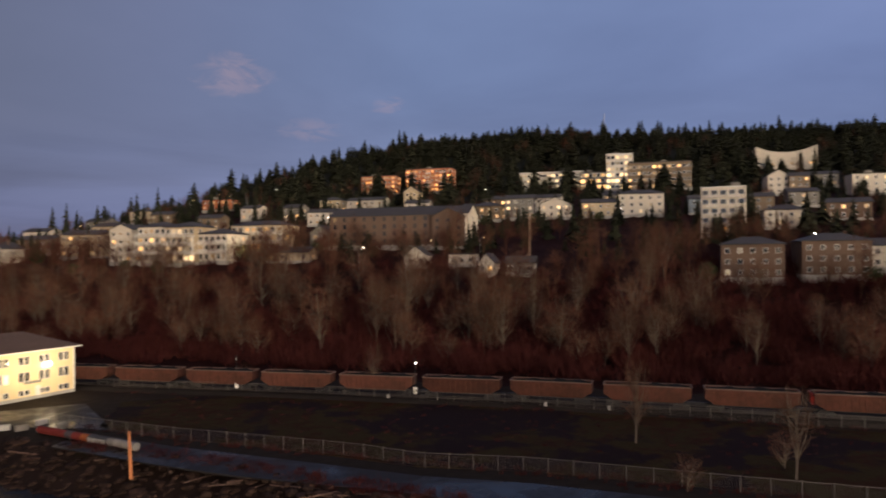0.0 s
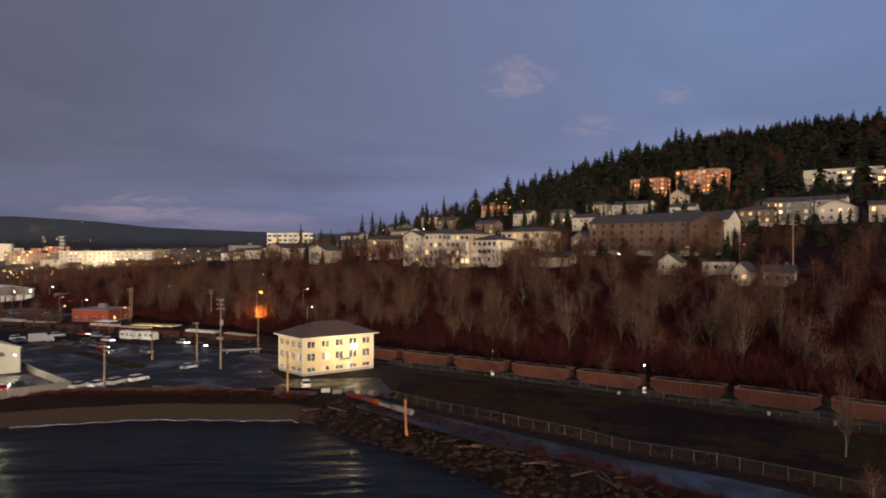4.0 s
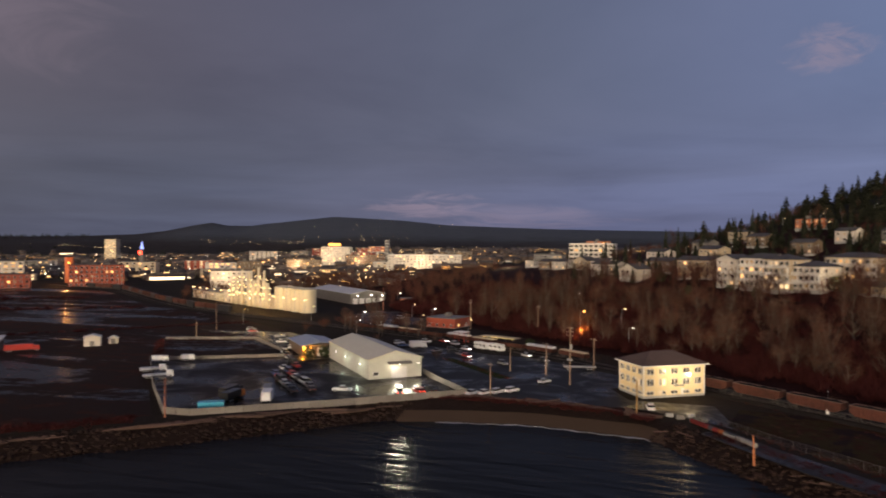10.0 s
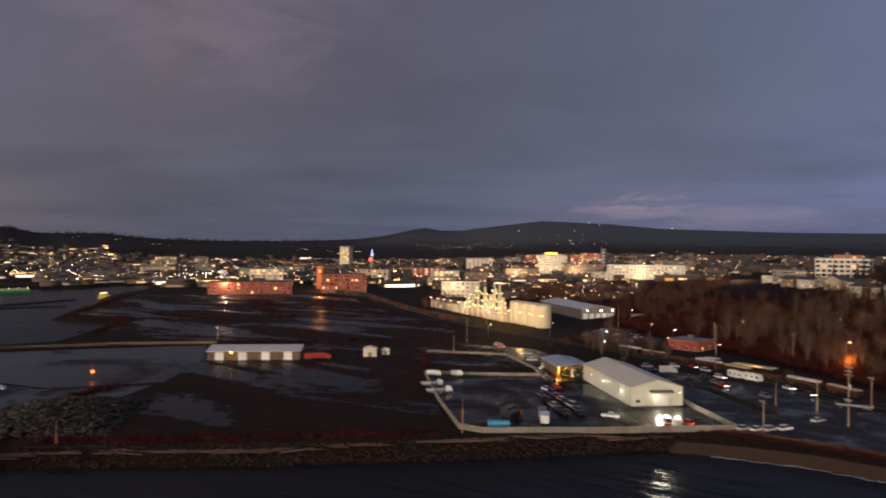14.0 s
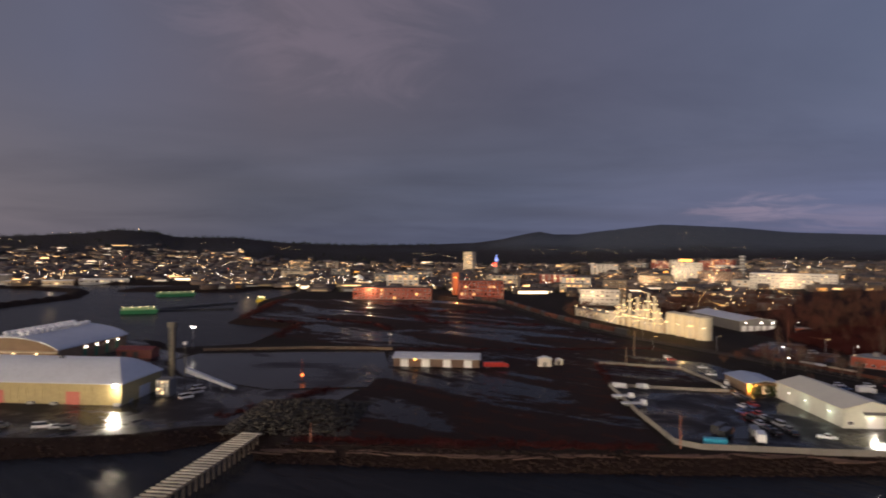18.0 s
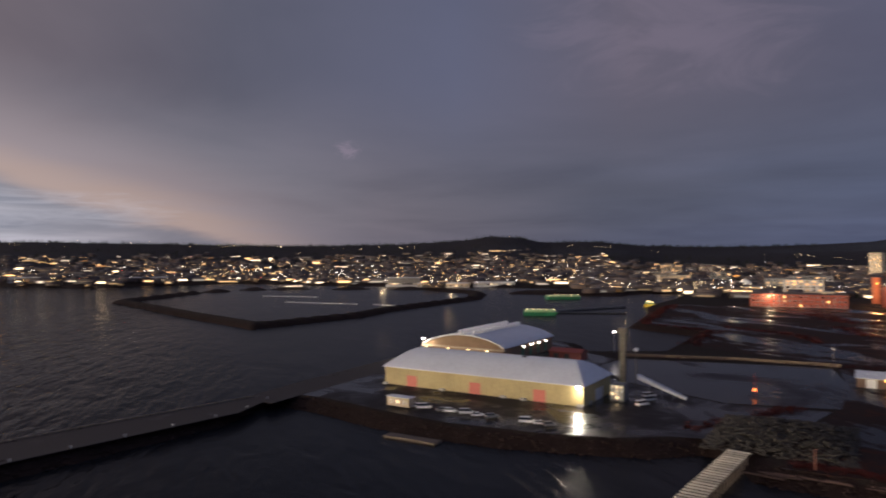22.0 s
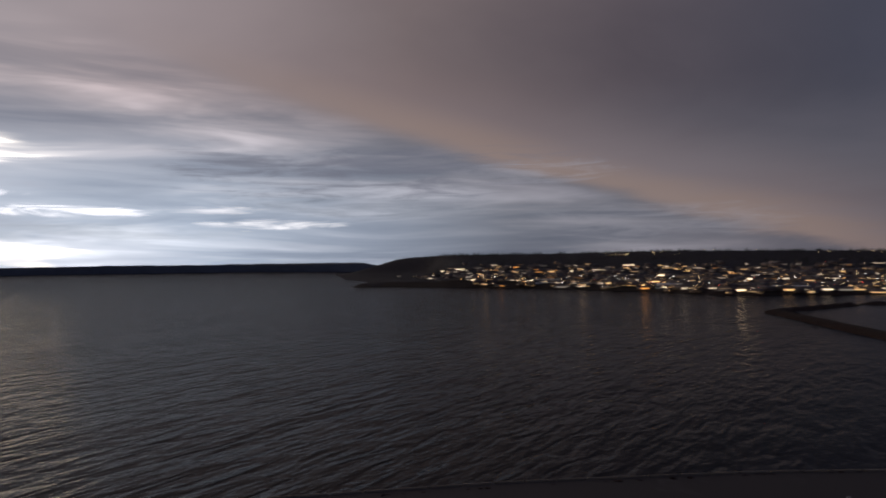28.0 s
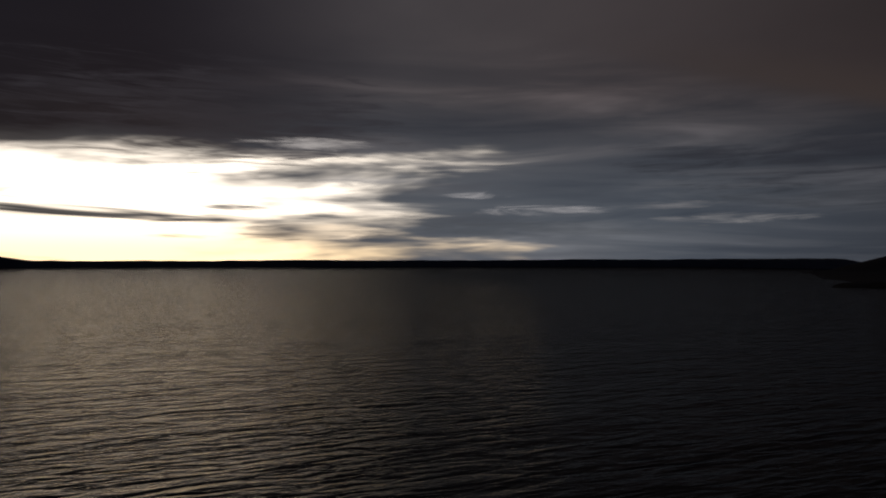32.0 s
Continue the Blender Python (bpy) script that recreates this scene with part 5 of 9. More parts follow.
def conveyor_tower():
    t = thing("conveyor_tower", pose(-300.5, 41.5, 3.5, 0, 0, 41), "slim grey steel elevator mast with a sloping conveyor on the dock", "tower")
    grey = mat("dull_grey_steel", (0.13, 0.115, 0.085), 0.7, grain=1.0, var=0.35)
    b = Bits()
    for sx in (-0.9, 0.9):
        for sy in (-0.9, 0.9):
            b.box(sx - 0.14, sx + 0.14, sy - 0.14, sy + 0.14, 0, 26.0)
    for k in range(13):
        b.box(-1.0, 1.0, -1.0, 1.0, 2 * k + 0.9, 2 * k + 1.1)
    b.box(-0.6, 0.6, -0.6, 0.6, 0, 26.0)
    part("shaft", b, grey, t)
    b = Bits()
    b.box(-1.5, 1.6, -1.2, 1.2, 25.2, 27.0, 0, 0.15)
    part("head_house", b, grey, t)
    b = Bits()
    for sy in (-0.45, 0.45):
        b.tube((5.2, sy, 0), (5.2, sy, 18.5), 0.1)
    for k in range(12):
        b.tube((5.2, -0.45 if k % 2 else 0.45, 1.5 * k), (5.2, 0.45 if k % 2 else -0.45, 1.5 * k + 1.5), 0.06)
    part("lamp_mast", b, grey, t)
    b = Bits()
    b.box(4.7, 5.7, -0.9, 0.9, 18.5, 19.6, 0, 0.1)
    part("lamp_box", b, WHITEP, t, "pale lamp housing")
    b = Bits()
    b.add([(6, -1.1, 9.6), (6, 1.1, 9.6), (22, 9.1, 1.0), (22, 6.9, 1.0), (6, -1.1, 7.8), (6, 1.1, 7.8), (22, 9.1, 0.0), (22, 6.9, 0.0)], [(0, 3, 2, 1), (4, 5, 6, 7), (0, 1, 5, 4), (1, 2, 6, 5), (2, 3, 7, 6), (3, 0, 4, 7)])
    part("conveyor", b, ROOFM, t, "covered sloping conveyor")
    for k in range(3):
        b = Bits()
        b.tube((10 + 4 * k, 2 * k + 1.2, 0), (10 + 4 * k, 2 * k + 1.2, 7 - 2.1 * k), 0.15)
        part("trestle_leg", b, STEEL, t)
    b = Bits()
    b.box(-2.5, 3.0, -8.5, -2.2, 0, 6.5, 0, 0.15)
    part("hopper_house", b, GREYW, t)
    for i in range(3):
        for j in range(4):
            part("window", window_mesh(1.0, 1.0, "pale"), None, t, m=pose(-1.4 + i * 1.7, -8.52, 1.0 + j * 1.35))


conveyor_tower()

# ------------------------------------------------------------------ long shed with pale doors, trucks and sheds on the flat
t = thing("storage_shed", pose(-276.2, 162.0, 3.5, 0, 0, 40.5), "long low brown storage shed with four pale roller doors", "building")
b = Bits()
b.box(-20.5, 20.5, -5, 5, 0, 4.2)
part("wall", b, BRICK, t)
b = Bits()
b.add([(-21.2, -5.9, 4.1), (21.2, -5.9, 4.1), (21.2, 5.9, 5.6), (-21.2, 5.9, 5.6), (-21.2, -5.9, 3.9), (21.2, -5.9, 3.9), (21.2, 5.9, 5.3), (-21.2, 5.9, 5.3)], [(0, 1, 2, 3), (7, 6, 5, 4), (0, 4, 5, 1), (1, 5, 6, 2), (2, 6, 7, 3), (3, 7, 4, 0)])
part("roof", b, ROOFM, t)
for px in (-15.2, -5.0, 5.2, 15.2):
    b = Bits()
    b.box(-1.9, 1.9, -0.14, 0, 0, 3.6)
    door = part("roller_door", b, WHITEP, t, "pale roller door", pose(px, -5.0, 0))
    for i in range(6):
        part("slat", shared("door_slat", lambda: Bits().box(-1.9, 1.9, -0.18, -0.142, 0, 0.42).mesh("slat", WHITEP)), None, door, "", pose(0, 0, 0.58 * i + 0.08))
    for o in (-1.2, 1.2):
        b = Bits()
        b.box(-0.6, 0.6, -0.8, 0.8, 0, 0.12)
        part("skylight", b, WHITEP, t, "", pose(px + o, 0.5, 4.95, 7.2))
b = Bits()
b.ball(0, 0, 0, 0.5)
part("wall_lamp", b, LAMP_AMBER, t, "amber lamp", pose(-10.0, -5.7, 3.6), smooth=True)


def hut(x, y, w, d, h, wall, label, yaw=40, roof="gable"):
    t = thing("hut", pose(x, y, 3.5, 0, 0, yaw), label, "hut")
    part("wall", gable_wall(w, d, h, 0.9, "y"), wall, t)
    part("roof", gable_roof(w, d, h, 1.0, 0.25, "y"), ROOFM, t)
    b = Bits()
    b.box(-0.8, 0.8, -0.08, 0, 0, 2.1)
    part("door", b, GREYW, t, "", pose(0, -d / 2, 0))
    return t


hut(-240, 200, 6.2, 5, 3.8, WHITEW, "small white gabled hut on the flat")
hut(-237.5, 208.5, 3.6, 3, 2.4, WHITEW, "small white hut on the flat")
b = Bits()
b.box(-2.2, 2.2, -2.2, 2.2, -0.3, 0.0)


# ------------------------------------------------------------------ vehicles
def wheel_mesh(r, w):
    def make():
        b = Bits()
        n = 12
        for a, c in ((r, 0.62 * r),):
            vs = [(q * cos(2 * pi * i / n), y, q * sin(2 * pi * i / n)) for q, y in ((a * 0.92, -w / 2), (a, -w / 4), (a, w / 4), (a * 0.92, w / 2)) for i in range(n)]
            fs = [(k * n + i, k * n + (i + 1) % n, (k + 1) * n + (i + 1) % n, (k + 1) * n + i) for k in range(3) for i in range(n)]
            fs += [tuple(range(n)), tuple(range(4 * n - 1, 3 * n - 1, -1))]
            b.add(vs, fs)
        return b.mesh("tyre", TYRE)

    return shared(("tyre", r, w), make)


def rim_mesh(r, w):
    def make():
        b = Bits()
        vs = [(r * 0.58 * cos(2 * pi * i / 10), y, r * 0.58 * sin(2 * pi * i / 10)) for y in (-w / 2 - 0.02, w / 2 + 0.02) for i in range(10)]
        b.add(vs, [tuple(range(10)), tuple(range(19, 9, -1))] + [(i, 10 + i, 10 + (i + 1) % 10, (i + 1) % 10) for i in range(10)])
        return b.mesh("rim", STEEL)

    return shared(("rim", r, w), make)


def add_wheel(t, x, y, r, w=0.25):
    wh = part("wheel", wheel_mesh(r, w), None, t, "", pose(x, y, r))
    part("rim", rim_mesh(r, w), None, wh)


def profile_body(name, side, half, mats, taper=0.0):
    """A body from a side outline (x, z), drawn in towards the roof."""
    zt = max(z for _, z in side)
    zb = min(z for _, z in side)
    b = Bits()
    n = len(side)
    vs = []
    for s in (-1, 1):
        for x, z in side:
            vs.append((x, s * half * (1 - taper * (z - zb) / (zt - zb)), z))
    b.add(vs, [tuple(range(n)), tuple(range(2 * n - 1, n - 1, -1))] + [(i, n + i, n + (i + 1) % n, (i + 1) % n) for i in range(n)])
    return b.mesh(name, mats)


def car(x, y, yaw, paint, kind="sedan", z=3.58, group="parked cars", lights=False):
    words = {"sedan": "sedan car", "pickup": "pickup truck", "van": "panel van", "suv": "sport utility car"}[kind]
    t = thing({"sedan": "car", "pickup": "pickup_truck", "van": "van", "suv": "car"}[kind], pose(x, y, z, 0, 0, yaw), f"{paint} {words} parked on wet asphalt", "car" if kind in ("sedan", "suv") else kind.replace("pickup", "pickup truck"), group)
    half = 0.9
    body = {"sedan": [(-2.25, 0.35), (2.2, 0.35), (2.28, 0.62), (2.1, 0.84), (1.0, 0.95), (-1.5, 0.98), (-2.2, 0.92), (-2.3, 0.6)],
            "suv": [(-2.3, 0.4), (2.2, 0.4), (2.28, 0.75), (2.1, 1.0), (1.0, 1.1), (-2.2, 1.12), (-2.32, 0.7)],
            "pickup": [(-2.8, 0.5), (2.7, 0.5), (2.8, 0.8), (2.65, 1.08), (1.3, 1.15), (-0.75, 1.15), (-0.8, 1.1), (-2.75, 1.1), (-2.82, 0.8)],
            "van": [(-2.7, 0.45), (2.6, 0.45), (2.7, 0.8), (2.55, 1.1), (1.9, 1.25), (-2.7, 1.25), (-2.75, 0.8)]}[kind]
    cab = {"sedan": [(-1.75, 0.95), (1.05, 0.93), (0.35, 1.4), (-0.2, 1.46), (-0.95, 1.42)], "suv": [(-2.2, 1.1), (1.1, 1.08), (0.5, 1.62), (-0.2, 1.7), (-1.95, 1.64)],
           "pickup": [(-0.75, 1.13), (1.35, 1.13), (0.75, 1.72), (0.2, 1.78), (-0.6, 1.74)], "van": [(-2.7, 1.23), (1.95, 1.23), (1.35, 2.05), (0.9, 2.15), (-2.65, 2.12)]}[kind]
    part("body", shared(("body", kind, paint), lambda: profile_body("body", body, half, PAINTS[paint])), None, t)
    cabin = part("cabin", shared(("cabin", kind), lambda: profile_body("cabin", cab, half * 0.95, CARG, 0.16)), None, t, "dark glazed cabin")
    top = max(q for _, q in cab)
    xs = [p for p, q in cab if q > top - 0.1]

    def roof_plate():
        b = Bits()
        b.box(min(xs) - 0.05, max(xs) + 0.05, -half * 0.8, half * 0.8, top - 0.04, top + 0.03)
        return b.mesh("roof_panel", PAINTS[paint])

    part("roof_panel", shared(("roofp", kind, paint), roof_plate), None, cabin)
    front = max(p for p, _ in body)
    back = min(p for p, _ in body)

    def lampmesh(red):
        b = Bits()
        b.box(-0.06, 0.06, -0.2, 0.2, -0.08, 0.08)
        return b.mesh("light", (LAMP_RED if lights else PAINTS["red"]) if red else (LAMP_WHITE if lights else WHITEP))

    for s in (-0.62, 0.62):
        part("headlight", shared(("headl", lights), lambda: lampmesh(False)), None, t, "", pose(front - 0.05, s, 0.72))
        part("taillight", shared(("taill", lights), lambda: lampmesh(True)), None, t, "", pose(back + 0.06, s, 0.8))
    r = 0.33 if kind == "sedan" else 0.38
    for px in (back + 0.85, front - 0.85):
        for s in (-1, 1):
            add_wheel(t, px, s * (half - 0.1), r)
    return t


def box_truck(x, y, yaw, paint, label, length=8.0, z=3.58, h=3.2, cabpaint="white", name="box_truck"):
    t = thing(name, pose(x, y, z, 0, 0, yaw), label, "truck")
    b = Bits()
    b.box(-length / 2, length / 2 - 2.1, -1.25, 1.25, 0.9, h, 0, 0.08)
    part("cargo_box", b, PAINTS[paint], t)
    part("cab", shared(("tcab", cabpaint), lambda: profile_body("cab", [(-1.0, 0.5), (1.0, 0.5), (1.05, 1.2), (0.75, 2.3), (-1.0, 2.4)], 1.1, PAINTS[cabpaint], 0.1)), None, t, "", pose(length / 2 - 1.0, 0, 0))
    b = Bits()
    b.add([(1.07, -0.9, 1.3), (1.07, 0.9, 1.3), (0.82, 0.85, 2.15), (0.82, -0.85, 2.15)], [(0, 1, 2, 3)])
    part("windscreen", b, CARG, t, "", pose(length / 2 - 0.98, 0, 0))
    b = Bits()
    b.box(-length / 2, length / 2, -0.5, 0.5, 0.5, 0.85)
    part("chassis", b, BLACKISH, t)
    for px in (-length / 2 + 1.2, -length / 2 + 2.3, length / 2 - 1.0):
        for s in (-1, 1):
            add_wheel(t, px, s * 1.0, 0.48, 0.3)
    return t


for x, y, a, p, k in ((-66.2, 163.6, 70, "silver", "sedan"), (-62.8, 165.0, 68, "white", "sedan"), (-59.7, 167.0, 66, "silver", "suv"), (-56.3, 170.4, 60, "white", "suv"), (-17.8, 161.6, 100, "white", "suv")):
    car(x, y, a, p, k)
car(-102, 153.9, 12, "white", "pickup")
for i, (x, y) in enumerate(((-111, 152), (-114, 156), (-118, 160), (-121.5, 163.5), (-125, 167), (-128.5, 170.5), (-132, 174), (-115, 148.5), (-119, 153), (-123, 157), (-127, 161), (-136, 178), (-130, 165), (-134, 169.5), (-140, 190), (-143, 194), (-147, 199), (-152, 205), (-155, 209), (-135, 184))):
    car(x, y, 133 + (i % 3) * 4, ("black", "grey", "silver", "black", "white", "red", "blue")[i % 7], ("sedan", "suv", "van", "pickup")[i % 4])
car(-81, 160, 140, "red", "suv", lights=True)
car(-86, 157.6, 120, "grey", "van", lights=True)
car(-78.5, 163.0, 130, "black", "pickup")
box_truck(-115, 136, 116, "white", "white box truck parked by the yard wall", 8.0)
box_truck(-185, 176, 40, "white", "white box truck in the yard corner", 5.6, h=2.5)
box_truck(-178, 182, 40, "silver", "pale box truck in the yard", 4.6, h=2.4)
box_truck(-174, 160, 45, "silver", "pale flat truck beside the yard wall", 8.0, h=1.6)
box_truck(-165, 152, 45, "silver", "pale flat trailer beside the yard wall", 9.0, h=1.4)
box_truck(-124.5, 134, 95, "black", "dark lorry with orange cab in the yard", 9.0, h=2.8, cabpaint="orange")
box_truck(-128, 138, 95, "black", "dark lorry standing in the yard", 9.0, h=3.0, cabpaint="black")
box_truck(-119, 142, 118, "grey", "dark grey lorry in the yard", 9.0, h=3.0, cabpaint="grey")
box_truck(-251.5, 177, 50, "red", "long red lorry parked beside the shed", 12.0, h=3.0, cabpaint="red")
box_truck(-112, 241, 40, "white", "white lorry on the wet road", 7.0)
t = thing("shipping_container", pose(-122.8, 122.4, 3.58, 0, 0, 32), "bright turquoise open shipping container in the yard", "container")
b = Bits()
b.box(-3.1, 3.1, -1.2, 1.2, 0.15, 2.2)
part("body", b, PAINTS["teal"], t)
for i in range(16):
    part("rib", shared("container_rib", lambda: Bits().box(-0.1, 0.1, -1.26, 1.26, 0.2, 2.15).mesh("rib", PAINTS["teal"])), None, t, "", pose(-2.9 + i * 0.4, 0, 0))
b = Bits()
b.box(-3.15, 3.15, -1.25, 1.25, 0, 0.15)
part("base_frame", b, BLACKISH, t)


def camper(x, y, yaw, L=9.0):
    t = thing("motorhome", pose(x, y, 3.58, 0, 0, yaw), "white motorhome parked on the wet road", "motorhome", "parked motorhomes")
    part("body", shared(("camper", L), lambda: profile_body("body", [(-L / 2, 0.6), (L / 2 - 0.4, 0.6), (L / 2, 1.2), (L / 2 - 0.3, 1.7), (L / 2 - 0.5, 3.0), (-L / 2, 3.1)], 1.2, PAINTS["white"])), None, t)
    for i in range(3):
        part("window", window_mesh(1.2, 0.7, "dark"), None, t, m=pose(-L / 2 + 1.6 + i * 2.4, -1.21, 1.7))
    b = Bits()
    b.box(-0.6, 0.6, -0.4, 0.4, 3.08, 3.35)
    part("roof_unit", b, WHITEP, t)
    for px in (-L / 2 + 2, L / 2 - 1.5):
        for s in (-1, 1):
            add_wheel(t, px, s * 1.05, 0.42, 0.3)


camper(-87.0, 247.5, -35, 6.5)
camper(-80.0, 245.0, -28, 7.5)
for x, y, a, p, k, l in ((-114.7, 257.8, 20, "white", "suv", False), (-108, 262, -30, "red", "sedan", True), (-101, 256, -35, "silver", "suv", False), (-102, 235.7, 60, "grey", "sedan", False), (-92, 243, -30, "white", "suv", True), (-86.7, 226, -40, "red", "suv", True), (-91, 231, -42, "grey", "sedan", False),
                         (-97, 240, 30, "black", "suv", False), (-183.4, 250.9, 20, "silver", "sedan", False), (-172.3, 235, 25, "white", "sedan", False), (-158, 221, 10, "white", "suv", False), (-176, 243, 22, "grey", "suv", False), (-66, 236, -40, "silver", "sedan", True), (-58, 228, -42, "black", "sedan", True),
                         (-50.1, 187.5, 60, "silver", "sedan", False), (-120, 244, 35, "blue", "sedan", False), (-124, 250, 35, "white", "suv", False), (-70, 215, -40, "grey", "suv", False), (-29, 276, 150, "white", "sedan", True), (-166, 322, 20, "white", "suv", False), (-158, 326, 20, "silver", "sedan", False), (-162, 345, 60, "white", "van", False), (-178, 352, 60, "silver", "sedan", False), (-205, 262, 30, "red", "suv", True), (-210, 268, 30, "white", "suv", False)):
    car(x, y, a, p, k, 3.58, "cars beside the railway", l)
camper(-48, 300, 10)
camper(-27, 282, 20)
# ------------------------------------------------------------------ railway
TRACK = [(-620, 520), (-500, 486), (-380, 396), (-320, 357), (-256, 327), (-207, 308), (-150, 284), (-104, 263), (-51, 233), (0, 192), (38, 160.5), (70, 133), (100, 104), (170, 37), (260, -50)]


def along(pts, s):
    """The place and heading s metres along a line."""
    for (ax, ay), (bx, by) in zip(pts, pts[1:]):
        n = hypot(bx - ax, by - ay)
        if s <= n:
            return ax + (bx - ax) * s / n, ay + (by - ay) * s / n, atan2(by - ay, bx - ax)
        s -= n
    return bx, by, atan2(by - ay, bx - ax)


def ribbon(pts, offset, half, z0, z1, pitch=6.0):
    """A strip of even width that follows a line."""
    total = sum(hypot(b[0] - a[0], b[1] - a[1]) for a, b in zip(pts, pts[1:]))
    b, n = Bits(), int(total / pitch)
    vs = []
    for i in range(n + 1):
        x, y, a = along(pts, total * i / n)
        for o, z in ((offset - half * 1.35, z0), (offset - half, z1), (offset + half, z1), (offset + half * 1.35, z0)):
            vs.append((x - sin(a) * o, y + cos(a) * o, z))
    fs = [(4 * i + k, 4 * i + 4 + k, 4 * i + 5 + k, 4 * i + 1 + k) for i in range(n) for k in range(3)]
    return b.add(vs, fs)


structure("track_bed", ribbon(TRACK, 1.0, 5.5, 3.3, 4.0), BALLAST, "dark ballast bed of two railway tracks", "railway")
for off, nm in ((-1.5, "rail_track_1"), (3.5, "rail_track_2")):
    b = Bits()
    for o in (-0.72, 0.72):
        r = ribbon(TRACK, off + o, 0.05, 4.0, 4.16)
        b.add(r.v, r.f)
    structure(nm, b, mat("worn_rail_steel", (0.05, 0.042, 0.04), 0.6, 0.3, grain=2.0, var=0.3), "steel rails on dark ballast", "railway")


def hopper_car(first):
    """An open coal hopper: ribbed tub with sloping ends, sills, bogies and wheels."""
    t = thing("hopper_car", pose(0, 0, 0), "rust-brown open hopper wagon of a long coal train", "railway wagon", "coal train wagons")
    L, hw = 14.0, 1.5
    b = Bits()
    side = [(-L / 2 + 1.6, 1.1), (L / 2 - 1.6, 1.1), (L / 2, 2.0), (L / 2, 3.6), (-L / 2, 3.6), (-L / 2, 2.0)]
    n = len(side)
    b.add([(x, s * hw, z) for s in (-1, 1) for x, z in side], [tuple(range(n)), tuple(range(2 * n - 1, n - 1, -1))] + [(i, n + i, n + (i + 1) % n, (i + 1) % n) for i in range(n) if i != 3])
    part("tub", b, RUST, t)
    for i in range(13):
        part("rib", shared("hopper_rib", lambda: Bits().box(-0.05, 0.05, -hw - 0.1, hw + 0.1, 1.2, 3.25).mesh("rib", RUST)), None, t, "", pose(-L / 2 + 1.4 + i * (L - 2.8) / 12, 0, 0))
    b = Bits()
    for s in (-1, 1):
        b.box(-L / 2, L / 2, s * (hw + 0.04) - 0.1, s * (hw + 0.04) + 0.1, 3.52, 3.72)
        b.box(s * (L / 2 + 0.02) - 0.08, s * (L / 2 + 0.02) + 0.08, -hw, hw, 3.52, 3.72)
    part("top_rim", b, mat("worn_rim_steel", (0.15, 0.09, 0.07), 0.7, 0.2, grain=1.5, var=0.4), t, "worn steel rim")
    b = Bits()
    g, vs, fs = 14, [], []
    rr = random.Random(4)
    for i in range(g + 1):
        for j in range(4):
            edge = i in (0, g) or j in (0, 3)
            vs.append((-L / 2 + 0.1 + (L - 0.2) * i / g, -hw + 0.1 + (2 * hw - 0.2) * j / 3, 3.3 if edge else 3.75 + rr.uniform(-0.15, 0.2)))
    fs = [(4 * i + j, 4 * i + 4 + j, 4 * i + 5 + j, 4 * i + 1 + j) for i in range(g) for j in range(3)]
    b.add(vs, fs)
    part("coal_load", b, COAL, t)
    b = Bits()
    b.box(-L / 2 - 0.7, L / 2 + 0.7, -0.35, 0.35, 0.75, 1.1)
    part("centre_sill", b, BLACKISH, t)
    for px in (-L / 2 + 1.6, L / 2 - 1.6):
        b = Bits()
        for s in (-1, 1):
            b.box(-1.3, 1.3, s * 0.95 - 0.1, s * 0.95 + 0.1, 0.4, 0.75)
        bog = part("bogie", b, BLACKISH, t, "", pose(px, 0, 0))
        for q in (-0.9, 0.9):
            part("wheel", shared("rail_wheel", lambda: Bits().add([(0.45 * cos(2 * pi * i / 12), y, 0.45 * sin(2 * pi * i / 12)) for y in (-0.82, 0.82) for i in range(12)], [tuple(range(12)), tuple(range(23, 11, -1))] + [(i, 12 + i, 12 + (i + 1) % 12, (i + 1) % 12) for i in range(12)]).mesh("wheel", BLACKISH)), None, bog, "", pose(q, 0, 0.45))
    return t


total = sum(hypot(b_[0] - a_[0], b_[1] - a_[1]) for a_, b_ in zip(TRACK, TRACK[1:]))
first = None
for i in range(21):
    s = 690 + 16.0 * i
    x, y, a = along(TRACK, s)
    x, y = x - sin(a) * -1.5, y + cos(a) * -1.5
    m = pose(x, y, 4.16, 0, 0, math.degrees(a))
    if first is None:
        first = hopper_car(True)
        first.matrix_basis = m
    else:
        c = copy_thing(first, m)
        if i == 10:
            b = Bits()
            b.box(-7.42, -7.3, -1.5, 1.5, 1.9, 3.6)
            part("end_panel", b, PAINTS["red"], c, "red end panel")
# flat cars and gondolas on the yard tracks behind the lot
for i in range(9):
    x, y, a = along(TRACK, 520 + 15.5 * i)
    x, y = x - sin(a) * 3.5, y + cos(a) * 3.5
    t = thing("gondola_car", pose(x, y, 4.16, 0, 0, math.degrees(a)), "low rusty gondola wagon on the yard track", "railway wagon", "gondola wagons")
    b = Bits()
    b.box(-6.8, 6.8, -1.45, 1.45, 1.0, 2.5)
    part("tub", b, RUST, t)
    for k in range(0, 12, 2):
        part("rib", shared("gondola_rib", lambda: Bits().box(-0.075, 0.075, -1.55, 1.55, 1.1, 2.4).mesh("rib", RUST)), None, t, "", pose(-6.53 + k * 1.15, 0, 0))
    b = Bits()
    b.box(-6.5, 6.5, -1.2, 1.2, 2.5, 2.5 + (0.0, 0.6, 0.3)[i % 3] + 0.05)
    part("load", b, (COAL, ROOFM, CREAMW)[i % 3], t)
    for px in (-4.8, 4.8):
        b = Bits()
        b.box(-1.2, 1.2, -1.0, 1.0, 0.0, 0.95)
        part("bogie", b, BLACKISH, t, "", pose(px, 0, 0))
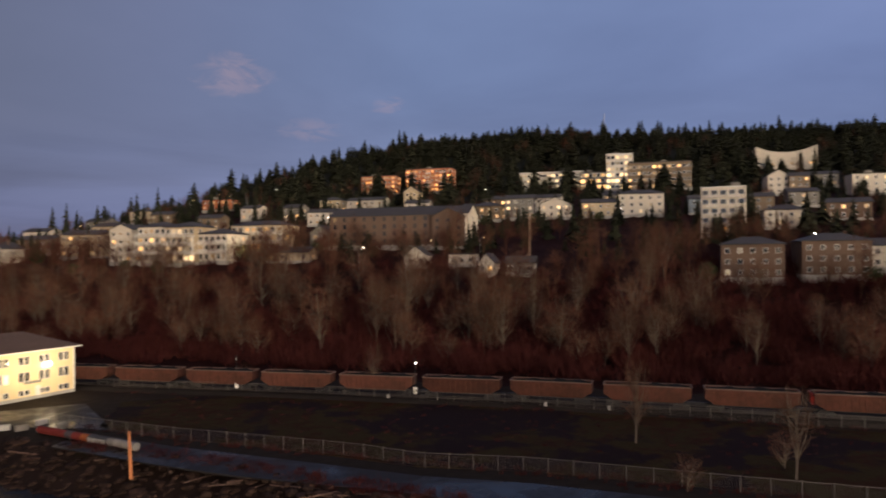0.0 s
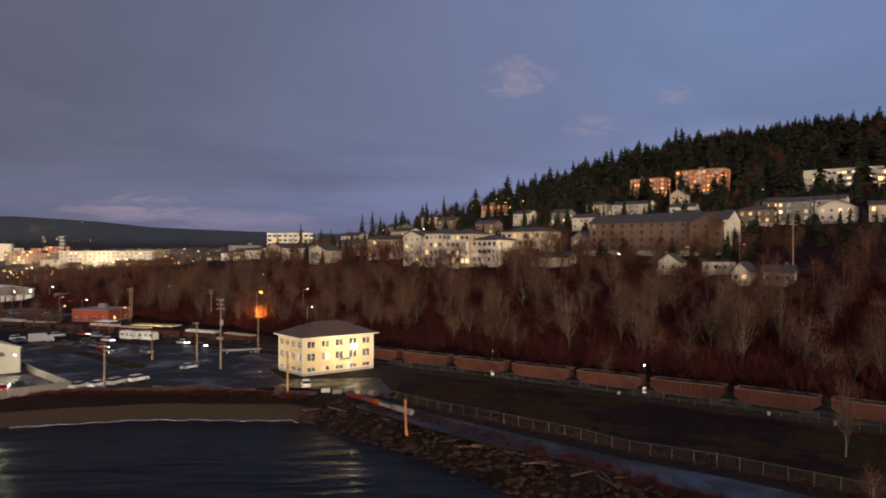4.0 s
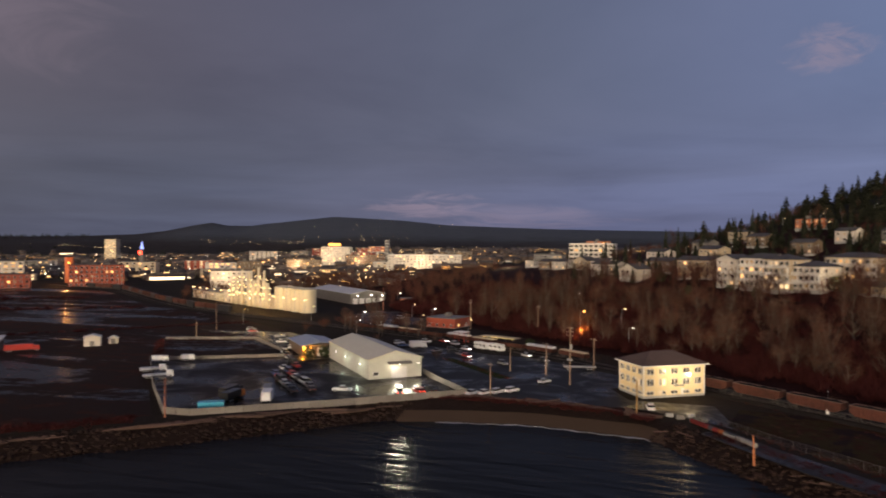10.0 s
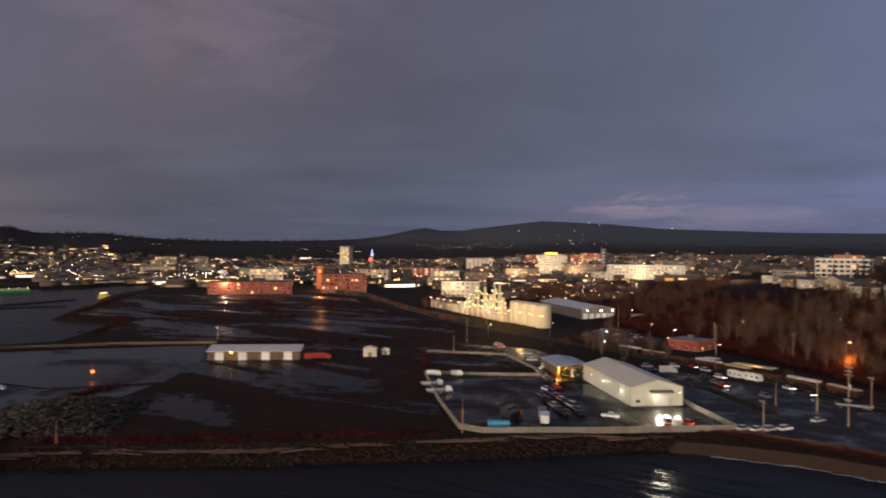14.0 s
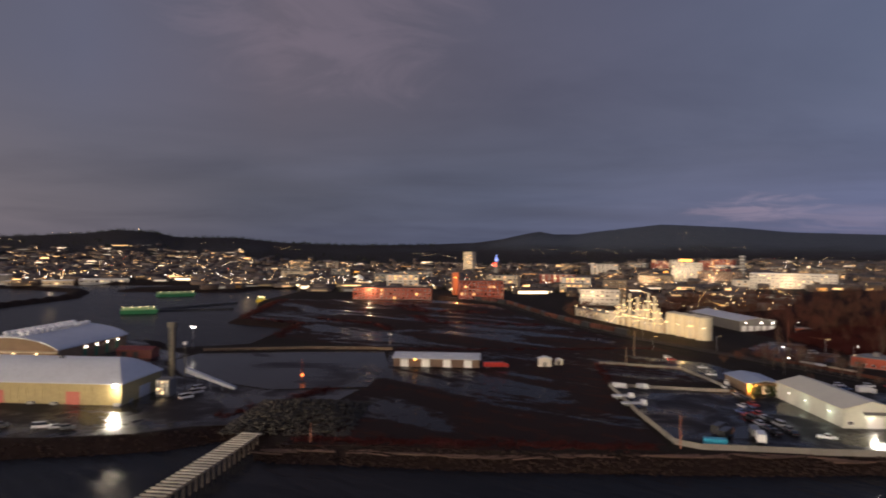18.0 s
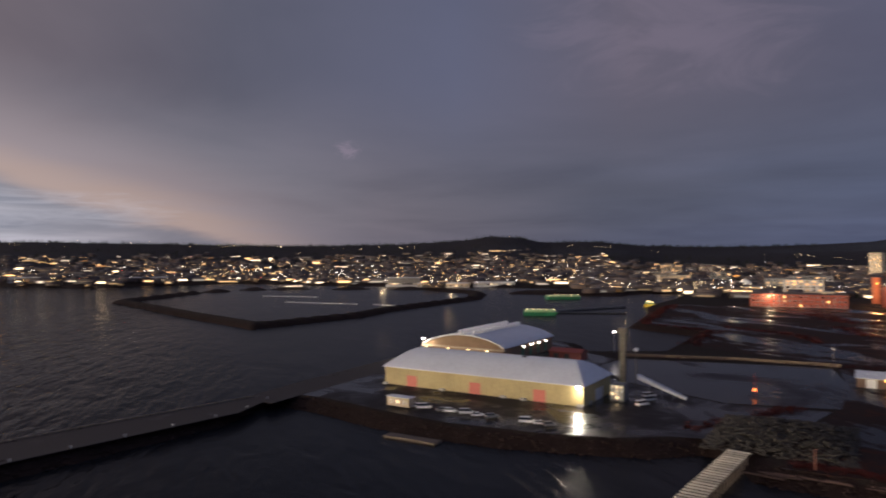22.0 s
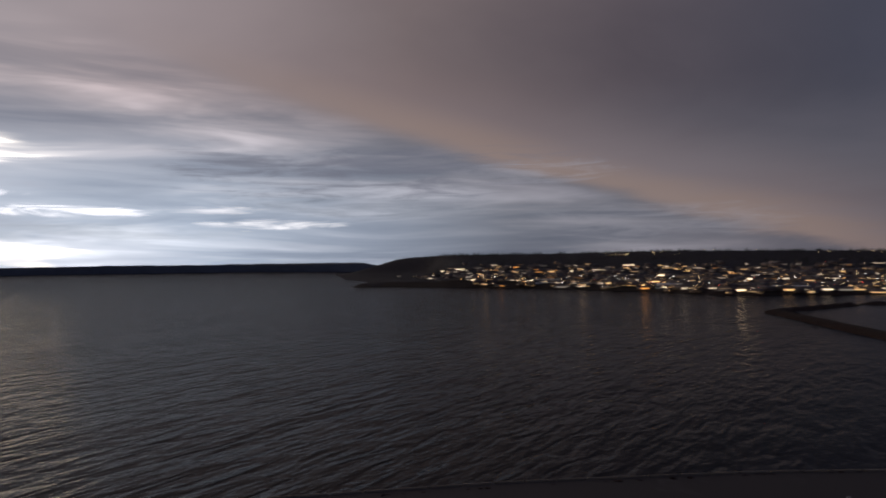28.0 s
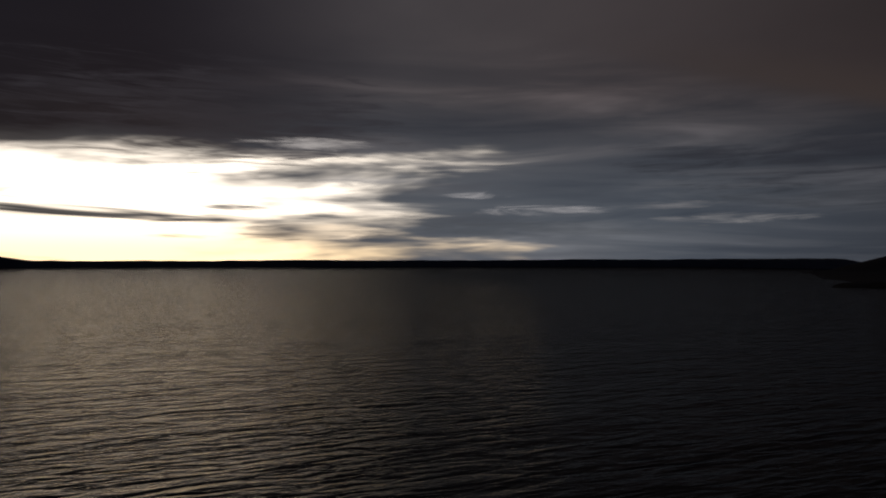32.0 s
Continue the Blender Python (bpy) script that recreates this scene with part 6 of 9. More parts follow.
# lines of dark tank and box wagons standing on the curve by the plant
for i in range(22):
    x, y, a = along(TRACK, 70 + 15.2 * i)
    x, y = x - sin(a) * 3.5, y + cos(a) * 3.5
    t = thing("box_car", pose(x, y, 4.16, 0, 0, math.degrees(a)), "dark brown box wagon standing beside the plant", "railway wagon", "box wagons")
    b = Bits()
    b.box(-6.9, 6.9, -1.4, 1.4, 1.0, 3.9, 0, 0.12)
    part("body", b, RUST if i % 3 else BLACKISH, t)
    b = Bits()
    b.box(-6.5, 6.5, -1.0, 1.0, 0.0, 0.95)
    part("underframe", b, BLACKISH, t)


# ------------------------------------------------------------------ fences, walls and poles
def mesh_fence(name, pts, z, h, label, pitch=3.0):
    """Chain link: posts, top rail and fine crossing wires."""
    t = thing(name, pose(pts[0][0], pts[0][1], z), label, "fence")
    ox, oy = pts[0]
    tot = sum(hypot(q[0] - p[0], q[1] - p[1]) for p, q in zip(pts, pts[1:]))
    n = int(tot / pitch)
    post = shared(("post", h), lambda: Bits().cyl(0, 0, -0.3, h + 0.1, 0.05, 0.05, 6).mesh("post", FENCE))
    b = Bits()
    prev = None
    for i in range(n + 1):
        x, y, a = along(pts, tot * i / n)
        part("post", post, None, t, "", pose(x - ox, y - oy, 0))
        if prev:
            px, py = prev
            b.tube((px - ox, py - oy, h), (x - ox, y - oy, h), 0.035, n=4)
            k = 12
            for q in range(k):
                ax, ay, bx, by = px + (x - px) * q / k, py + (y - py) * q / k, px + (x - px) * (q + 1) / k, py + (y - py) * (q + 1) / k
                b.tube((ax - ox, ay - oy, 0.1), (bx - ox, by - oy, h), 0.008, n=3)
                b.tube((bx - ox, by - oy, 0.1), (ax - ox, ay - oy, h), 0.008, n=3)
        prev = (x, y)
    part("wire_mesh", b, FENCE, t)


mesh_fence("shore_fence", [(-6, 156), (9, 138), (20.2, 126.6), (30.1, 116.3), (35, 109), (46, 100.8), (62, 84), (115, 30)], 3.5, 1.8, "grey chain-link fence along the shore trail")
mesh_fence("track_fence", [(3, 184), (22.3, 169.8), (37, 158), (49.6, 145), (67, 129.5), (83, 113), (99, 95.5), (160, 34)], 3.5, 2.0, "grey chain-link fence beside the railway")


def wall_line(name, pts, z, h, th, material, label, pitch=4.0):
    """A low wall of equal panels."""
    t = thing(name, pose(pts[0][0], pts[0][1], z), label, "wall")
    ox, oy = pts[0]
    for (ax, ay), (bx, by) in zip(pts, pts[1:]):
        n = max(1, round(hypot(bx - ax, by - ay) / pitch))
        a = math.degrees(atan2(by - ay, bx - ax))
        ln = hypot(bx - ax, by - ay) / n
        for i in range(n):
            k = (i + 0.5) / n
            me = shared(("panel", name, round(ln, 2), h), lambda: Bits().box(-ln / 2 + 0.03, ln / 2 - 0.03, -th / 2, th / 2, -0.2, h, 0, 0.05).mesh("panel", material))
            part("panel", me, None, t, "", pose(ax + (bx - ax) * k - ox, ay + (by - ay) * k - oy, 0, 0, 0, a))


PALEWALL = mat("pale_panel_wall", (0.21, 0.19, 0.165), 0.7, grain=1.2, big=0.3, var=0.25, per_object=0.25)
wall_line("yard_wall", [(-191, 178), (-157.5, 141.2), (-131.5, 115.4), (-124, 116), (-97.8, 136.2), (-67.4, 162.6), (-84, 181), (-91, 190)], 3.5, 1.7, 0.25, PALEWALL, "pale panelled wall round the storage yard")
wall_line("back_wall", [(-190, 179), (-159, 198), (-149.7, 205)], 3.5, 1.3, 0.25, PALEWALL, "pale low wall behind the yard")
wall_line("lot_wall", [(-149.7, 206), (-189.7, 241), (-225.5, 226)], 3.5, 1.2, 0.25, PALEWALL, "pale low wall round an empty lot")
wall_line("berm_wall", [(-394, 101), (-362, 150), (-330, 181)], 3.4, 1.6, 1.2, mat("tan_berm", (0.2, 0.14, 0.09), 0.9, grain=1.0, var=0.4), "low tan earth and concrete kerb across the flat")


def utility_pole(x, y, h, arms=2, z=3.5, wood=None, transformer=False, label="tall wooden utility pole with crossarms", lean=0.0, yaw=-30):
    t = thing("utility_pole", pose(x, y, z, lean, 0, yaw), label, "utility pole", "utility poles")
    b = Bits()
    b.cyl(0, 0, -0.5, h, 0.24, 0.16, 8)
    part("pole", b, wood or POLEWOOD, t)
    for k in range(arms):
        b = Bits()
        b.box(-1.3, 1.3, -0.07, 0.07, -0.06, 0.06)
        arm = part("crossarm", b, POLEWOOD, t, "", pose(0, -0.2, h - 0.5 - 1.1 * k))
        for q in (-1.15, -0.6, 0.6, 1.15):
            b = Bits()
            b.cyl(q, 0, 0.06, 0.26, 0.06, 0.04, 6)
            part("insulator", b, WHITEP, arm)
    if transformer:
        b = Bits()
        b.cyl(0.4, 0, h - 6.8, h - 5.4, 0.36, 0.36, 10)
        part("transformer", b, STEEL, t, "pale transformer can")
        b = Bits()
        b.box(-0.9, 0.9, -0.5, 0.1, h * 0.42, h * 0.42 + 0.6)
        part("platform", b, STEEL, t)
    return t


utility_pole(-42.2, 187, 17.8, 3, transformer=True)
# ochre timber here carries the warm lamplight in its base colour
utility_pole(-20.9, 156.2, 8.6, 0, wood=mat("lit_ochre_timber", (0.45, 0.26, 0.1), 0.8, grain=3.0), label="short timber pole by the beach, lamplight put into its ochre colour")
utility_pole(-60.6, 162.5, 9.5, 1)
utility_pole(-52.2, 202, 10.5, 1)
utility_pole(-38.3, 215, 11.0, 1)
utility_pole(-64.6, 203.6, 8.0, 0, label="bare wooden pole beside the wet road")
utility_pole(-227.4, 264, 13.5, 0, label="tall bare wooden pole on the flat")
utility_pole(-180.9, 362, 17.0, 0, wood=POLERED, label="tall reddish pole beside the plant")
utility_pole(-115.6, 328, 14.0, 2)
utility_pole(-75, 305, 14.0, 2)
utility_pole(-111.3, 314, 14.0, 1)
utility_pole(128, 222, 14.5, 2, z=ground_z(128, 222), label="tall wooden pole among the bare trees on the bluff")
utility_pole(-128.6, 112.6, 9.4, 0, wood=POLERED, label="reddish timber mooring pole at the yard corner")
utility_pole(3.4, 126.6, 5.6, 0, z=2.4, wood=mat("orange_post_timber", (0.55, 0.2, 0.08), 0.8, grain=3.0), label="leaning orange timber post on the rocky bank", lean=4)
utility_pole(-347, 194, 7.0, 1, label="short pole with a pale lamp box on the flat")
utility_pole(-214, 232, 9.0, 0, label="bare pole on the flat")
utility_pole(-206, 40, 5.5, 0, wood=POLERED, label="short timber pile on the bank")
# small signal masts along the railway
for x, y in ((51.8, 146.5), (24, 168.6)):
    t = thing("signal_post", pose(x, y, 3.5), "slim dark railway signal post with a white box", "signal")
    b = Bits()
    b.cyl(0, 0, 0, 7.4, 0.09, 0.07, 8)
    part("pole", b, BLACKISH, t)
    b = Bits()
    b.box(-0.35, 0.35, -0.28, 0.28, 1.0, 2.2, 0, 0.05)
    part("cabinet", b, WHITEP, t, "white equipment box")
    b = Bits()
    b.ball(0, -0.2, 6.6, 0.15)
    part("signal_lamp", b, LAMP_WHITE if x > 40 else WHITEP, t, smooth=True)
for x, y in ((68, 128.6), (75.5, 121.2), (47, 147.8)):
    b = Bits()
    b.box(-0.25, 0.25, -0.2, 0.2, 0, 0.95, 0, 0.04)
    b.box(-0.29, 0.29, -0.24, 0.24, 0.95, 1.02)
    ob = part("equipment_box", b, CONCRETE)
    ob.matrix_basis = pose(x, y, 3.5, 0, 0, -40)
    tagged(ob, "small white railway equipment box by the fence", "cabinet")


def street_lamp(x, y, h=8.0, glow=None, z=None, yaw=0.0, label="street lamp with a glowing head", r=0.3):
    z = ground_z(x, y) if z is None else z
    t = thing("street_lamp", pose(x, y, z, 0, 0, yaw), label, "street lamp", "street lamps")
    part("pole", shared(("lamp_pole", h), lambda: Bits().cyl(0, 0, -0.4, h, 0.1, 0.07, 6).tube((0, 0, h - 0.1), (1.6, 0, h + 0.3), 0.05).mesh("pole", STEEL)), None, t)
    part("lamp_head", shared(("lamp_head", h, r, (glow or LAMP_WARM).name), lambda: Bits().ball(1.6, 0, h + 0.2, r, 0, 0.6).mesh("lamp_head", glow or LAMP_WARM, True)), None, t)


for x, y in ((-30, 262), (-104, 285), (-131, 295), (-35, 290), (-138, 330), (-165, 300), (-158, 352), (-195, 420), (-230, 290), (-205, 318), (-270, 352), (-60, 330), (-108, 352), (-150, 262)):
    street_lamp(x, y, 8.0, LAMP_WARM if (int(x) % 3) else LAMP_WHITE)
street_lamp(-52, 283, 12.0, LAMP_AMBER, label="amber sodium street lamp among the trees", r=0.5)
mast_lamp(-346.2, 193, 3.5, 6.4, WHITEP, "short mast with two pale lamp housings")

# channel marker on the ponded flat
t = thing("beacon", pose(-287, 92, 3.5), "slim red lattice beacon with an orange lamp", "beacon")
b = Bits()
for s in (-0.6, 0.6):
    b.tube((s, 0, 0), (s * 0.2, 0, 9), 0.07)
    b.tube((0, s, 0), (0, s * 0.2, 9), 0.07)
for k in range(6):
    b.tube((-0.6 + 0.08 * k, 0, 1.4 * k), (0.6 - 0.08 * k, 0, 1.4 * k + 1.2), 0.04)
part("lattice", b, mat("red_lattice", (0.3, 0.05, 0.04), 0.6), t)
b = Bits()
b.ball(0, 0, 2.4, 0.7)
part("lamp_head", b, glow_mat("beacon_glow", (1.0, 0.22, 0.05), 4.0), t, "orange lamp", smooth=True)


# ------------------------------------------------------------------ tank plant, lit at night
def plant():
    ax, ay = -222.0, 352.0
    dx, dy = cos(radians(150)), sin(radians(150))
    for i in range(4):
        t = thing("storage_tank", pose(ax + dx * (11 + 11.0 * i), ay + dy * (11 + 11.0 * i) + 3, 3.5), "tall pale steel storage tank lit by floodlights", "tank", "storage tanks")
        b = Bits()
        b.cyl(0, 0, 0, 14.5, 5.2, 5.2, 28)
        part("shell", b, TANKW, t)
        for k in range(7):
            part("hoop", shared("tank_hoop", lambda: Bits().cyl(0, 0, 0, 0.15, 5.26, 5.26, 28).mesh("hoop", TANKW)), None, t, "", pose(0, 0, 2 * k + 1.9))
        b = Bits()
        b.cyl(0, 0, 14.5, 15.6, 5.4, 0.6, 28)
        part("roof", b, TANKW, t)
        b = Bits()
        for k in range(20):
            b.box(-0.3, 0.3, -5.45, -5.35, 0.7 * k + 0.3, 0.7 * k + 0.36)
        b.box(-0.34, -0.28, -5.45, -5.35, 0, 15.2)
        b.box(0.28, 0.34, -5.45, -5.35, 0, 15.2)
        part("ladder", b, STEEL, t)
    r = random.Random(12)
    for i in range(9):
        s = 52 + i * 15.5
        w, d, h = 13.5, r.uniform(12, 18), r.uniform(6, 13) if i < 5 else r.uniform(5, 8)
        building("plant_building", ax + dx * s, ay + dy * s + 4, w, d, max(1, int(h / 3)), (CREAMW, WHITEW, TANKW)[i % 3], "pale industrial plant building lit by yellow floodlights", "building", yaw=-30, fh=3.0, roof="flat", roof_mat=ROOFG, nx=4, ny=2, lit=0.45, glow="pale", z=3.5, base=0.4)
    for i, (s, h, rr) in enumerate(((62, 25, 1.5), (70, 27, 1.3), (84, 23, 1.7), (95, 25, 1.2), (104, 20, 1.4), (76, 18, 2.2), (57, 17, 2.0), (112, 17, 1.2))):
        t = thing("process_tower", pose(ax + dx * s + 1.0, ay + dy * s - 5.5, 3.5), "slender pale process tower with platforms and lamps", "tower", "process towers")
        b = Bits()
        b.cyl(0, 0, 0, h * 0.8, rr, rr, 16)
        b.cyl(0, 0, h * 0.8, h, rr * 0.6, rr * 0.55, 16)
        part("shell", b, TANKW, t)
        for k in range(3):
            b = Bits()
            b.cyl(0, 0, h * (0.3 + 0.22 * k), h * (0.3 + 0.22 * k) + 0.2, rr + 0.9, rr + 0.9, 16)
            pl = part("platform", b, STEEL, t)
            b = Bits()
            b.ball(rr + 0.5, -rr * 0.6, h * (0.3 + 0.22 * k) + 1.0, 0.35)
            b.ball(-rr - 0.5, -rr * 0.6, h * (0.3 + 0.22 * k) + 1.0, 0.35)
            part("lamp_head", b, LAMP_WARM, pl, smooth=True)
    for i in range(14):
        s = 8 + i * 13.5
        mast_lamp(ax + dx * s + 3, ay + dy * s - 8.5, 3.5, 9.0, LAMP_WARM, "floodlight mast beside the plant", r=0.4)


plant()

t = thing("long_warehouse", pose(-256, 464, 3.5, 0, 0, 48.6), "long grey warehouse with a pale metal roof", "building")
part("wall", gable_wall(27, 80, 7.5, 2.4, "y"), GREYW, t)
part("roof", gable_roof(27, 80, 7.5, 2.5, 0.6, "y"), ROOFM, t)
for i in range(5):
    b = Bits()
    b.box(-1.8, 1.8, -0.1, 0, 0, 4)
    part("roller_door", b, WHITEP, t, "", pose(-10 + 5 * i, -40, 0))
for px in (-9, 2, 11):
    b = Bits()
    b.ball(0, 0, 0, 0.45)
    part("wall_lamp", b, LAMP_WHITE, t, "white lamp", pose(px, -41, 6.2), smooth=True)
building("brick_shop", -126, 322, 17, 16, 1, REDBRICK, "low red brick workshop with a flat roof", "building", yaw=-12, fh=4.6, roof="flat", roof_mat=ROOFG, nx=4, lit=0.1, z=3.5, base=0.4)
building("brick_shop", -196, 440, 10, 8, 1, ORANGEW, "small orange block workshop", "building", yaw=20, fh=4.0, roof="flat", roof_mat=ROOFG, nx=2, lit=0.2, z=4, base=0.6)
t = thing("cargo_container", pose(-177, 405, 3.5, 0, 0, 20), "orange steel cargo container behind the plant", "container")
b = Bits()
b.box(-6, 6, -1.3, 1.3, 0.1, 2.8, 0, 0.06)
part("body", b, PAINTS["orange"], t)
for i in range(16):
    part("rib", shared("container_rib", lambda: Bits().box(-0.1, 0.1, -0.06, 0.0, 0.3, 2.6).mesh("rib", PAINTS["orange"])), None, t, "", pose(-5.6 + 0.75 * i, -1.3, 0))
t = thing("flat_trailer", pose(-43, 215, 3.56, 0, 0, 12), "pale empty flat trailer on the wet lot", "trailer")
b = Bits()
b.box(-5.5, 5.5, -1.2, 1.2, 0.95, 1.2, 0, 0.04)
part("deck", b, CONCRETE, t)
b = Bits()
b.box(-5.2, 5.2, -0.4, 0.4, 0.7, 0.95)
part("chassis", b, BLACKISH, t)
b = Bits()
b.box(-5.5, -5.35, -1.2, 1.2, 1.2, 2.3)
part("headboard", b, GREYW, t)
for px in (2.6, 3.8):
    for sy in (-1, 1):
        add_wheel(t, px, sy * 1.0, 0.45, 0.3)
b = Bits()
b.box(-4.2, -3.9, -0.7, 0.7, 0.0, 0.7)
part("landing_leg", b, STEEL, t)
t = thing("yard_gantry", pose(-100, 262, 3.5, 0, 0, -20), "small red and white loading gantry by the tracks", "gantry")
b = Bits()
for sx in (-2.5, 2.5):
    for sy in (-1.5, 1.5):
        b.tube((sx, sy, 0), (sx, sy, 5.0), 0.12)
part("frame", b, PAINTS["red"], t)
b = Bits()
b.box(-3, 3, -2, 2, 5.0, 5.25)
part("deck", b, WHITEP, t)
t = thing("canopy_shelter", pose(-83, 262, 3.5, 0, 0, -20), "yellow-lit canopy shelter beside the tracks", "shelter")
b = Bits()
b.box(-9, 9, -2.5, 2.5, 3.6, 3.8)
part("roof", b, CREAMW, t)
b = Bits()
b.box(-8.5, 8.5, -2.2, 2.2, 3.5, 3.58)
part("light_panel", b, glow_mat("shelter_glow", (1.0, 0.75, 0.2), 2.5), t)
for px in (-8, -4, 0, 4, 8):
    b = Bits()
    b.tube((px, -2.2, 0), (px, -2.2, 3.6), 0.1)
    part("post", b, STEEL, t)

# ------------------------------------------------------------------ hillside houses
B = building
for k_, (x_, y_, f_, w_) in enumerate(((23.6, 311.6, 4, WHITEW), (32.2, 301.8, 4, CREAMW), (42.6, 295.8, 3, WHITEW))):
    B("apartment_block", x_, y_, 12.2, 14, f_, w_, f"{('white', 'cream', 'white')[k_]} stepped apartment block with balconies and a hip roof", "building", roof="hip", rise=2.2, nx=5, ny=2, lit=0.4, glow=("lit", "pale", "lit")[k_], balconies=(8, 10, 6)[k_], bands=True, fh=3.15, ww=1.4, wh=1.7)
B("apartment_block", 13, 322, 10, 12, 4, WHITEW, "narrow white apartment wing with a gable roof", "building", roof="front", nx=3, lit=0.15, balconies=3, fh=3.0)
B("apartment_block", 60, 305, 22, 13, 3, CREAMW, "three-storey cream apartment house with lit balconies", "building", roof="hip", rise=2.0, nx=8, lit=0.4, bands=True, fh=3.2, ww=1.7, wh=1.8)
B("apartment_house", 69, 465, 19, 10, 2, ORANGEW, "low orange-brown apartment house on the slope", "building", roof="flat", nx=6, lit=0.5, glow="amber")
B("school_building", 105, 275, 52, 16, 4, BRICK, "long four-storey brown brick building with a dark gable roof", "building", roof="gable", rise=3.6, nx=13, ny=3, lit=0.06, ww=1.2, wh=1.6, fh=2.75, trim=BRICK)
B("school_wing", 118, 258, 12, 12, 4, BRICK, "projecting brown brick stair wing with a white gable", "building", roof="front", rise=3.2, nx=3, lit=0.05, fh=2.7, trim=BRICK)
# light on the brick gable end, put in as a thin white block
B("school_end", 124.6, 257.0, 3, 16.4, 4, WHITEW, "thin white block added for the lit gable end of the long brick building", "building", roof="gable", rise=3.9, nx=1, ny=1, lit=0.0, fh=2.8)
B("apartment_tower", 169, 455, 23, 12, 4, ORANGEW, "orange-lit brick apartment block on the hill", "building", roof="flat", nx=9, lit=0.75, glow="amber", fh=2.7, ww=1.4)
B("apartment_tower", 195, 434, 30, 13, 5, ORANGEW, "large orange-lit brick apartment block on the hill", "building", roof="flat", nx=11, lit=0.7, glow="amber", fh=2.9, ww=1.4, balconies=12)
B("hospital_wing", 250, 378, 38, 14, 3, WHITEW, "long white hospital wing with a lit window band", "building", roof="flat", roof_mat=WHITEP, nx=16, lit=0.8, glow="pale", fh=3.2, ww=2.0)
B("hospital_wing", 261, 351, 16, 13, 3, GREYW, "glazed grey hospital link building", "building", roof="flat", nx=7, lit=0.75, fh=3.3, ww=1.8, wh=1.8)
B("hospital_tower", 269, 339, 14.5, 14, 6, WHITEW, "pale hospital tower with lit floors", "building", roof="flat", roof_mat=WHITEP, nx=6, lit=0.65, glow="pale", fh=3.3, ww=1.8, wh=1.8)
B("hospital_wing", 284, 324, 34, 14, 4, TANW, "tan hospital wing with lit windows", "building", roof="flat", nx=13, lit=0.4, fh=3.6, ww=1.6)
B("apartment_tower", 200, 206, 14.5, 13, 5, WHITEW, "white five-storey apartment tower with a flat roof", "building", yaw=-50, roof="flat", roof_mat=WHITEP, nx=5, ny=3, lit=0.12, glow="amber", fh=3.2, faces="lr", balconies=8, ww=1.9, wh=1.6)
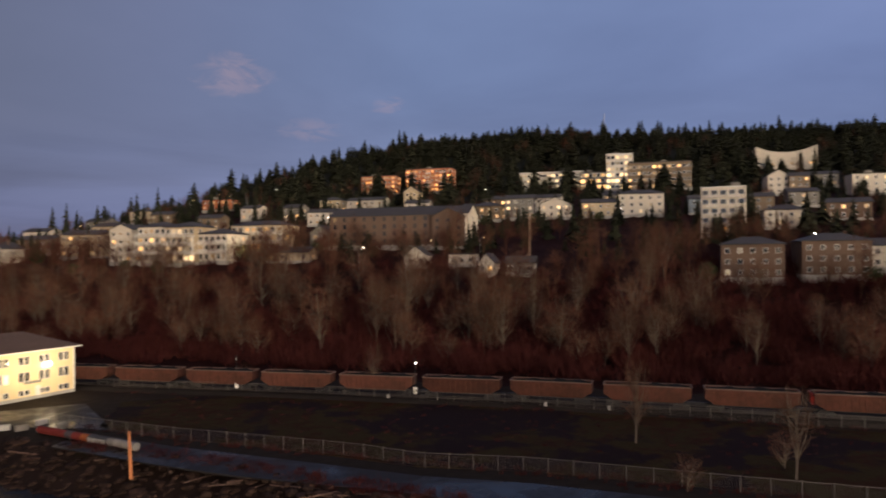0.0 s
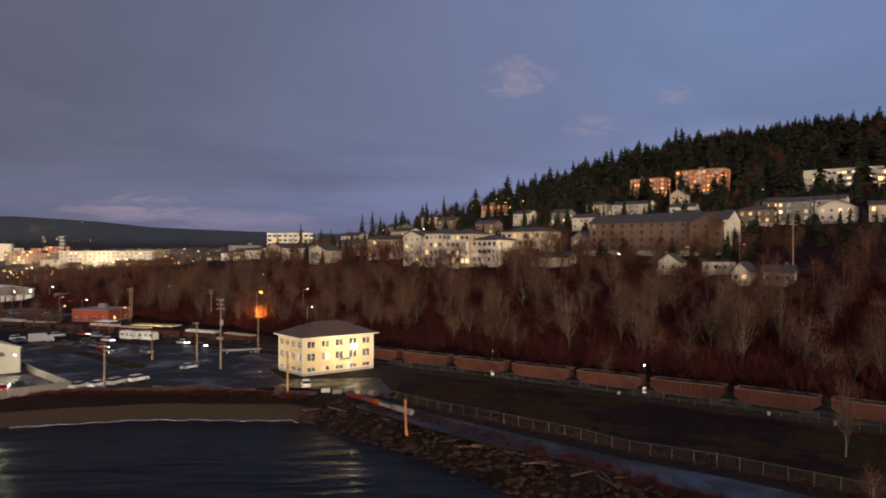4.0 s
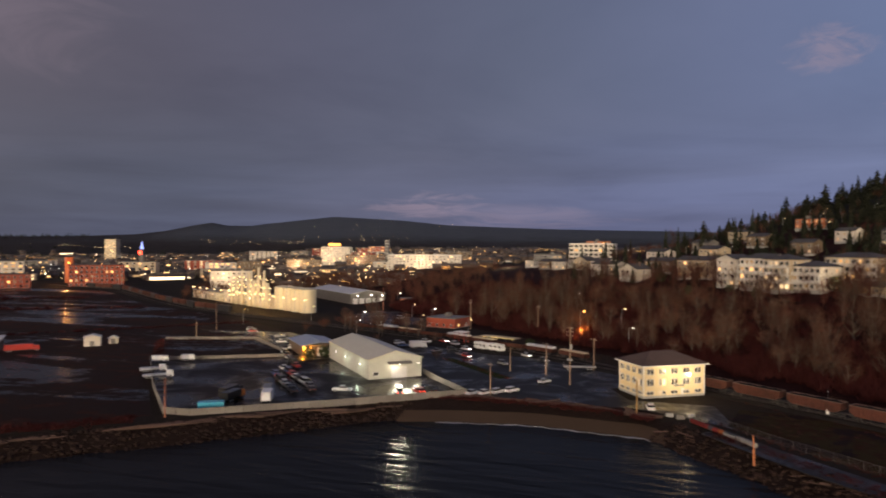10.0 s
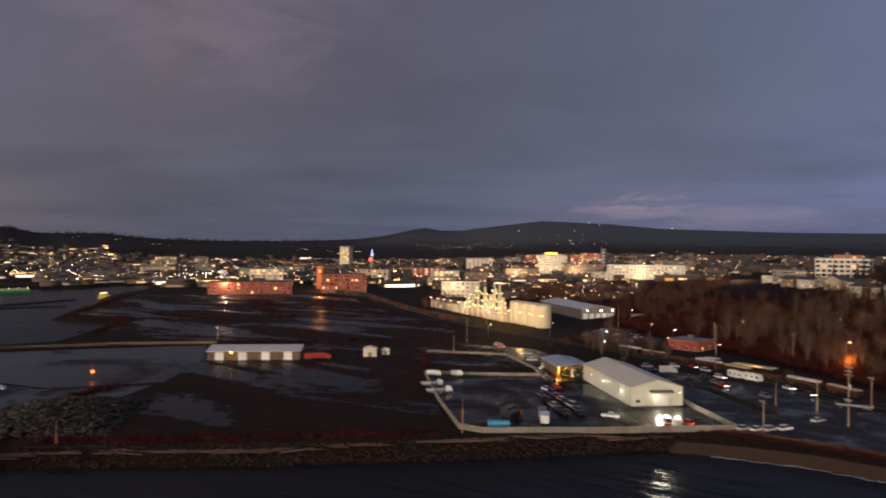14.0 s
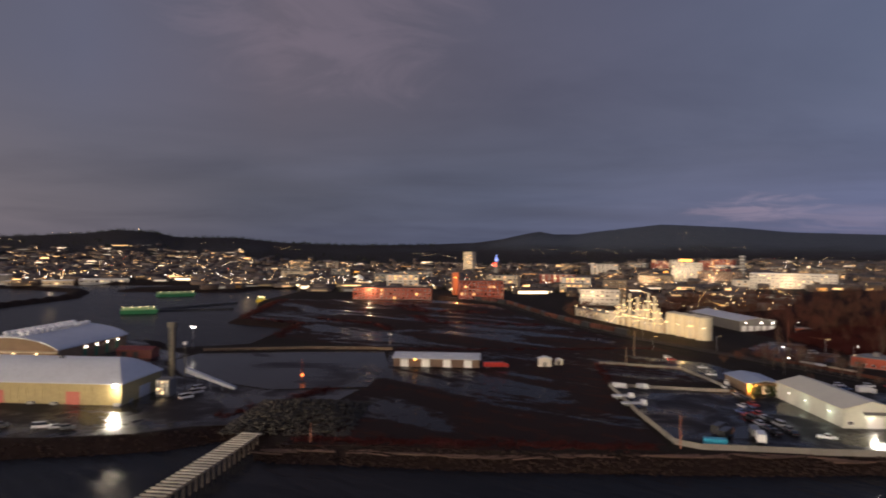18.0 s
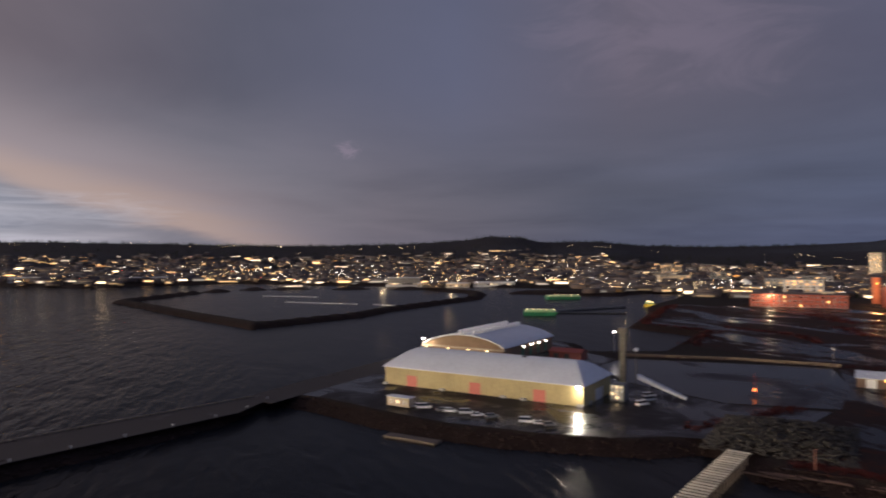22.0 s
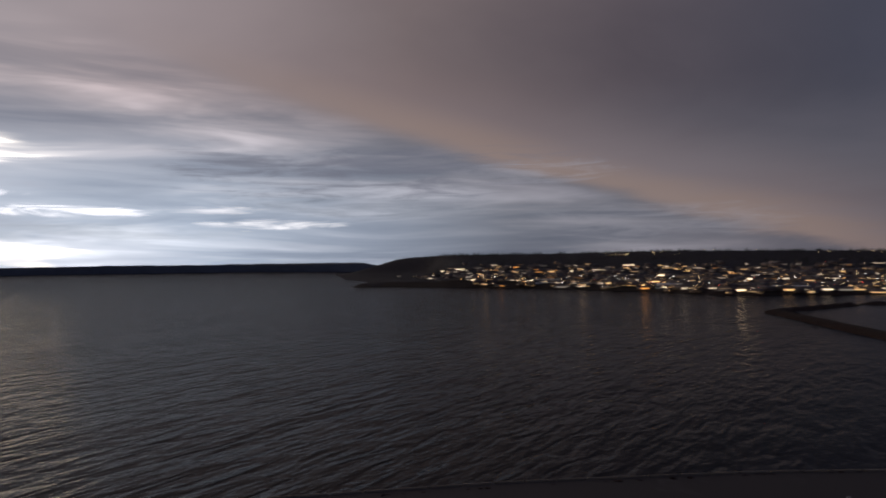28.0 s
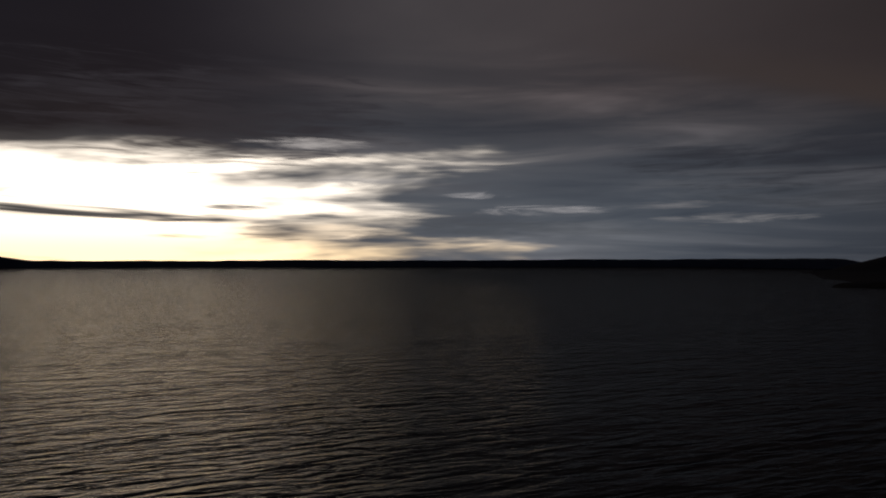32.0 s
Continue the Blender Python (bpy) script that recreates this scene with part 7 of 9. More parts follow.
for i, (x, y, w, d, fl, wl, rf, n, l, gl) in enumerate((
    (161, 304, 14, 10, 2, TANW, "hip", 4, 0.6, "lit"), (173, 296, 13, 10, 3, GREYW, "gable", 4, 0.7, "pale"), (185, 285, 13, 10, 2, WHITEW, "front", 4, 0.4, "pale"),
    (199, 272, 16, 10, 2, CREAMW, "gable", 5, 0.2, "lit"), (213, 262, 19, 11, 3, WHITEW, "hip", 5, 0.2, "pale"), (132, 381, 21, 10, 2, WHITEW, "gable", 5, 0.3, "lit"), (154, 372, 8, 9, 3, CREAMW, "front", 2, 0.1, "lit"),
    (106, 227, 8.5, 6, 1, WHITEW, "flat", 3, 0.2, "lit"), (108, 214.5, 5.0, 7, 1, WHITEW, "front", 2, 0.5, "lit"), (115.5, 208, 8.5, 6, 1, GREYW, "gable", 3, 0.1, "lit"), (94.5, 237, 7.5, 6, 1, WHITEW, "front", 2, 0.1, "lit"),
    (160, 162, 15.5, 11, 3, BRICK, "hip", 5, 0.1, "pale"), (176, 150, 16.5, 11, 3, BRICK, "hip", 5, 0.1, "pale"), (188, 146, 9, 9, 2, WHITEW, "gable", 3, 0.25, "lit"),
    (298, 260, 10, 10, 3, WHITEW, "front", 3, 0.3, "lit"), (303, 252, 9, 9, 3, TANW, "gable", 3, 0.3, "lit"), (336, 264, 17, 10, 2, GREYW, "gable", 4, 0.3, "lit"), (322, 230, 16, 10, 3, WHITEW, "flat", 4, 0.15, "pale"),
    (225, 201, 14, 10, 2, WHITEW, "hip", 4, 0.2, "pale"), (254, 196, 15, 10, 2, BRICK, "gable", 4, 0.5, "lit"), (-1, 350, 20, 11, 3, CREAMW, "gable", 6, 0.25, "lit"), (-19, 383, 20, 11, 2, TANW, "gable", 5, 0.3, "lit"),
    (94, 386, 10, 9, 2, GREYW, "gable", 3, 0.3, "lit"), (99, 354, 13.5, 9, 2, WHITEW, "gable", 4, 0.3, "lit"), (-34, 367, 13.5, 10, 2, WHITEW, "front", 3, 0.2, "lit"), (-51, 403, 19, 10, 2, WHITEW, "gable", 5, 0.15, "lit"),
    (118, 398, 12, 9, 2, CREAMW, "hip", 3, 0.4, "lit"), (76, 402, 11, 9, 2, WHITEW, "gable", 3, 0.3, "lit"), (52, 382, 12, 9, 2, TANW, "gable", 3, 0.3, "lit"), (30, 352, 13, 9, 2, GREYW, "gable", 3, 0.3, "lit"),
    (112, 330, 12, 9, 2, TANW, "hip", 3, 0.4, "lit"), (136, 320, 11, 9, 2, BLUEW, "gable", 3, 0.4, "lit"), (233, 245, 13, 10, 2, BLUEW, "gable", 3, 0.3, "lit"), (250, 232, 12, 10, 2, TANW, "gable", 3, 0.4, "lit"),
    (272, 228, 12, 10, 2, GREYW, "gable", 3, 0.3, "lit"), (8, 402, 14, 10, 2, CREAMW, "gable", 4, 0.3, "lit"), (-57, 431, 15, 9, 2, WHITEW, "gable", 4, 0.2, "lit"), (-74, 470, 14, 9, 2, CREAMW, "front", 3, 0.3, "lit"), (4, 436, 13, 9, 2, GREYW, "gable", 3, 0.4, "lit"), (26, 459, 12, 9, 2, CREAMW, "hip", 3, 0.4, "lit"), (-95, 505, 16, 9, 2, WHITEW, "gable", 4, 0.3, "lit"), (-112, 540, 15, 9, 2, TANW, "gable", 4, 0.4, "lit"), (63, 276, 16, 8, 1, CREAMW, "gable", 4, 0.6, "lit"), (-141, 634, 22, 10, 2, WHITEW, "flat", 5, 0.4, "pale"), (80, 293, 8, 7, 2, GREYW, "front", 2, 0.3, "lit"), (-22, 425, 14, 10, 2, WHITEW, "gable", 4, 0.3, "lit"), (35, 425, 13, 10, 2, TANW, "gable", 3, 0.4, "lit"),
    (145, 345, 12, 9, 2, WHITEW, "gable", 3, 0.4, "lit"), (176, 322, 12, 9, 2, TANW, "hip", 3, 0.5, "lit"), (196, 306, 12, 9, 2, WHITEW, "gable", 3, 0.4, "lit"), (222, 288, 13, 9, 2, GREYW, "gable", 3, 0.4, "lit"))):
    words = {id(WHITEW): "white", id(CREAMW): "cream", id(TANW): "tan", id(GREYW): "grey", id(BRICK): "brown brick", id(BLUEW): "slate blue"}[id(wl)]
    B("house", x, y, w, d, fl, wl, f"{words} {('one', 'two', 'three', 'four')[fl - 1]}-storey house with a {'flat' if rf == 'flat' else 'dark ' + ('hip' if rf == 'hip' else 'gable')} roof on the hillside", roof=rf, nx=n, lit=l, glow=gl, chimney=i % 3 == 0, yaw=HILL_YAW + (i * 7 % 11 - 5), rise=2.0 if rf != "front" else 3.0, group="hillside houses", ny=1)
# concave white roof on the hill
t = thing("hall_building", pose(424, 350, ground_z(424, 350), 0, 0, HILL_YAW), "white hall with a concave sweeping roof among firs", "building")
b = Bits()
n = 12
vs = [(-19 + 38 * i / n, y, z) for y in (-8, 8) for i in range(n + 1) for z in (-3, 10 + 4.5 * ((2 * i / n - 1) ** 2))]
m_ = 2 * (n + 1)
fs = [(2 * i, 2 * i + 2, 2 * i + 3, 2 * i + 1) for i in range(n)] + [(m_ + 2 * i + 2, m_ + 2 * i, m_ + 2 * i + 1, m_ + 2 * i + 3) for i in range(n)] + [(2 * i + 1, 2 * i + 3, m_ + 2 * i + 3, m_ + 2 * i + 1) for i in range(n)] + [(0, 1, m_ + 1, m_), (2 * n + 1, 2 * n, m_ + 2 * n, m_ + 2 * n + 1)]
b.add(vs, fs)
part("wall", b, WHITEW, t)
for i in range(6):
    part("window", window_mesh(2.0, 1.6, "lit" if i % 2 else "dark"), None, t, m=pose(-15 + 6 * i, -8.02, 1.5))
# radio mast on the ridge
t = thing("radio_mast", pose(557, 696, ground_z(557, 696)), "thin steel lattice radio mast on the ridge", "mast")
b = Bits()
for k in range(3):
    a = 2 * pi * k / 3
    b.tube((1.0 * cos(a), 1.0 * sin(a), 0), (0.3 * cos(a), 0.3 * sin(a), 34), 0.12)
for k in range(11):
    b.tube((0.8, 0, 3 * k), (-0.5, 0.5, 3 * k + 3), 0.08)
part("lattice", b, STEEL, t)
# lamps on the hillside streets
r = random.Random(21)
for i in range(38):
    u, v = r.uniform(-330, 110), r.choice((r.uniform(236, 262), r.uniform(300, 325), r.uniform(345, 385), r.uniform(400, 440)))
    x, y = 0.737 * u + 0.676 * v, -0.676 * u + 0.737 * v
    street_lamp(x, y, 5.0, (LAMP_WARM, LAMP_WARM, LAMP_WHITE, LAMP_AMBER)[i % 4], r=0.24)
# ------------------------------------------------------------------ docks and water's edge


def trestle():
    """Timber trestle pier without decking: piles, stringers and cross ties."""
    ax, ay, bx, by = -224.5, 32.0, -190.0, -14.5
    n = hypot(bx - ax, by - ay)
    ux, uy = (bx - ax) / n, (by - ay) / n
    L = 100.0
    a = math.degrees(atan2(uy, ux))
    t = thing("trestle_pier", pose(ax, ay, 0, 0, 0, a), "pale weathered timber trestle pier with open ties", "pier")
    for s in (-1, 1):
        b = Bits()
        b.box(0, L, s * 2.2 - 0.2, s * 2.2 + 0.2, 3.4, 4.0)
        part("stringer", b, POLEWOOD, t)
    tie = shared("tie", lambda: Bits().box(-0.3, 0.3, -3.1, 3.1, 4.0, 4.35, 0, 0.05).mesh("tie", mat("pale_tie_timber", (0.62, 0.55, 0.42), 0.8, grain=3.0, var=0.3, per_object=0.4)))
    for i in range(int(L / 2.2)):
        part("tie", tie, None, t, "", pose(1.0 + i * 2.2, 0, 0))
    pile = shared("pile", lambda: Bits().cyl(0, 0, -4, 3.5, 0.26, 0.22, 8).mesh("pile", PIERWOOD))
    for i in range(int(L / 3.1)):
        for s in (-2.2, 2.2):
            part("pile", pile, None, t, "", pose(1.5 + i * 3.1, s, 0))


trestle()
t = thing("floating_dock", pose(-279, -49, 0, 0, 0, 42), "low tan floating dock beside the terminal bank", "dock")
b = Bits()
b.box(-10, 10, -2.2, 2.2, -0.3, 0.7, 0, 0.08)
part("float", b, mat("tan_float", (0.1, 0.072, 0.05), 0.8, grain=1.0, var=0.3), t)
b = Bits()
b.box(-10, 10, -2.3, -2.15, 0.4, 0.8)
part("fender_beam", b, PIERWOOD, t)
t = thing("dock_office", pose(-311, -45, 3.5, 0, 0, 41), "small cream cabin on wheels by the terminal bank", "cabin")
b = Bits()
b.box(-5, 5, -1.8, 1.8, 0.6, 3.8, 0, 0.1)
part("body", b, CREAMW, t)
b = Bits()
b.box(-5.3, 5.3, -2.1, 2.1, 3.8, 4.0)
part("roof", b, ROOFM, t)
for px in (-3, 0, 3):
    part("window", window_mesh(1.2, 1.0, "pale"), None, t, m=pose(px, -1.82, 1.8))
for i, (s, p) in enumerate(((16, "white"), (20.5, "silver"), (25, "white"), (32, "grey"), (36, "white"), (42, "silver"), (47, "white"), (52, "grey"), (66, "white"), (70, "silver"), (74, "grey"))):
    car(-324 + s * cos(radians(41)) * 1.0, -54 + s * sin(radians(41)) + (i % 2) * 0.7, 60 + 9 * (i % 4), p, ("sedan", "suv", "van")[i % 3])
for x, y, p in ((-297, 51, "white"), (-291, 47, "silver"), (-285, 40, "white")):
    car(x, y, 100, p, "van")
# kerb timbers and bollards along the jetty
for i in range(26):
    s = i / 25
    x, y = -341 + (-203 + 341) * s, -96 + (-266 + 96) * s
    k = along([(-345, -99), (-300, -173), (-259, -229), (-222, -272)], 214 * s)
    b = Bits()
    me = shared("kerb_log", lambda: Bits().box(-3.9, 3.9, -0.25, 0.25, 0, 0.45, 0, 0.06).mesh("kerb_beam", PIERWOOD))
    ob = part("kerb_beam", me, None)
    ob.matrix_basis = pose(k[0], k[1], 3.53, 0, 0, math.degrees(k[2]))
    tagged(ob, "dark timber kerb beam along the jetty edge", "beam", "jetty kerb beams")
for i in range(14):
    k = along([(-341, -91), (-320, -103), (-279, -162), (-244, -201), (-208, -261)], 210 * i / 13)
    me = shared("bollard", lambda: Bits().cyl(0, 0, 0, 0.6, 0.25, 0.22, 10).cyl(0, 0, 0.6, 0.8, 0.36, 0.3, 10).mesh("bollard", CONCRETE))
    ob = part("bollard", me, None)
    ob.matrix_basis = pose(k[0], k[1], 3.53)
    tagged(ob, "small pale mooring bollard on the jetty", "bollard", "jetty bollards")


def rock_mesh(seed):
    def make():
        r = random.Random(seed)
        bm = bmesh.new()
        bmesh.ops.create_icosphere(bm, subdivisions=1, radius=1.0)
        for v in bm.verts:
            v.co = Vector((v.co.x * 1.15, v.co.y * 0.9, v.co.z * 0.7)) * r.uniform(0.72, 1.15)
        me = bpy.data.meshes.new("rock")
        bm.to_mesh(me)
        bm.free()
        me.materials.append(ROCK)
        return me

    return shared(("rock", seed), make)


def rock_arrays(n_shapes=5):
    out = []
    for s in range(n_shapes):
        me = rock_mesh(s)
        v = np.array([x.co[:] for x in me.vertices])
        f = np.array([p.vertices[:] for p in me.polygons])
        out.append((v, f))
    return out


def joined(name, pieces, material, label, category, kind="stuff", smooth=False):
    """One mesh from (verts, faces, matrix) rows; for what nobody could count."""
    vs, fs, o = [], [], 0
    for v, f, m in pieces:
        w = v @ m[:3, :3].T + m[:3, 3]
        vs.append(w)
        fs.append(f + o)
        o += len(v)
    v, f = np.concatenate(vs), np.concatenate(fs)
    me = bpy.data.meshes.new(name)
    k = f.shape[1]
    me.vertices.add(len(v))
    me.vertices.foreach_set("co", v.ravel())
    me.loops.add(f.size)
    me.loops.foreach_set("vertex_index", f.ravel())
    me.polygons.add(len(f))
    me.polygons.foreach_set("loop_start", np.arange(0, f.size, k))
    if smooth:
        me.polygons.foreach_set("use_smooth", np.ones(len(f), bool))
    me.materials.append(material)
    me.update(calc_edges=True)
    me.validate()
    return tagged(new(name, me), label, category, "", kind)


def spin(x, y, z, yaw, sx, sy=None, sz=None, tip=0.0):
    m = (pose(x, y, z, math.degrees(tip), 0, math.degrees(yaw)) @ Matrix.Diagonal((sx, sy or sx, sz or sx, 1)))
    return np.array(m)


SHORES = {"rocky bank below the trail": [(60, 45), (30, 85), (16.7, 103.9), (10, 114.6), (2.7, 124), (-8, 135), (-17, 147)],
          "rocky bank below the yard": [(-76, 146), (-89, 137), (-98, 125), (-130, 93.6), (-160, 66), (-190, 42), (-211, 25)],
          "rocky bank of the terminal": [(-236, 30), (-238, 12), (-247, -4), (-260, -24), (-277, -43), (-300, -59), (-330, -76), (-348, -90)],
          "rocky side of the jetty": [(-344, -88), (-312, -106), (-272, -163), (-238, -200), (-200, -262)],
          "outer rocks of the jetty": [(-222, -278), (-262, -232), (-306, -174), (-350, -107), (-372, -82), (-402, -52), (-446, -8)]}
shapes = rock_arrays()
rr = random.Random(5)
rows = []
near_rocks = []
for k, line in enumerate(SHORES.values()):
    tot = sum(hypot(q[0] - p[0], q[1] - p[1]) for p, q in zip(line, line[1:]))
    for i in range(int(tot * (9 if k < 2 else 3.5))):
        x, y, a = along(line, rr.uniform(0, tot))
        o = rr.uniform(-1.5, 7.5)
        x, y = x + sin(a) * o, y - cos(a) * o
        side = ground_z(x, y)
        if side < -1.6 or side > 3.6:
            continue
        s = rr.uniform(0.3, 0.85) * (1.25 if rr.random() < 0.12 else 1.0)
        if k < 2 and len(near_rocks) < 280 and rr.random() < (0.55 if k == 0 else 0.22):
            near_rocks.append((x, y, side + 0.1, rr.uniform(0, 6.28), s * 1.15, rr.randrange(5)))
        else:
            rows.append((*shapes[rr.randrange(5)], spin(x, y, side + 0.05, rr.uniform(0, 6.28), s, s * rr.uniform(0.7, 1.2), s * rr.uniform(0.6, 1.0), rr.uniform(-0.5, 0.5))))
joined("riprap", rows, ROCKS, "rough brown riprap boulders along the shores", "rocks")
bank = thing("boulder_bank", pose(0, 0, 0), "loose brown boulders on the bank below the trail", "rocks")
for x, y, z, a, s, k in near_rocks:
    part("boulder", rock_mesh(k), None, bank, "", pose(x, y, z, 0, 0, math.degrees(a)) @ Matrix.Diagonal((s, s * 0.9, s * 0.8, 1)))
# rubble heap on the flat
rows = []
for i in range(2300):
    px, py = rr.uniform(-1, 1), rr.uniform(-1, 1)
    c, s = cos(radians(42)), sin(radians(42))
    ex, ey = px * 20, py * 24
    x, y = -234 + c * ex - s * ey, 56 + s * ex + c * ey
    hgt = max(0.0, 1 - abs(px) ** 3) * max(0.0, 1 - abs(py) ** 3) * 3.4
    sc = rr.uniform(0.35, 1.0)
    rows.append((*shapes[rr.randrange(5)], spin(x, y, 3.5 + hgt * rr.uniform(0.4, 1.0), rr.uniform(0, 6.28), sc, sc * 0.8, sc * 0.7, rr.uniform(-0.6, 0.6))))
joined("rubble_heap", rows, mat("weedy_rubble", (0.05, 0.042, 0.03), 0.9, grain=1.5, big=0.3, var=0.4, island=True), "broad heap of broken concrete and weeds", "rubble")

# driftwood logs and graffiti wall
r = random.Random(9)
logs = thing("drift_logs", pose(0, 0, 0), "brown drift logs stranded along the top of the beach", "driftwood")
log_me = shared("log", lambda: Bits().tube((-0.5, 0, 0), (0.5, 0, 0), 0.05, 0.035, 8).mesh("log", LOGWOOD))
for i in range(70):
    x, y, a = along([(-74, 160), (-60, 161.5), (-45, 161.5), (-28, 159), (-16, 154)], r.uniform(0, 60))
    L = r.uniform(3, 9)
    part("log", log_me, None, logs, "", pose(x, y + r.uniform(-1.6, 1.2), 3.35 + r.uniform(0, 0.4), 0, r.uniform(-4, 4), math.degrees(a) + r.uniform(-25, 25)) @ Matrix.Diagonal((L, L * 0.9, L * 0.9, 1)))
for i in range(80):
    x, y, a = along([(-84, 146), (-98, 134), (-122, 110), (-134, 98), (-162, 70), (-192, 46), (-212, 29)], r.uniform(0, 175))
    L = r.uniform(4, 11)
    part("log", log_me, None, logs, "", pose(x + r.uniform(-1.5, 1.5), y + r.uniform(-1.5, 1.5), ground_z(x, y) + 0.35, 0, r.uniform(-4, 4), math.degrees(a) + r.uniform(-14, 14)) @ Matrix.Diagonal((L, L * 0.7, L * 0.7, 1)))
for i in range(40):
    x, y, a = along([(-14, 148), (-4, 139), (6, 127), (14, 117), (22, 106), (34, 92)], r.uniform(0, 72))
    L = r.uniform(1.5, 5)
    part("log", log_me, None, logs, "", pose(x + r.uniform(-1.5, 2.5), y + r.uniform(-1.5, 2.5), ground_z(x, y) + 0.4, 0, r.uniform(-8, 8), r.uniform(0, 180)) @ Matrix.Diagonal((L, L * 0.7, L * 0.7, 1)))
t = thing("painted_pipe", pose(-8.0, 151.5, 3.6, 0, 0, -55), "long concrete pipe covered with red, orange and white paint", "pipe")
cols = (("white", 0.1), ("red", 3.6), ("red", 3.0), ("grey", 1.6), ("red", 2.0), ("orange", 1.6), ("grey", 4.2), ("silver", 1.4), ("white", 4.2))
x0 = 0.0
for c_, ln in cols:
    b = Bits()
    b.tube((x0, 0, 0.5), (x0 + ln, 0, 0.5), 0.55, 0.55, 14)
    part("pipe_length", b, mat("weathered_" + c_ + "_pipe_paint", {"white": (0.3, 0.28, 0.26), "red": (0.2, 0.03, 0.025), "grey": (0.07, 0.07, 0.08), "orange": (0.34, 0.1, 0.03), "silver": (0.22, 0.2, 0.19)}[c_], 0.7, grain=2.5, big=0.6, var=0.4, spec=0.15), t, f"{c_} painted length")
    if c_ == "grey" and ln > 4:
        for q in range(9):
            b = Bits()
            b.box(x0 + 0.25 + q * 0.42, x0 + 0.5 + q * 0.42, -0.6, -0.5, 0.25, 0.8)
            part("paint_bar", b, CONCRETE, t)
    x0 += ln
for i, (x, y) in enumerate(((-13, 156), (-10.5, 154.5), (-8, 157.5), (-5, 153.2))):
    b = Bits()
    b.box(-0.9, 0.9, -0.45, 0.45, 0, 0.8, 0, 0.08)
    ob = part("concrete_block", b, GREYW if i % 2 else CONCRETE)
    ob.matrix_basis = pose(x, y, 3.55, 0, 0, 20 * i)
    tagged(ob, "pale concrete block at the head of the trail", "block", "concrete blocks")


# ------------------------------------------------------------------ trees
def tree_data(seed, h, spread, base, n_limb, n_twig, reach):
    """Bare tree as arrays: trunk and limbs, and a rounded haze of thin tapering twigs."""
    r = random.Random(seed)
    tr, tw = Bits(), Bits()

    def sliver(a, e, w):
        p = (e - a).cross(Vector((r.uniform(-1, 1), r.uniform(-1, 1), r.uniform(-0.4, 0.4)))).normalized() * w
        o = len(tw.v)
        tw.v.extend([tuple(a + p), tuple(a - p), tuple(e)])
        tw.f.append((o, o + 1, o + 2))
        tw.s.append(0)

    p = Vector((0, 0, -0.5))
    k = 5
    w = h * 0.012
    stems = []
    for i in range(k):
        q = p + Vector((r.uniform(-0.3, 0.3), r.uniform(-0.3, 0.3), h * 0.85 / k))
        tr.tube(p, q, w * (1 - i / k) + 0.03, w * (1 - (i + 1) / k) + 0.02, 5)
        stems.append((p.copy(), q.copy()))
        p = q
    mid_z, half = h * (1 + base) / 2, h * (1 - base) / 2
    for i in range(n_limb):
        s = r.uniform(base * 0.7, 0.8)
        a, c = stems[min(k - 1, int(s * k))]
        st = a.lerp(c, r.random())
        az, el = r.uniform(0, 2 * pi), r.uniform(-0.3, 1.2)
        tip = Vector((cos(az) * cos(el) * spread * 0.85, sin(az) * cos(el) * spread * 0.85, mid_z + sin(el) * half * 0.85))
        if tip.z < st.z:
            tip.z = st.z + 0.6
        bend = st.lerp(tip, 0.5) + Vector((cos(az), sin(az), -0.2)) * spread * 0.12
        tr.tube(st, bend, 0.075, 0.045, 3)
        tr.tube(bend, tip, 0.045, 0.012, 3)
        for j in range(n_twig):
            b0 = (st.lerp(bend, r.uniform(0.4, 1)) if j % 3 == 0 else bend.lerp(tip, r.random())) + Vector((r.gauss(0, 1), r.gauss(0, 1), r.gauss(0, 1))) * spread * 0.13
            out = Vector((b0.x / spread, b0.y / spread, 0.35 + max(0, (b0.z - mid_z) / half)))
            d = (out + Vector((r.uniform(-0.8, 0.8), r.uniform(-0.8, 0.8), r.uniform(-0.35, 0.7)))).normalized()
            sliver(b0, b0 + d * reach * r.uniform(0.5, 1.25), r.uniform(0.022, 0.05))
    return tr, tw


def bare_tree(key, seed, h, spread, up, limbs, twigs, reach, label):
    tr, tw = tree_data(seed, h, spread, up, limbs, twigs, reach)
    t = thing("bare_tree", pose(0, 0, 0), label, "tree", "bare trees on the bluff")
    part("trunk", tr, BARK, t)
    part("crown", tw, TWIG, t)
    return t


kinds = [bare_tree(0, 1, 15, 4.2, 0.2, 30, 24, 1.5, "tall bare grey-brown alder on the bluff"), bare_tree(1, 2, 11.5, 4.6, 0.15, 30, 26, 1.5, "spreading bare reddish-brown maple on the bluff"), bare_tree(2, 3, 17, 3.4, 0.18, 32, 22, 1.5, "slender bare pale poplar on the bluff"), bare_tree(3, 4, 9, 3.6, 0.12, 26, 24, 1.3, "small bushy bare tree on the bluff")]


def uv_xy(u, v):
    return 0.737 * u + 0.676 * v, -0.676 * u + 0.737 * v


def before_house(u, v):
    """The slope kept clear of trees so that the camera sees the lowest row of houses."""
    return (219 < v < 238 and -104 < u < -44) or (220 < v < 238 and -6 < u < 46)


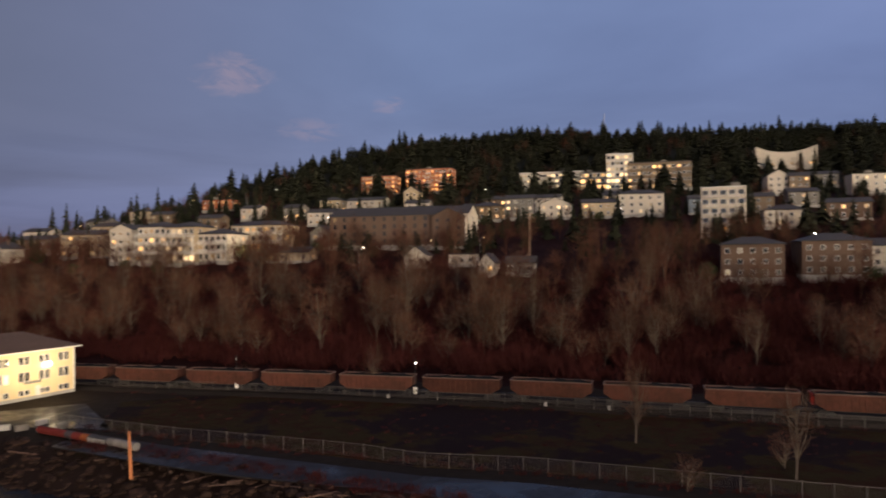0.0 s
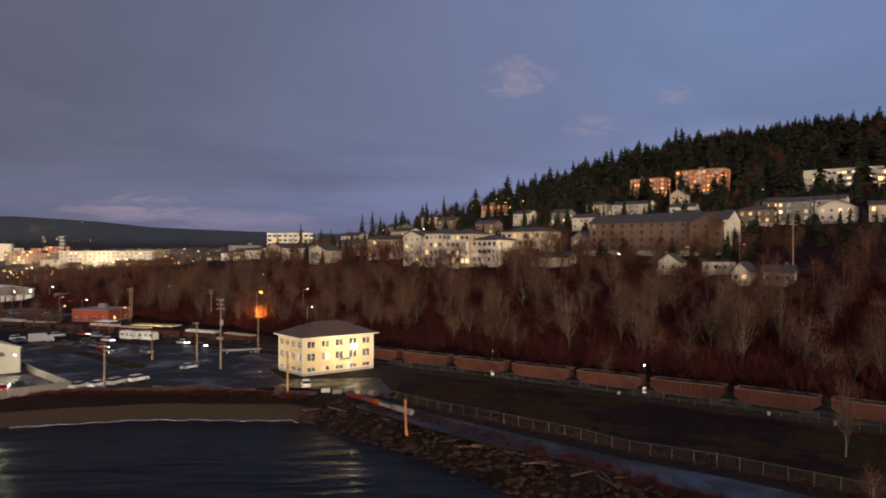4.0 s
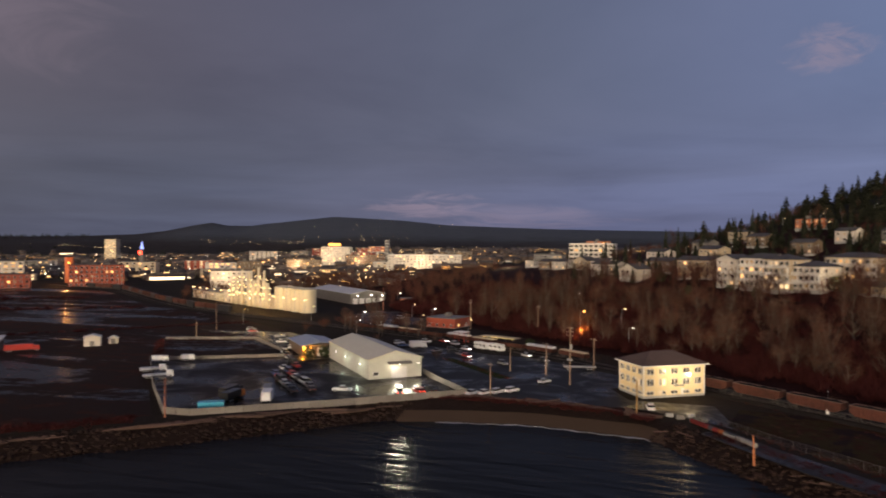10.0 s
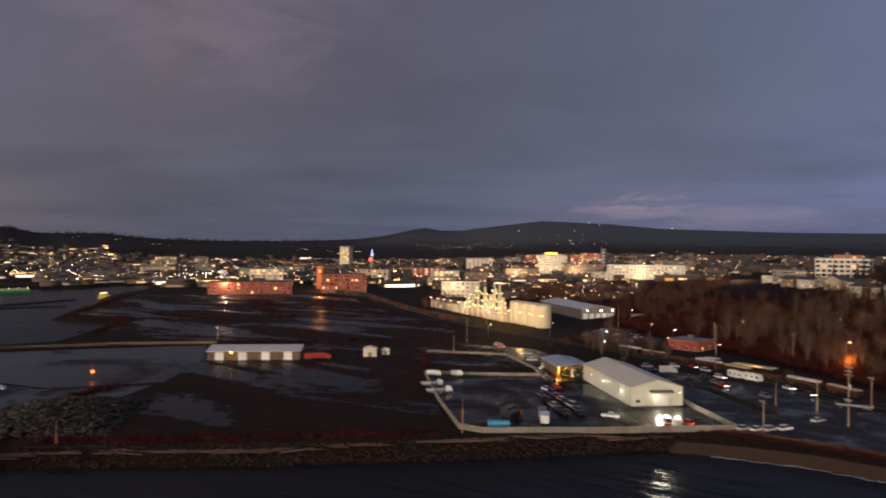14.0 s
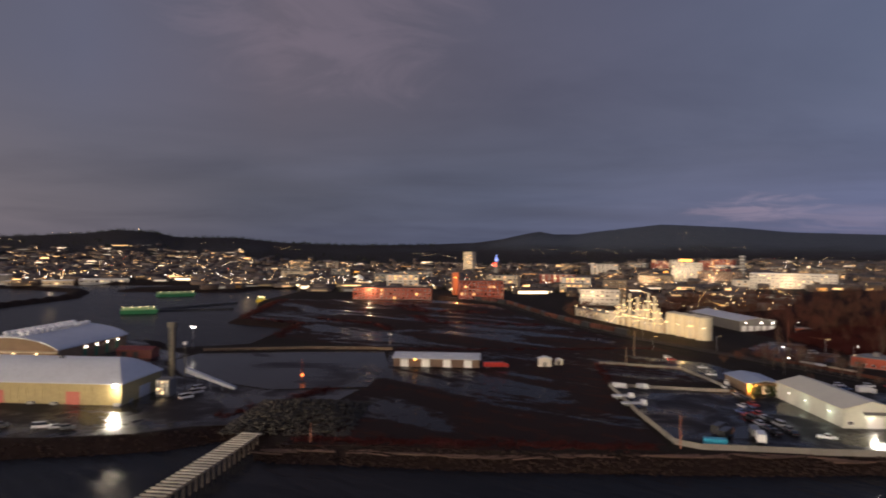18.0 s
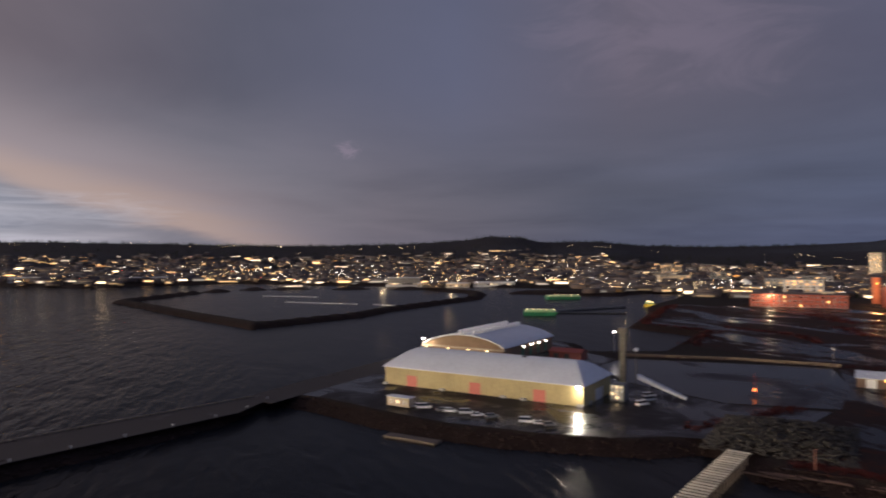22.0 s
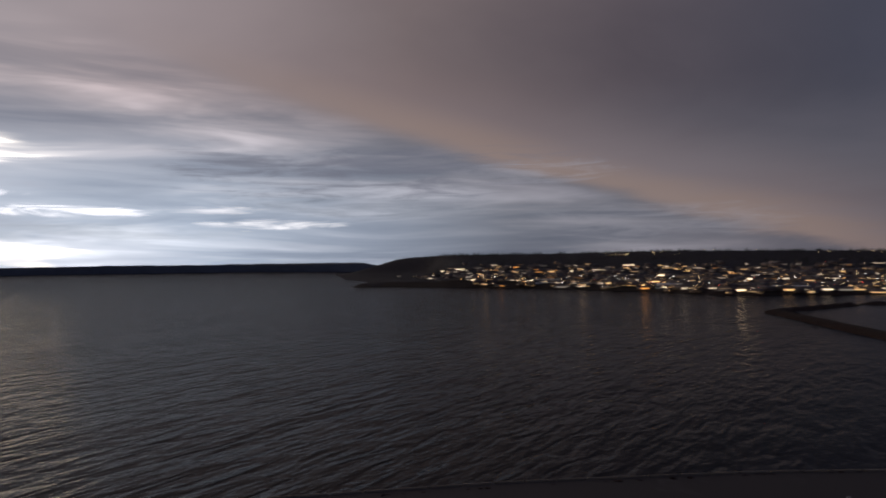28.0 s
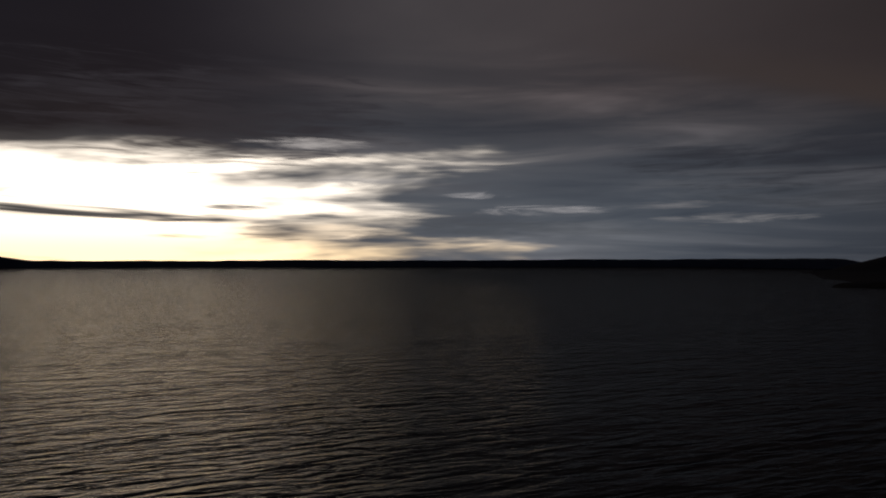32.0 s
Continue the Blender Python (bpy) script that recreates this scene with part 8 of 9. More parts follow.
r = random.Random(31)
free = list(kinds)
spots = []
for i in range(265):
    u = r.uniform(-330, 125)
    v = r.triangular(166, 232, 178)
    if not before_house(u, v):
        spots.append((u, v))
for u, v in spots:
    x, y = uv_xy(u, v)
    src = r.choice(kinds)
    s = r.uniform(0.75, 1.2)
    m = pose(x, y, ground_z(x, y) - 0.2, r.uniform(-4, 4), r.uniform(-4, 4), r.uniform(0, 360))
    if src in free:
        free.remove(src)
        src.scale = (s, s, s)
        src.matrix_basis = m @ Matrix.Diagonal((s, s, s, 1))
    else:
        c = copy_thing(src, m)
        c.scale = (s, s, s * r.uniform(0.9, 1.1))
for x, y, s in ((66, 104.5, 0.75), (71.2, 83.8, 0.7), (73.8, 87.2, 0.55), (57.3, 86.9, 0.5), (45.8, 151.5, 0.65), (26.3, 171.8, 0.6), (90, 70, 0.6), (-95, 215, 0.5), (-135, 250, 0.5), (-160, 300, 0.8), (-175, 330, 0.8), (-150, 285, 0.8), (-190, 372, 0.8), (-49, 287, 0.95), (-56, 286, 0.9), (-46, 284, 0.85), (-59, 283, 0.8), (-120, 262, 0.7), (-140, 268, 0.7), (-150, 262, 0.7), (-158, 272, 0.75), (-145, 276, 0.75), (-128, 268, 0.7), (-122, 274, 0.7), (-134, 282, 0.75), (-112, 262, 0.6), (-166, 282, 0.75)):
    c = copy_thing(kinds[2 if s > 0.6 else 3], pose(x, y, ground_z(x, y), 0, 0, x * 7))
    c.scale = (s, s, s)
    tagged(c, "small leafless birch standing alone in the lot", "tree", "single bare trees")


def arrays(b):
    quads = [f for f in b.f if len(f) == 3]
    for f in b.f:
        if len(f) == 4:
            quads += [(f[0], f[1], f[2]), (f[0], f[2], f[3])]
    return np.array(b.v, float), np.array(quads, int)


thick = []
for sd, (h, sp, up, nl, nt, rc) in enumerate(((14, 4.4, 0.2, 16, 20, 1.8), (11, 4.8, 0.12, 16, 22, 1.8), (16, 3.6, 0.2, 16, 20, 1.8))):
    a_, b_ = tree_data(50 + sd, h, sp, up, nl, nt, rc)
    a_.add(b_.v, b_.f)
    thick.append(arrays(a_))
bush_b = Bits()
r = random.Random(77)
for i in range(64):
    a0 = Vector((r.uniform(-1.2, 1.2), r.uniform(-1.2, 1.2), r.uniform(0, 0.6)))
    e0 = a0 + Vector((r.uniform(-1.2, 1.2), r.uniform(-1.2, 1.2), r.uniform(0.6, 2.4)))
    p0 = (e0 - a0).cross(Vector((r.uniform(-1, 1), r.uniform(-1, 1), 0))).normalized() * 0.06
    o = len(bush_b.v)
    bush_b.v.extend([tuple(a0 + p0), tuple(a0 - p0), tuple(e0)])
    bush_b.f.append((o, o + 1, o + 2))
bush = arrays(bush_b)
rows, low = [], []
for i in range(1360):
    if i >= 1050:
        u, v = r.uniform(-430, 420), r.uniform(420, 1000)
    elif i < 330:
        u, v = r.uniform(-700, -240), r.triangular(166, 250, 195)
    elif i < 610:
        u, v = r.uniform(-300, 160), r.triangular(185, 268, 238)
    else:
        u, v = r.uniform(-420, 140), r.uniform(243, 470)
    x, y = uv_xy(u, v)
    if before_house(u, v):
        continue
    s = r.uniform(0.7, 1.15) * (1.0 if i >= 1050 else 0.6 if i >= 610 else 0.85 if u < -240 else 1)
    rows.append((*thick[i % 3], spin(x, y, ground_z(x, y) - 0.3, r.uniform(0, 6.28), s, s, s * r.uniform(0.9, 1.15))))
for i in range(330):
    hd, dist = radians(r.uniform(10, 34)), r.uniform(540, 790)
    x, y = -60 - sin(hd) * dist, -60 + cos(hd) * dist
    if hypot(x + 256, y - 464) < 62 or hypot(x + 430, y - 575) < 50 or hypot(x + 105, y - 590) < 60:
        continue
    s = r.uniform(0.6, 0.95)
    rows.append((*thick[i % 3], spin(x, y, ground_z(x, y) - 0.3, r.uniform(0, 6.28), s * 1.25, s * 1.25, s * 0.9)))
for i in range(46):
    x, y = r.gauss(-168, 16), r.gauss(306, 16)
    s = r.uniform(0.4, 0.62)
    rows.append((*thick[1], spin(x, y, 3.4, r.uniform(0, 6.28), s * 1.2, s * 1.2, s)))
joined("tree_belt", rows, TWIGS, "belt of bare winter trees along the bluff and streets", "trees")
rows = []
for i in range(3400):
    u, v = r.uniform(-420, 160), r.triangular(163, 245, 170)
    x, y = uv_xy(u, v)
    s = r.uniform(0.8, 2.2)
    rows.append((*bush, spin(x, y, ground_z(x, y) - 0.1, r.uniform(0, 6.28), s, s, s)))
for i in range(420):
    x, y, a = along([(60, 52), (34, 88), (20, 107), (12, 117.5), (5, 127), (-6, 138)], r.uniform(0, 110))
    s = r.uniform(0.25, 0.6)
    o = r.uniform(2.5, 6.5)
    rows.append((*bush, spin(x + sin(a) * o, y - cos(a) * o, 3.0, r.uniform(0, 6.28), s, s, s)))
joined("undergrowth", rows, BRAMBLE, "tangled brown brambles and undergrowth on the slope", "shrubs")


def conifer_arrays(seed, h, tiers, per):
    """A ragged conifer: drooping boughs at uneven heights round a thin stem."""
    r = random.Random(seed)
    v, f = [], []

    def tri(*p):
        o = len(v)
        v.extend(p)
        f.append((o, o + 1, o + 2))

    for i in range(3):
        a, c = 2 * pi * i / 3, 2 * pi * (i + 1) / 3
        tri((0.25 * cos(a), 0.25 * sin(a), -1), (0.25 * cos(c), 0.25 * sin(c), -1), (0, 0, h))
    n = tiers * per
    lean = r.uniform(0.8, 1.15)
    for k in range(n):
        s = (k + r.uniform(-1.5, 1.5)) / n
        s = min(max(s, 0.0), 0.97)
        z = h * (0.06 + 0.92 * s)
        a = 2.4 * k + r.uniform(-0.5, 0.5)
        ln = (h * 0.17 * lean * (1 - s) ** 0.8 + 0.3) * r.uniform(0.65, 1.3)
        w = ln * r.uniform(0.4, 0.6)
        tip = (ln * cos(a), ln * sin(a), z - ln * r.uniform(0.2, 0.8))
        lx, ly = -sin(a) * w, cos(a) * w
        mx, my, mz = tip[0] * 0.5, tip[1] * 0.5, z - ln * 0.15
        top = (0, 0, z + ln * r.uniform(0.35, 0.7))
        tri(top, (mx + lx, my + ly, mz - 0.4), tip)
        tri(top, tip, (mx - lx, my - ly, mz - 0.4))
        tri((mx + lx, my + ly, mz - 0.4), (0, 0, z - ln * 0.5), (mx - lx, my - ly, mz - 0.4))
    return np.array(v, float), np.array(f, int)


firs = [conifer_arrays(s, h, 9, 6) for s, h in ((1, 21), (2, 18), (3, 25))]
rows = []
i = 0
while len(rows) < 2700:
    u, v = r.uniform(-430, 420), r.uniform(395, 1010)
    if v < 520 and r.random() < 0.45 or (u < -260 and v < 430):
        continue
    x, y = uv_xy(u, v)
    s = r.triangular(0.45, 1.25, 0.7)
    w_ = s * r.uniform(1.5, 2.2)
    rows.append((*firs[r.randrange(3)], spin(x, y, ground_z(x, y) - 0.5, r.uniform(0, 6.28), w_, w_, s * r.uniform(0.66, 1.0))))
for i in range(760):
    u, v = r.uniform(-330, 170), r.uniform(240, 430)
    x, y = uv_xy(u, v)
    s = r.uniform(0.25, 0.6)
    rows.append((*firs[r.randrange(3)], spin(x, y, ground_z(x, y) - 0.5, r.uniform(0, 6.28), s * 1.6, s * 1.6, s)))
joined("fir_forest", rows, NEEDLE, "dense dark fir forest covering the hill", "forest")
fir_me = []
for v_, f_ in firs:
    me = bpy.data.meshes.new("crown")
    me.from_pydata(v_.tolist(), [], f_.tolist())
    me.materials.append(NEEDLE)
    fir_me.append(me)
trunk_me = Bits().cyl(0, 0, -1, 4, 0.35, 0.3, 8).mesh("trunk", BARK)
for k, (x, y, s) in enumerate(((120, 262, 0.62), (84, 300, 0.5), (92, 292, 0.45), (20, 420, 1.0), (2, 432, 0.9), (-12, 428, 0.8), (206, 215, 0.5), (215, 232, 0.6), (232, 222, 0.7), (207, 190, 0.45), (140, 400, 0.8), (125, 410, 0.7), (240, 330, 0.7), (222, 345, 0.7), (300, 290, 0.8), (310, 275, 0.8), (280, 290, 0.7), (340, 250, 0.9), (350, 235, 0.9),
                            (330, 210, 0.8), (215, 255, 0.45), (160, 330, 0.5), (60, 440, 0.8), (82, 430, 0.7), (-5, 340, 0.35), (-45, 450, 0.8), (-60, 470, 0.8), (-80, 500, 0.8), (250, 270, 0.6), (180, 350, 0.6), (-20, 470, 0.9), (170, 400, 0.7), (260, 300, 0.7), (385, 300, 0.9), (400, 320, 0.9), (405, 372, 0.9), (370, 340, 0.8), (130, 440, 0.8), (215, 400, 0.8), (150, 420, 0.9), (-62, 560, 0.8), (-70, 548, 0.6), (-50, 575, 0.7), (20, 478, 0.9), (34, 470, 0.8), (-100, 560, 0.6), (-8, 460, 0.8))):
    z = ground_z(x, y)
    t = thing("fir_tree", pose(x, y, z - 0.2, 0, 0, k * 47) @ Matrix.Diagonal((s, s, s, 1)), "dark green fir tree standing among the houses", "tree", "fir trees")
    part("trunk", trunk_me, None, t)
    part("crown", fir_me[k % 3], None, t)


def leafy_arrays(seed):
    r = random.Random(seed)
    v, f = [], []
    for i in range(420):
        d = Vector((r.gauss(0, 1), r.gauss(0, 1), r.gauss(0, 1))).normalized()
        c = Vector((d.x * 3.2, d.y * 3.2, 3.6 + d.z * 2.9)) * r.uniform(0.72, 1.06)
        s = r.uniform(0.25, 0.6)
        a = Vector((r.uniform(-1, 1), r.uniform(-1, 1), r.uniform(-1, 1))).normalized() * s
        b2 = a.cross(d).normalized() * s
        o = len(v)
        v.extend([tuple(c + a), tuple(c + b2), tuple(c - a), tuple(c - b2 * 0.7)])
        f.extend([(o, o + 1, o + 2), (o, o + 2, o + 3)])
    return v, f


lv, lf = leafy_arrays(3)
leaf_me = bpy.data.meshes.new("crown")
leaf_me.from_pydata(lv, [], lf)
leaf_me.materials.append(SHRUB)
for k, (x, y, s) in enumerate(((48, 290, 1.0), (42, 292, 0.8), (-7, 318, 0.7), (-141.5, 204, 0.75), (-137, 208, 0.7), (-132, 214, 0.7), (145, 290, 0.8), (75, 285, 0.8), (-70, 262, 0.6), (20, 296, 0.7), (55, 284, 0.6), (88, 262, 0.7), (70, 276, 0.75), (10, 310, 0.6), (-20, 350, 0.9), (30, 340, 0.9), (60, 345, 0.9), (90, 325, 0.8), (125, 300, 0.8), (152, 292, 0.7), (170, 280, 0.7), (-40, 385, 0.9), (10, 378, 0.9), (190, 262, 0.7), (178, 140, 0.7), (150, 168, 0.8))):
    t = thing("evergreen_tree", pose(x, y, ground_z(x, y) - 0.2, 0, 0, k * 61) @ Matrix.Diagonal((s, s, s, 1)), "round dark evergreen tree beside a building", "tree", "round evergreen trees")
    part("trunk", trunk_me, None, t)
    part("crown", leaf_me, None, t)
# ------------------------------------------------------------------ town on the flat and far shores
B("office_tower", -1105, 1098, 22, 22, 15, CREAMW, "tall cream hotel tower in the town", "building", yaw=20, fh=3.4, roof="flat", roof_mat=ROOFG, nx=6, ny=5, lit=0.12, z=5, ww=1.8, wh=1.8, faces="lr")
t = thing("brick_chimney", pose(-640, 560, 3.5), "tall floodlit orange brick mill tank tower", "tower")
b = Bits()
b.cyl(0, 0, 0, 27, 4.4, 4.4, 20)
b.cyl(0, 0, 27, 28, 4.7, 4.7, 20)
part("shell", b, ORANGEW, t)
b = Bits()
b.ball(5.5, -5.5, 22, 0.8)
part("lamp_head", b, LAMP_AMBER, t, smooth=True)
B("mill_building", -637, 452, 88, 30, 3, REDBRICK, "long red brick mill building", "building", yaw=47, fh=4.2, roof="flat", roof_mat=ROOFB, nx=18, lit=0.12, z=3.5, base=0.4, ww=2.0, wh=2.2)
B("mill_building", -572, 530, 50, 30, 5, REDBRICK, "tall red brick mill building", "building", yaw=47, fh=4.2, roof="flat", roof_mat=ROOFB, nx=11, lit=0.12, z=3.5, base=0.4, ww=2.0, wh=2.2)
B("newspaper_building", -512, 936, 44, 24, 7, WHITEW, "white office block with a glowing orange roof sign", "building", yaw=22, fh=3.7, roof="flat", roof_mat=WHITEP, nx=10, lit=0.3, glow="pale", z=18, ww=1.8)
b = Bits()
b.box(-9, 9, -0.3, 0.3, 0, 3.0)
sg = part("roof_sign", b, glow_mat("orange_sign_glow", (1.0, 0.42, 0.08), 5.0))
sg.matrix_basis = pose(-512, 930, 46.5, 0, 0, 22)
tagged(sg, "glowing orange sign with unreadable letters on a roof", "sign")
b = Bits()
b.box(-10, 10, 0.3, 0.6, -2.2, 3.4)
part("backboard", b, GREYW, sg)
t = thing("lattice_tower", pose(-452, 994, ground_z(-452, 994)), "pale square communications tower in the town", "tower")
b = Bits()
b.box(-3, 3, -3, 3, 0, 40)
part("shaft", b, GREYW, t)
b = Bits()
for k in range(6):
    b.box(-3.2, 3.2, -3.2, 3.2, 14 + 5 * k, 14.6 + 5 * k)
part("ledge", b, WHITEP, t)
B("apartment_row", -330, 838, 96, 22, 6, WHITEW, "long white apartment row above the bare trees", "building", yaw=14, fh=3.4, roof="flat", roof_mat=WHITEP, nx=20, lit=0.2, glow="pale", z=14, ww=1.8)
B("apartment_row", -460, 930, 60, 20, 6, BRICK, "brown brick apartment block with lit windows", "building", yaw=22, fh=3.4, roof="flat", nx=13, lit=0.3, z=12, ww=1.8)
B("apartment_row", -528, 868, 50, 20, 5, TANW, "tan apartment block with red end bay", "building", yaw=28, fh=3.5, roof="flat", nx=11, lit=0.35, z=8, ww=1.8)
B("apartment_row", -436, 566, 40, 22, 4, WHITEW, "pale stepped plant offices", "building", yaw=35, fh=4, roof="flat", nx=8, lit=0.35, glow="pale", z=4, base=0.6, ww=2.0)
B("apartment_row", -432, 590, 24, 18, 7, TANW, "tan mill block behind the plant", "building", yaw=35, fh=3.6, roof="flat", nx=5, lit=0.3, z=4, base=0.6)
B("apartment_row", -82, 585, 38, 16, 4, WHITEW, "modern white apartment block on the rise", "building", yaw=-5, fh=3.6, roof="flat", roof_mat=WHITEP, nx=9, lit=0.12, ww=3.0, wh=2.0)
B("apartment_row", -122, 600, 26, 14, 3, GREYW, "modern grey apartment block on the rise", "building", yaw=-5, fh=3.4, roof="flat", nx=6, lit=0.2, ww=2.5)
B("apartment_row", -86, 665, 22, 12, 5, ORANGEW, "orange-brown apartment block on the rise", "building", yaw=-5, fh=3.4, roof="flat", nx=6, lit=0.5, glow="amber", ww=2.0)
t = thing("christmas_tower", pose(-960, 1020, 8), "slim tower outlined in blue and red lights", "tower")
b = Bits()
b.cyl(0, 0, 0, 30, 4.5, 3.0, 8)
part("shaft", b, GREYW, t)
b = Bits()
b.cyl(0, 0, 30, 44, 3.4, 0.4, 8)
part("spire", b, LAMP_BLUE, t, "spire strung with blue lights")
b = Bits()
b.box(-3.5, 3.5, -4.8, -4.4, 20, 26)
part("sign", b, LAMP_RED, t)
t = thing("dome_tent", pose(-900, 612, 4), "floodlit white dome behind the mill", "building")
b = Bits()
b.ball(0, 0, 0, 11, 0, 1.5)
part("dome", b, WHITEP, t, smooth=True)

r = random.Random(99)
# mid-size town blocks, each with its own windows
for i in range(38):
    hd, dist = radians(r.uniform(14, 62)), r.uniform(850, 1750)
    x, y = -60 - sin(hd) * dist, -60 + cos(hd) * dist
    if -470 > x and y < 560:
        continue
    w = r.uniform(22, 55)
    wl = r.choice((CREAMW, WHITEW, TANW, BRICK, REDBRICK, GREYW))
    words = {id(WHITEW): "white", id(CREAMW): "cream", id(TANW): "tan", id(GREYW): "grey", id(BRICK): "brown brick", id(REDBRICK): "red brick"}[id(wl)]
    B("town_block", x, y, w, r.uniform(16, 26), r.randint(2, 6), wl, f"{words} town block with some lit windows", "building", yaw=math.degrees(hd) + r.uniform(-20, 20), fh=3.6, roof="flat", roof_mat=ROOFG, nx=min(6, int(w / 7)), ny=1, lit=r.uniform(0.35, 0.7), glow=r.choice(("lit", "lit", "pale")), ww=3.4, wh=1.9, group="town blocks", faces="")


def house_arrays(w, d, h, rise):
    b = gable_wall(w, d, h, rise)
    tri = []
    for f in b.f:
        for k in range(1, len(f) - 1):
            tri.append((f[0], f[k], f[k + 1]))
    return np.array(b.v, float), np.array(tri, int)


def quad_arrays(n, w, d, h, seed):
    """Window panes standing 5 cm off the front and end walls."""
    rr_ = random.Random(seed)
    v, f = [], []
    for i in range(n):
        x = -w / 2 + w * (i + 0.5) / n + rr_.uniform(-0.2, 0.2)
        z = rr_.choice((1.0, 1.0, h - 1.6))
        o = len(v)
        v += [(x - 0.8, -d / 2 - 0.05, z), (x + 0.8, -d / 2 - 0.05, z), (x + 0.8, -d / 2 - 0.05, z + 1.3), (x - 0.8, -d / 2 - 0.05, z + 1.3)]
        f += [(o, o + 1, o + 2), (o, o + 2, o + 3)]
    return np.array(v, float), np.array(f, int)


def roof_arrays(w, d, h, rise):
    b = gable_roof(w, d, h, rise)
    tri = []
    for f in b.f:
        for k in range(1, len(f) - 1):
            tri.append((f[0], f[k], f[k + 1]))
    return np.array(b.v, float), np.array(tri, int)


bulb_v = np.array([(1, 0, 0), (0, 1, 0), (-1, 0, 0), (0, -1, 0), (0, 0, 1), (0, 0, -1)], float)
bulb_f = np.array([(0, 1, 4), (1, 2, 4), (2, 3, 4), (3, 0, 4), (1, 0, 5), (2, 1, 5), (3, 2, 5), (0, 3, 5)], int)
block_v, block_f = arrays(Bits().box(-0.5, 0.5, 0, 1, 0, 1))
front_v = np.array([(-0.5, 0, 0), (0.5, 0, 0), (0.5, 0, 1), (-0.5, 0, 1)], float)
front_f = np.array([(0, 1, 2), (0, 2, 3)], int)
walls, roofs, panes, bulbs, ambers, whites, reds = [], [], [], [], [], [], []
fronts = {"warm": [], "white": [], "amber": []}
stores = []
forms = [(12, 9, 5.5, 2.5), (16, 10, 6, 2.6), (22, 14, 7, 1.2), (34, 18, 6, 0.9), (10, 8, 4, 2.4)]
hv = [house_arrays(*f) for f in forms]
rv = [roof_arrays(*f) for f in forms]
qv = [quad_arrays(max(2, int(f[0] / 4)), f[0], f[1], f[2], k) for k, f in enumerate(forms)]


def town_spot(lo, hi, near, far, mode):
    """A dry place in the town, by heading and distance, off the flats and the bluff."""
    while True:
        hd, dist = radians(r.uniform(lo, hi)), r.triangular(near, far, mode)
        x, y = -60 - sin(hd) * dist, -60 + cos(hd) * dist
        z = ground_z(x, y)
        u, v = 0.737 * x - 0.676 * y, 0.676 * x + 0.737 * y
        if z > 2.2 and not (x > -720 and y < 600 and v < 165) and not (u > -560 and v < 470):
            return x, y, z, hd, dist


for cnt in range(1600):
    x, y, z, hd, dist = town_spot(-2, 64, 780, 2500, 1150) if cnt % 2 else town_spot(62, 127, 1050, 2900, 1450)
    k = r.choice((0, 0, 1, 1, 2, 3, 4)) if dist < 2000 else r.choice((0, 1, 2))
    m = spin(x, y, z - 0.3, hd + r.uniform(-0.6, 0.6), 1.0, 1.0, r.uniform(0.8, 1.5))
    walls.append((*hv[k], m))
    roofs.append((*rv[k], m))
    if r.random() < (0.7 if dist < 1900 else 0.4):
        panes.append((*qv[k], m))
    for _ in range(r.choice((0, 1, 1, 2)) if dist < 1900 else r.choice((0, 0, 1))):
        s = 0.0003 * min(dist, 2600) * r.uniform(0.4, 1.1) + 0.12
        row = (bulb_v, bulb_f, spin(x + r.uniform(-16, 16), y + r.uniform(-16, 16), z + r.uniform(4, 9), 0, s))
        q = r.random()
        (bulbs if q < 0.5 else whites if q < 0.78 else ambers if q < 0.95 else reds).append(row)
# stores, workshops and boatyards; glowing fronts stand in for walls lit by lamps
for cnt in range(2300):
    x, y, z, hd, dist = town_spot(10, 64, 820, 2500, 1100) if cnt % 5 < 2 else town_spot(60, 127.5, 1080, 2900, 1350)
    w, hgt, dp = r.triangular(8, 60, 14), r.uniform(3.2, 7.5), r.uniform(8, 20)
    yaw = hd + r.uniform(-0.5, 0.5)
    stores.append((block_v, block_f, spin(x, y, z - 0.4, yaw, w, dp, hgt)))
    fw, fh_ = w * r.uniform(0.3, 0.9), hgt * r.uniform(0.22, 0.5)
    px, py = x + sin(yaw) * 0.12, y - cos(yaw) * 0.12
    q = r.random()
    fronts["warm" if q < 0.42 else "white" if q < 0.86 else "amber"].append((front_v, front_f, spin(px, py, z + 0.6, yaw, fw, 1.0, fh_)))
# busy harbour corner beside the mill, and the long lit sheds of the far quay
for cx, cy, wide, n in ((-905, 560, 60, 90), (-1000, 640, 80, 70), (-1230, 300, 70, 60), (-1330, 180, 70, 50), (-760, 700, 70, 50)):
    for i in range(n):
        x, y = cx + r.gauss(0, wide), cy + r.gauss(0, wide)
        z = ground_z(x, y)
        if z < 1.8:
            continue
        hd = atan2(-(x + 60), y + 60)
        yaw = hd + r.uniform(-0.4, 0.4)
        if i % 3 == 0:
            w, hgt = r.triangular(10, 44, 16), r.uniform(3.5, 8.0)
            stores.append((block_v, block_f, spin(x, y, z - 0.4, yaw, w, 12, hgt)))
            fronts["white" if i % 2 else "warm"].append((front_v, front_f, spin(x + sin(yaw) * 0.12, y - cos(yaw) * 0.12, z + 0.8, yaw, w * 0.8, 1.0, hgt * 0.45)))
        else:
            (bulbs if i % 3 == 1 else whites).append((bulb_v, bulb_f, spin(x, y, z + r.uniform(4, 11), 0, r.uniform(0.4, 0.75))))
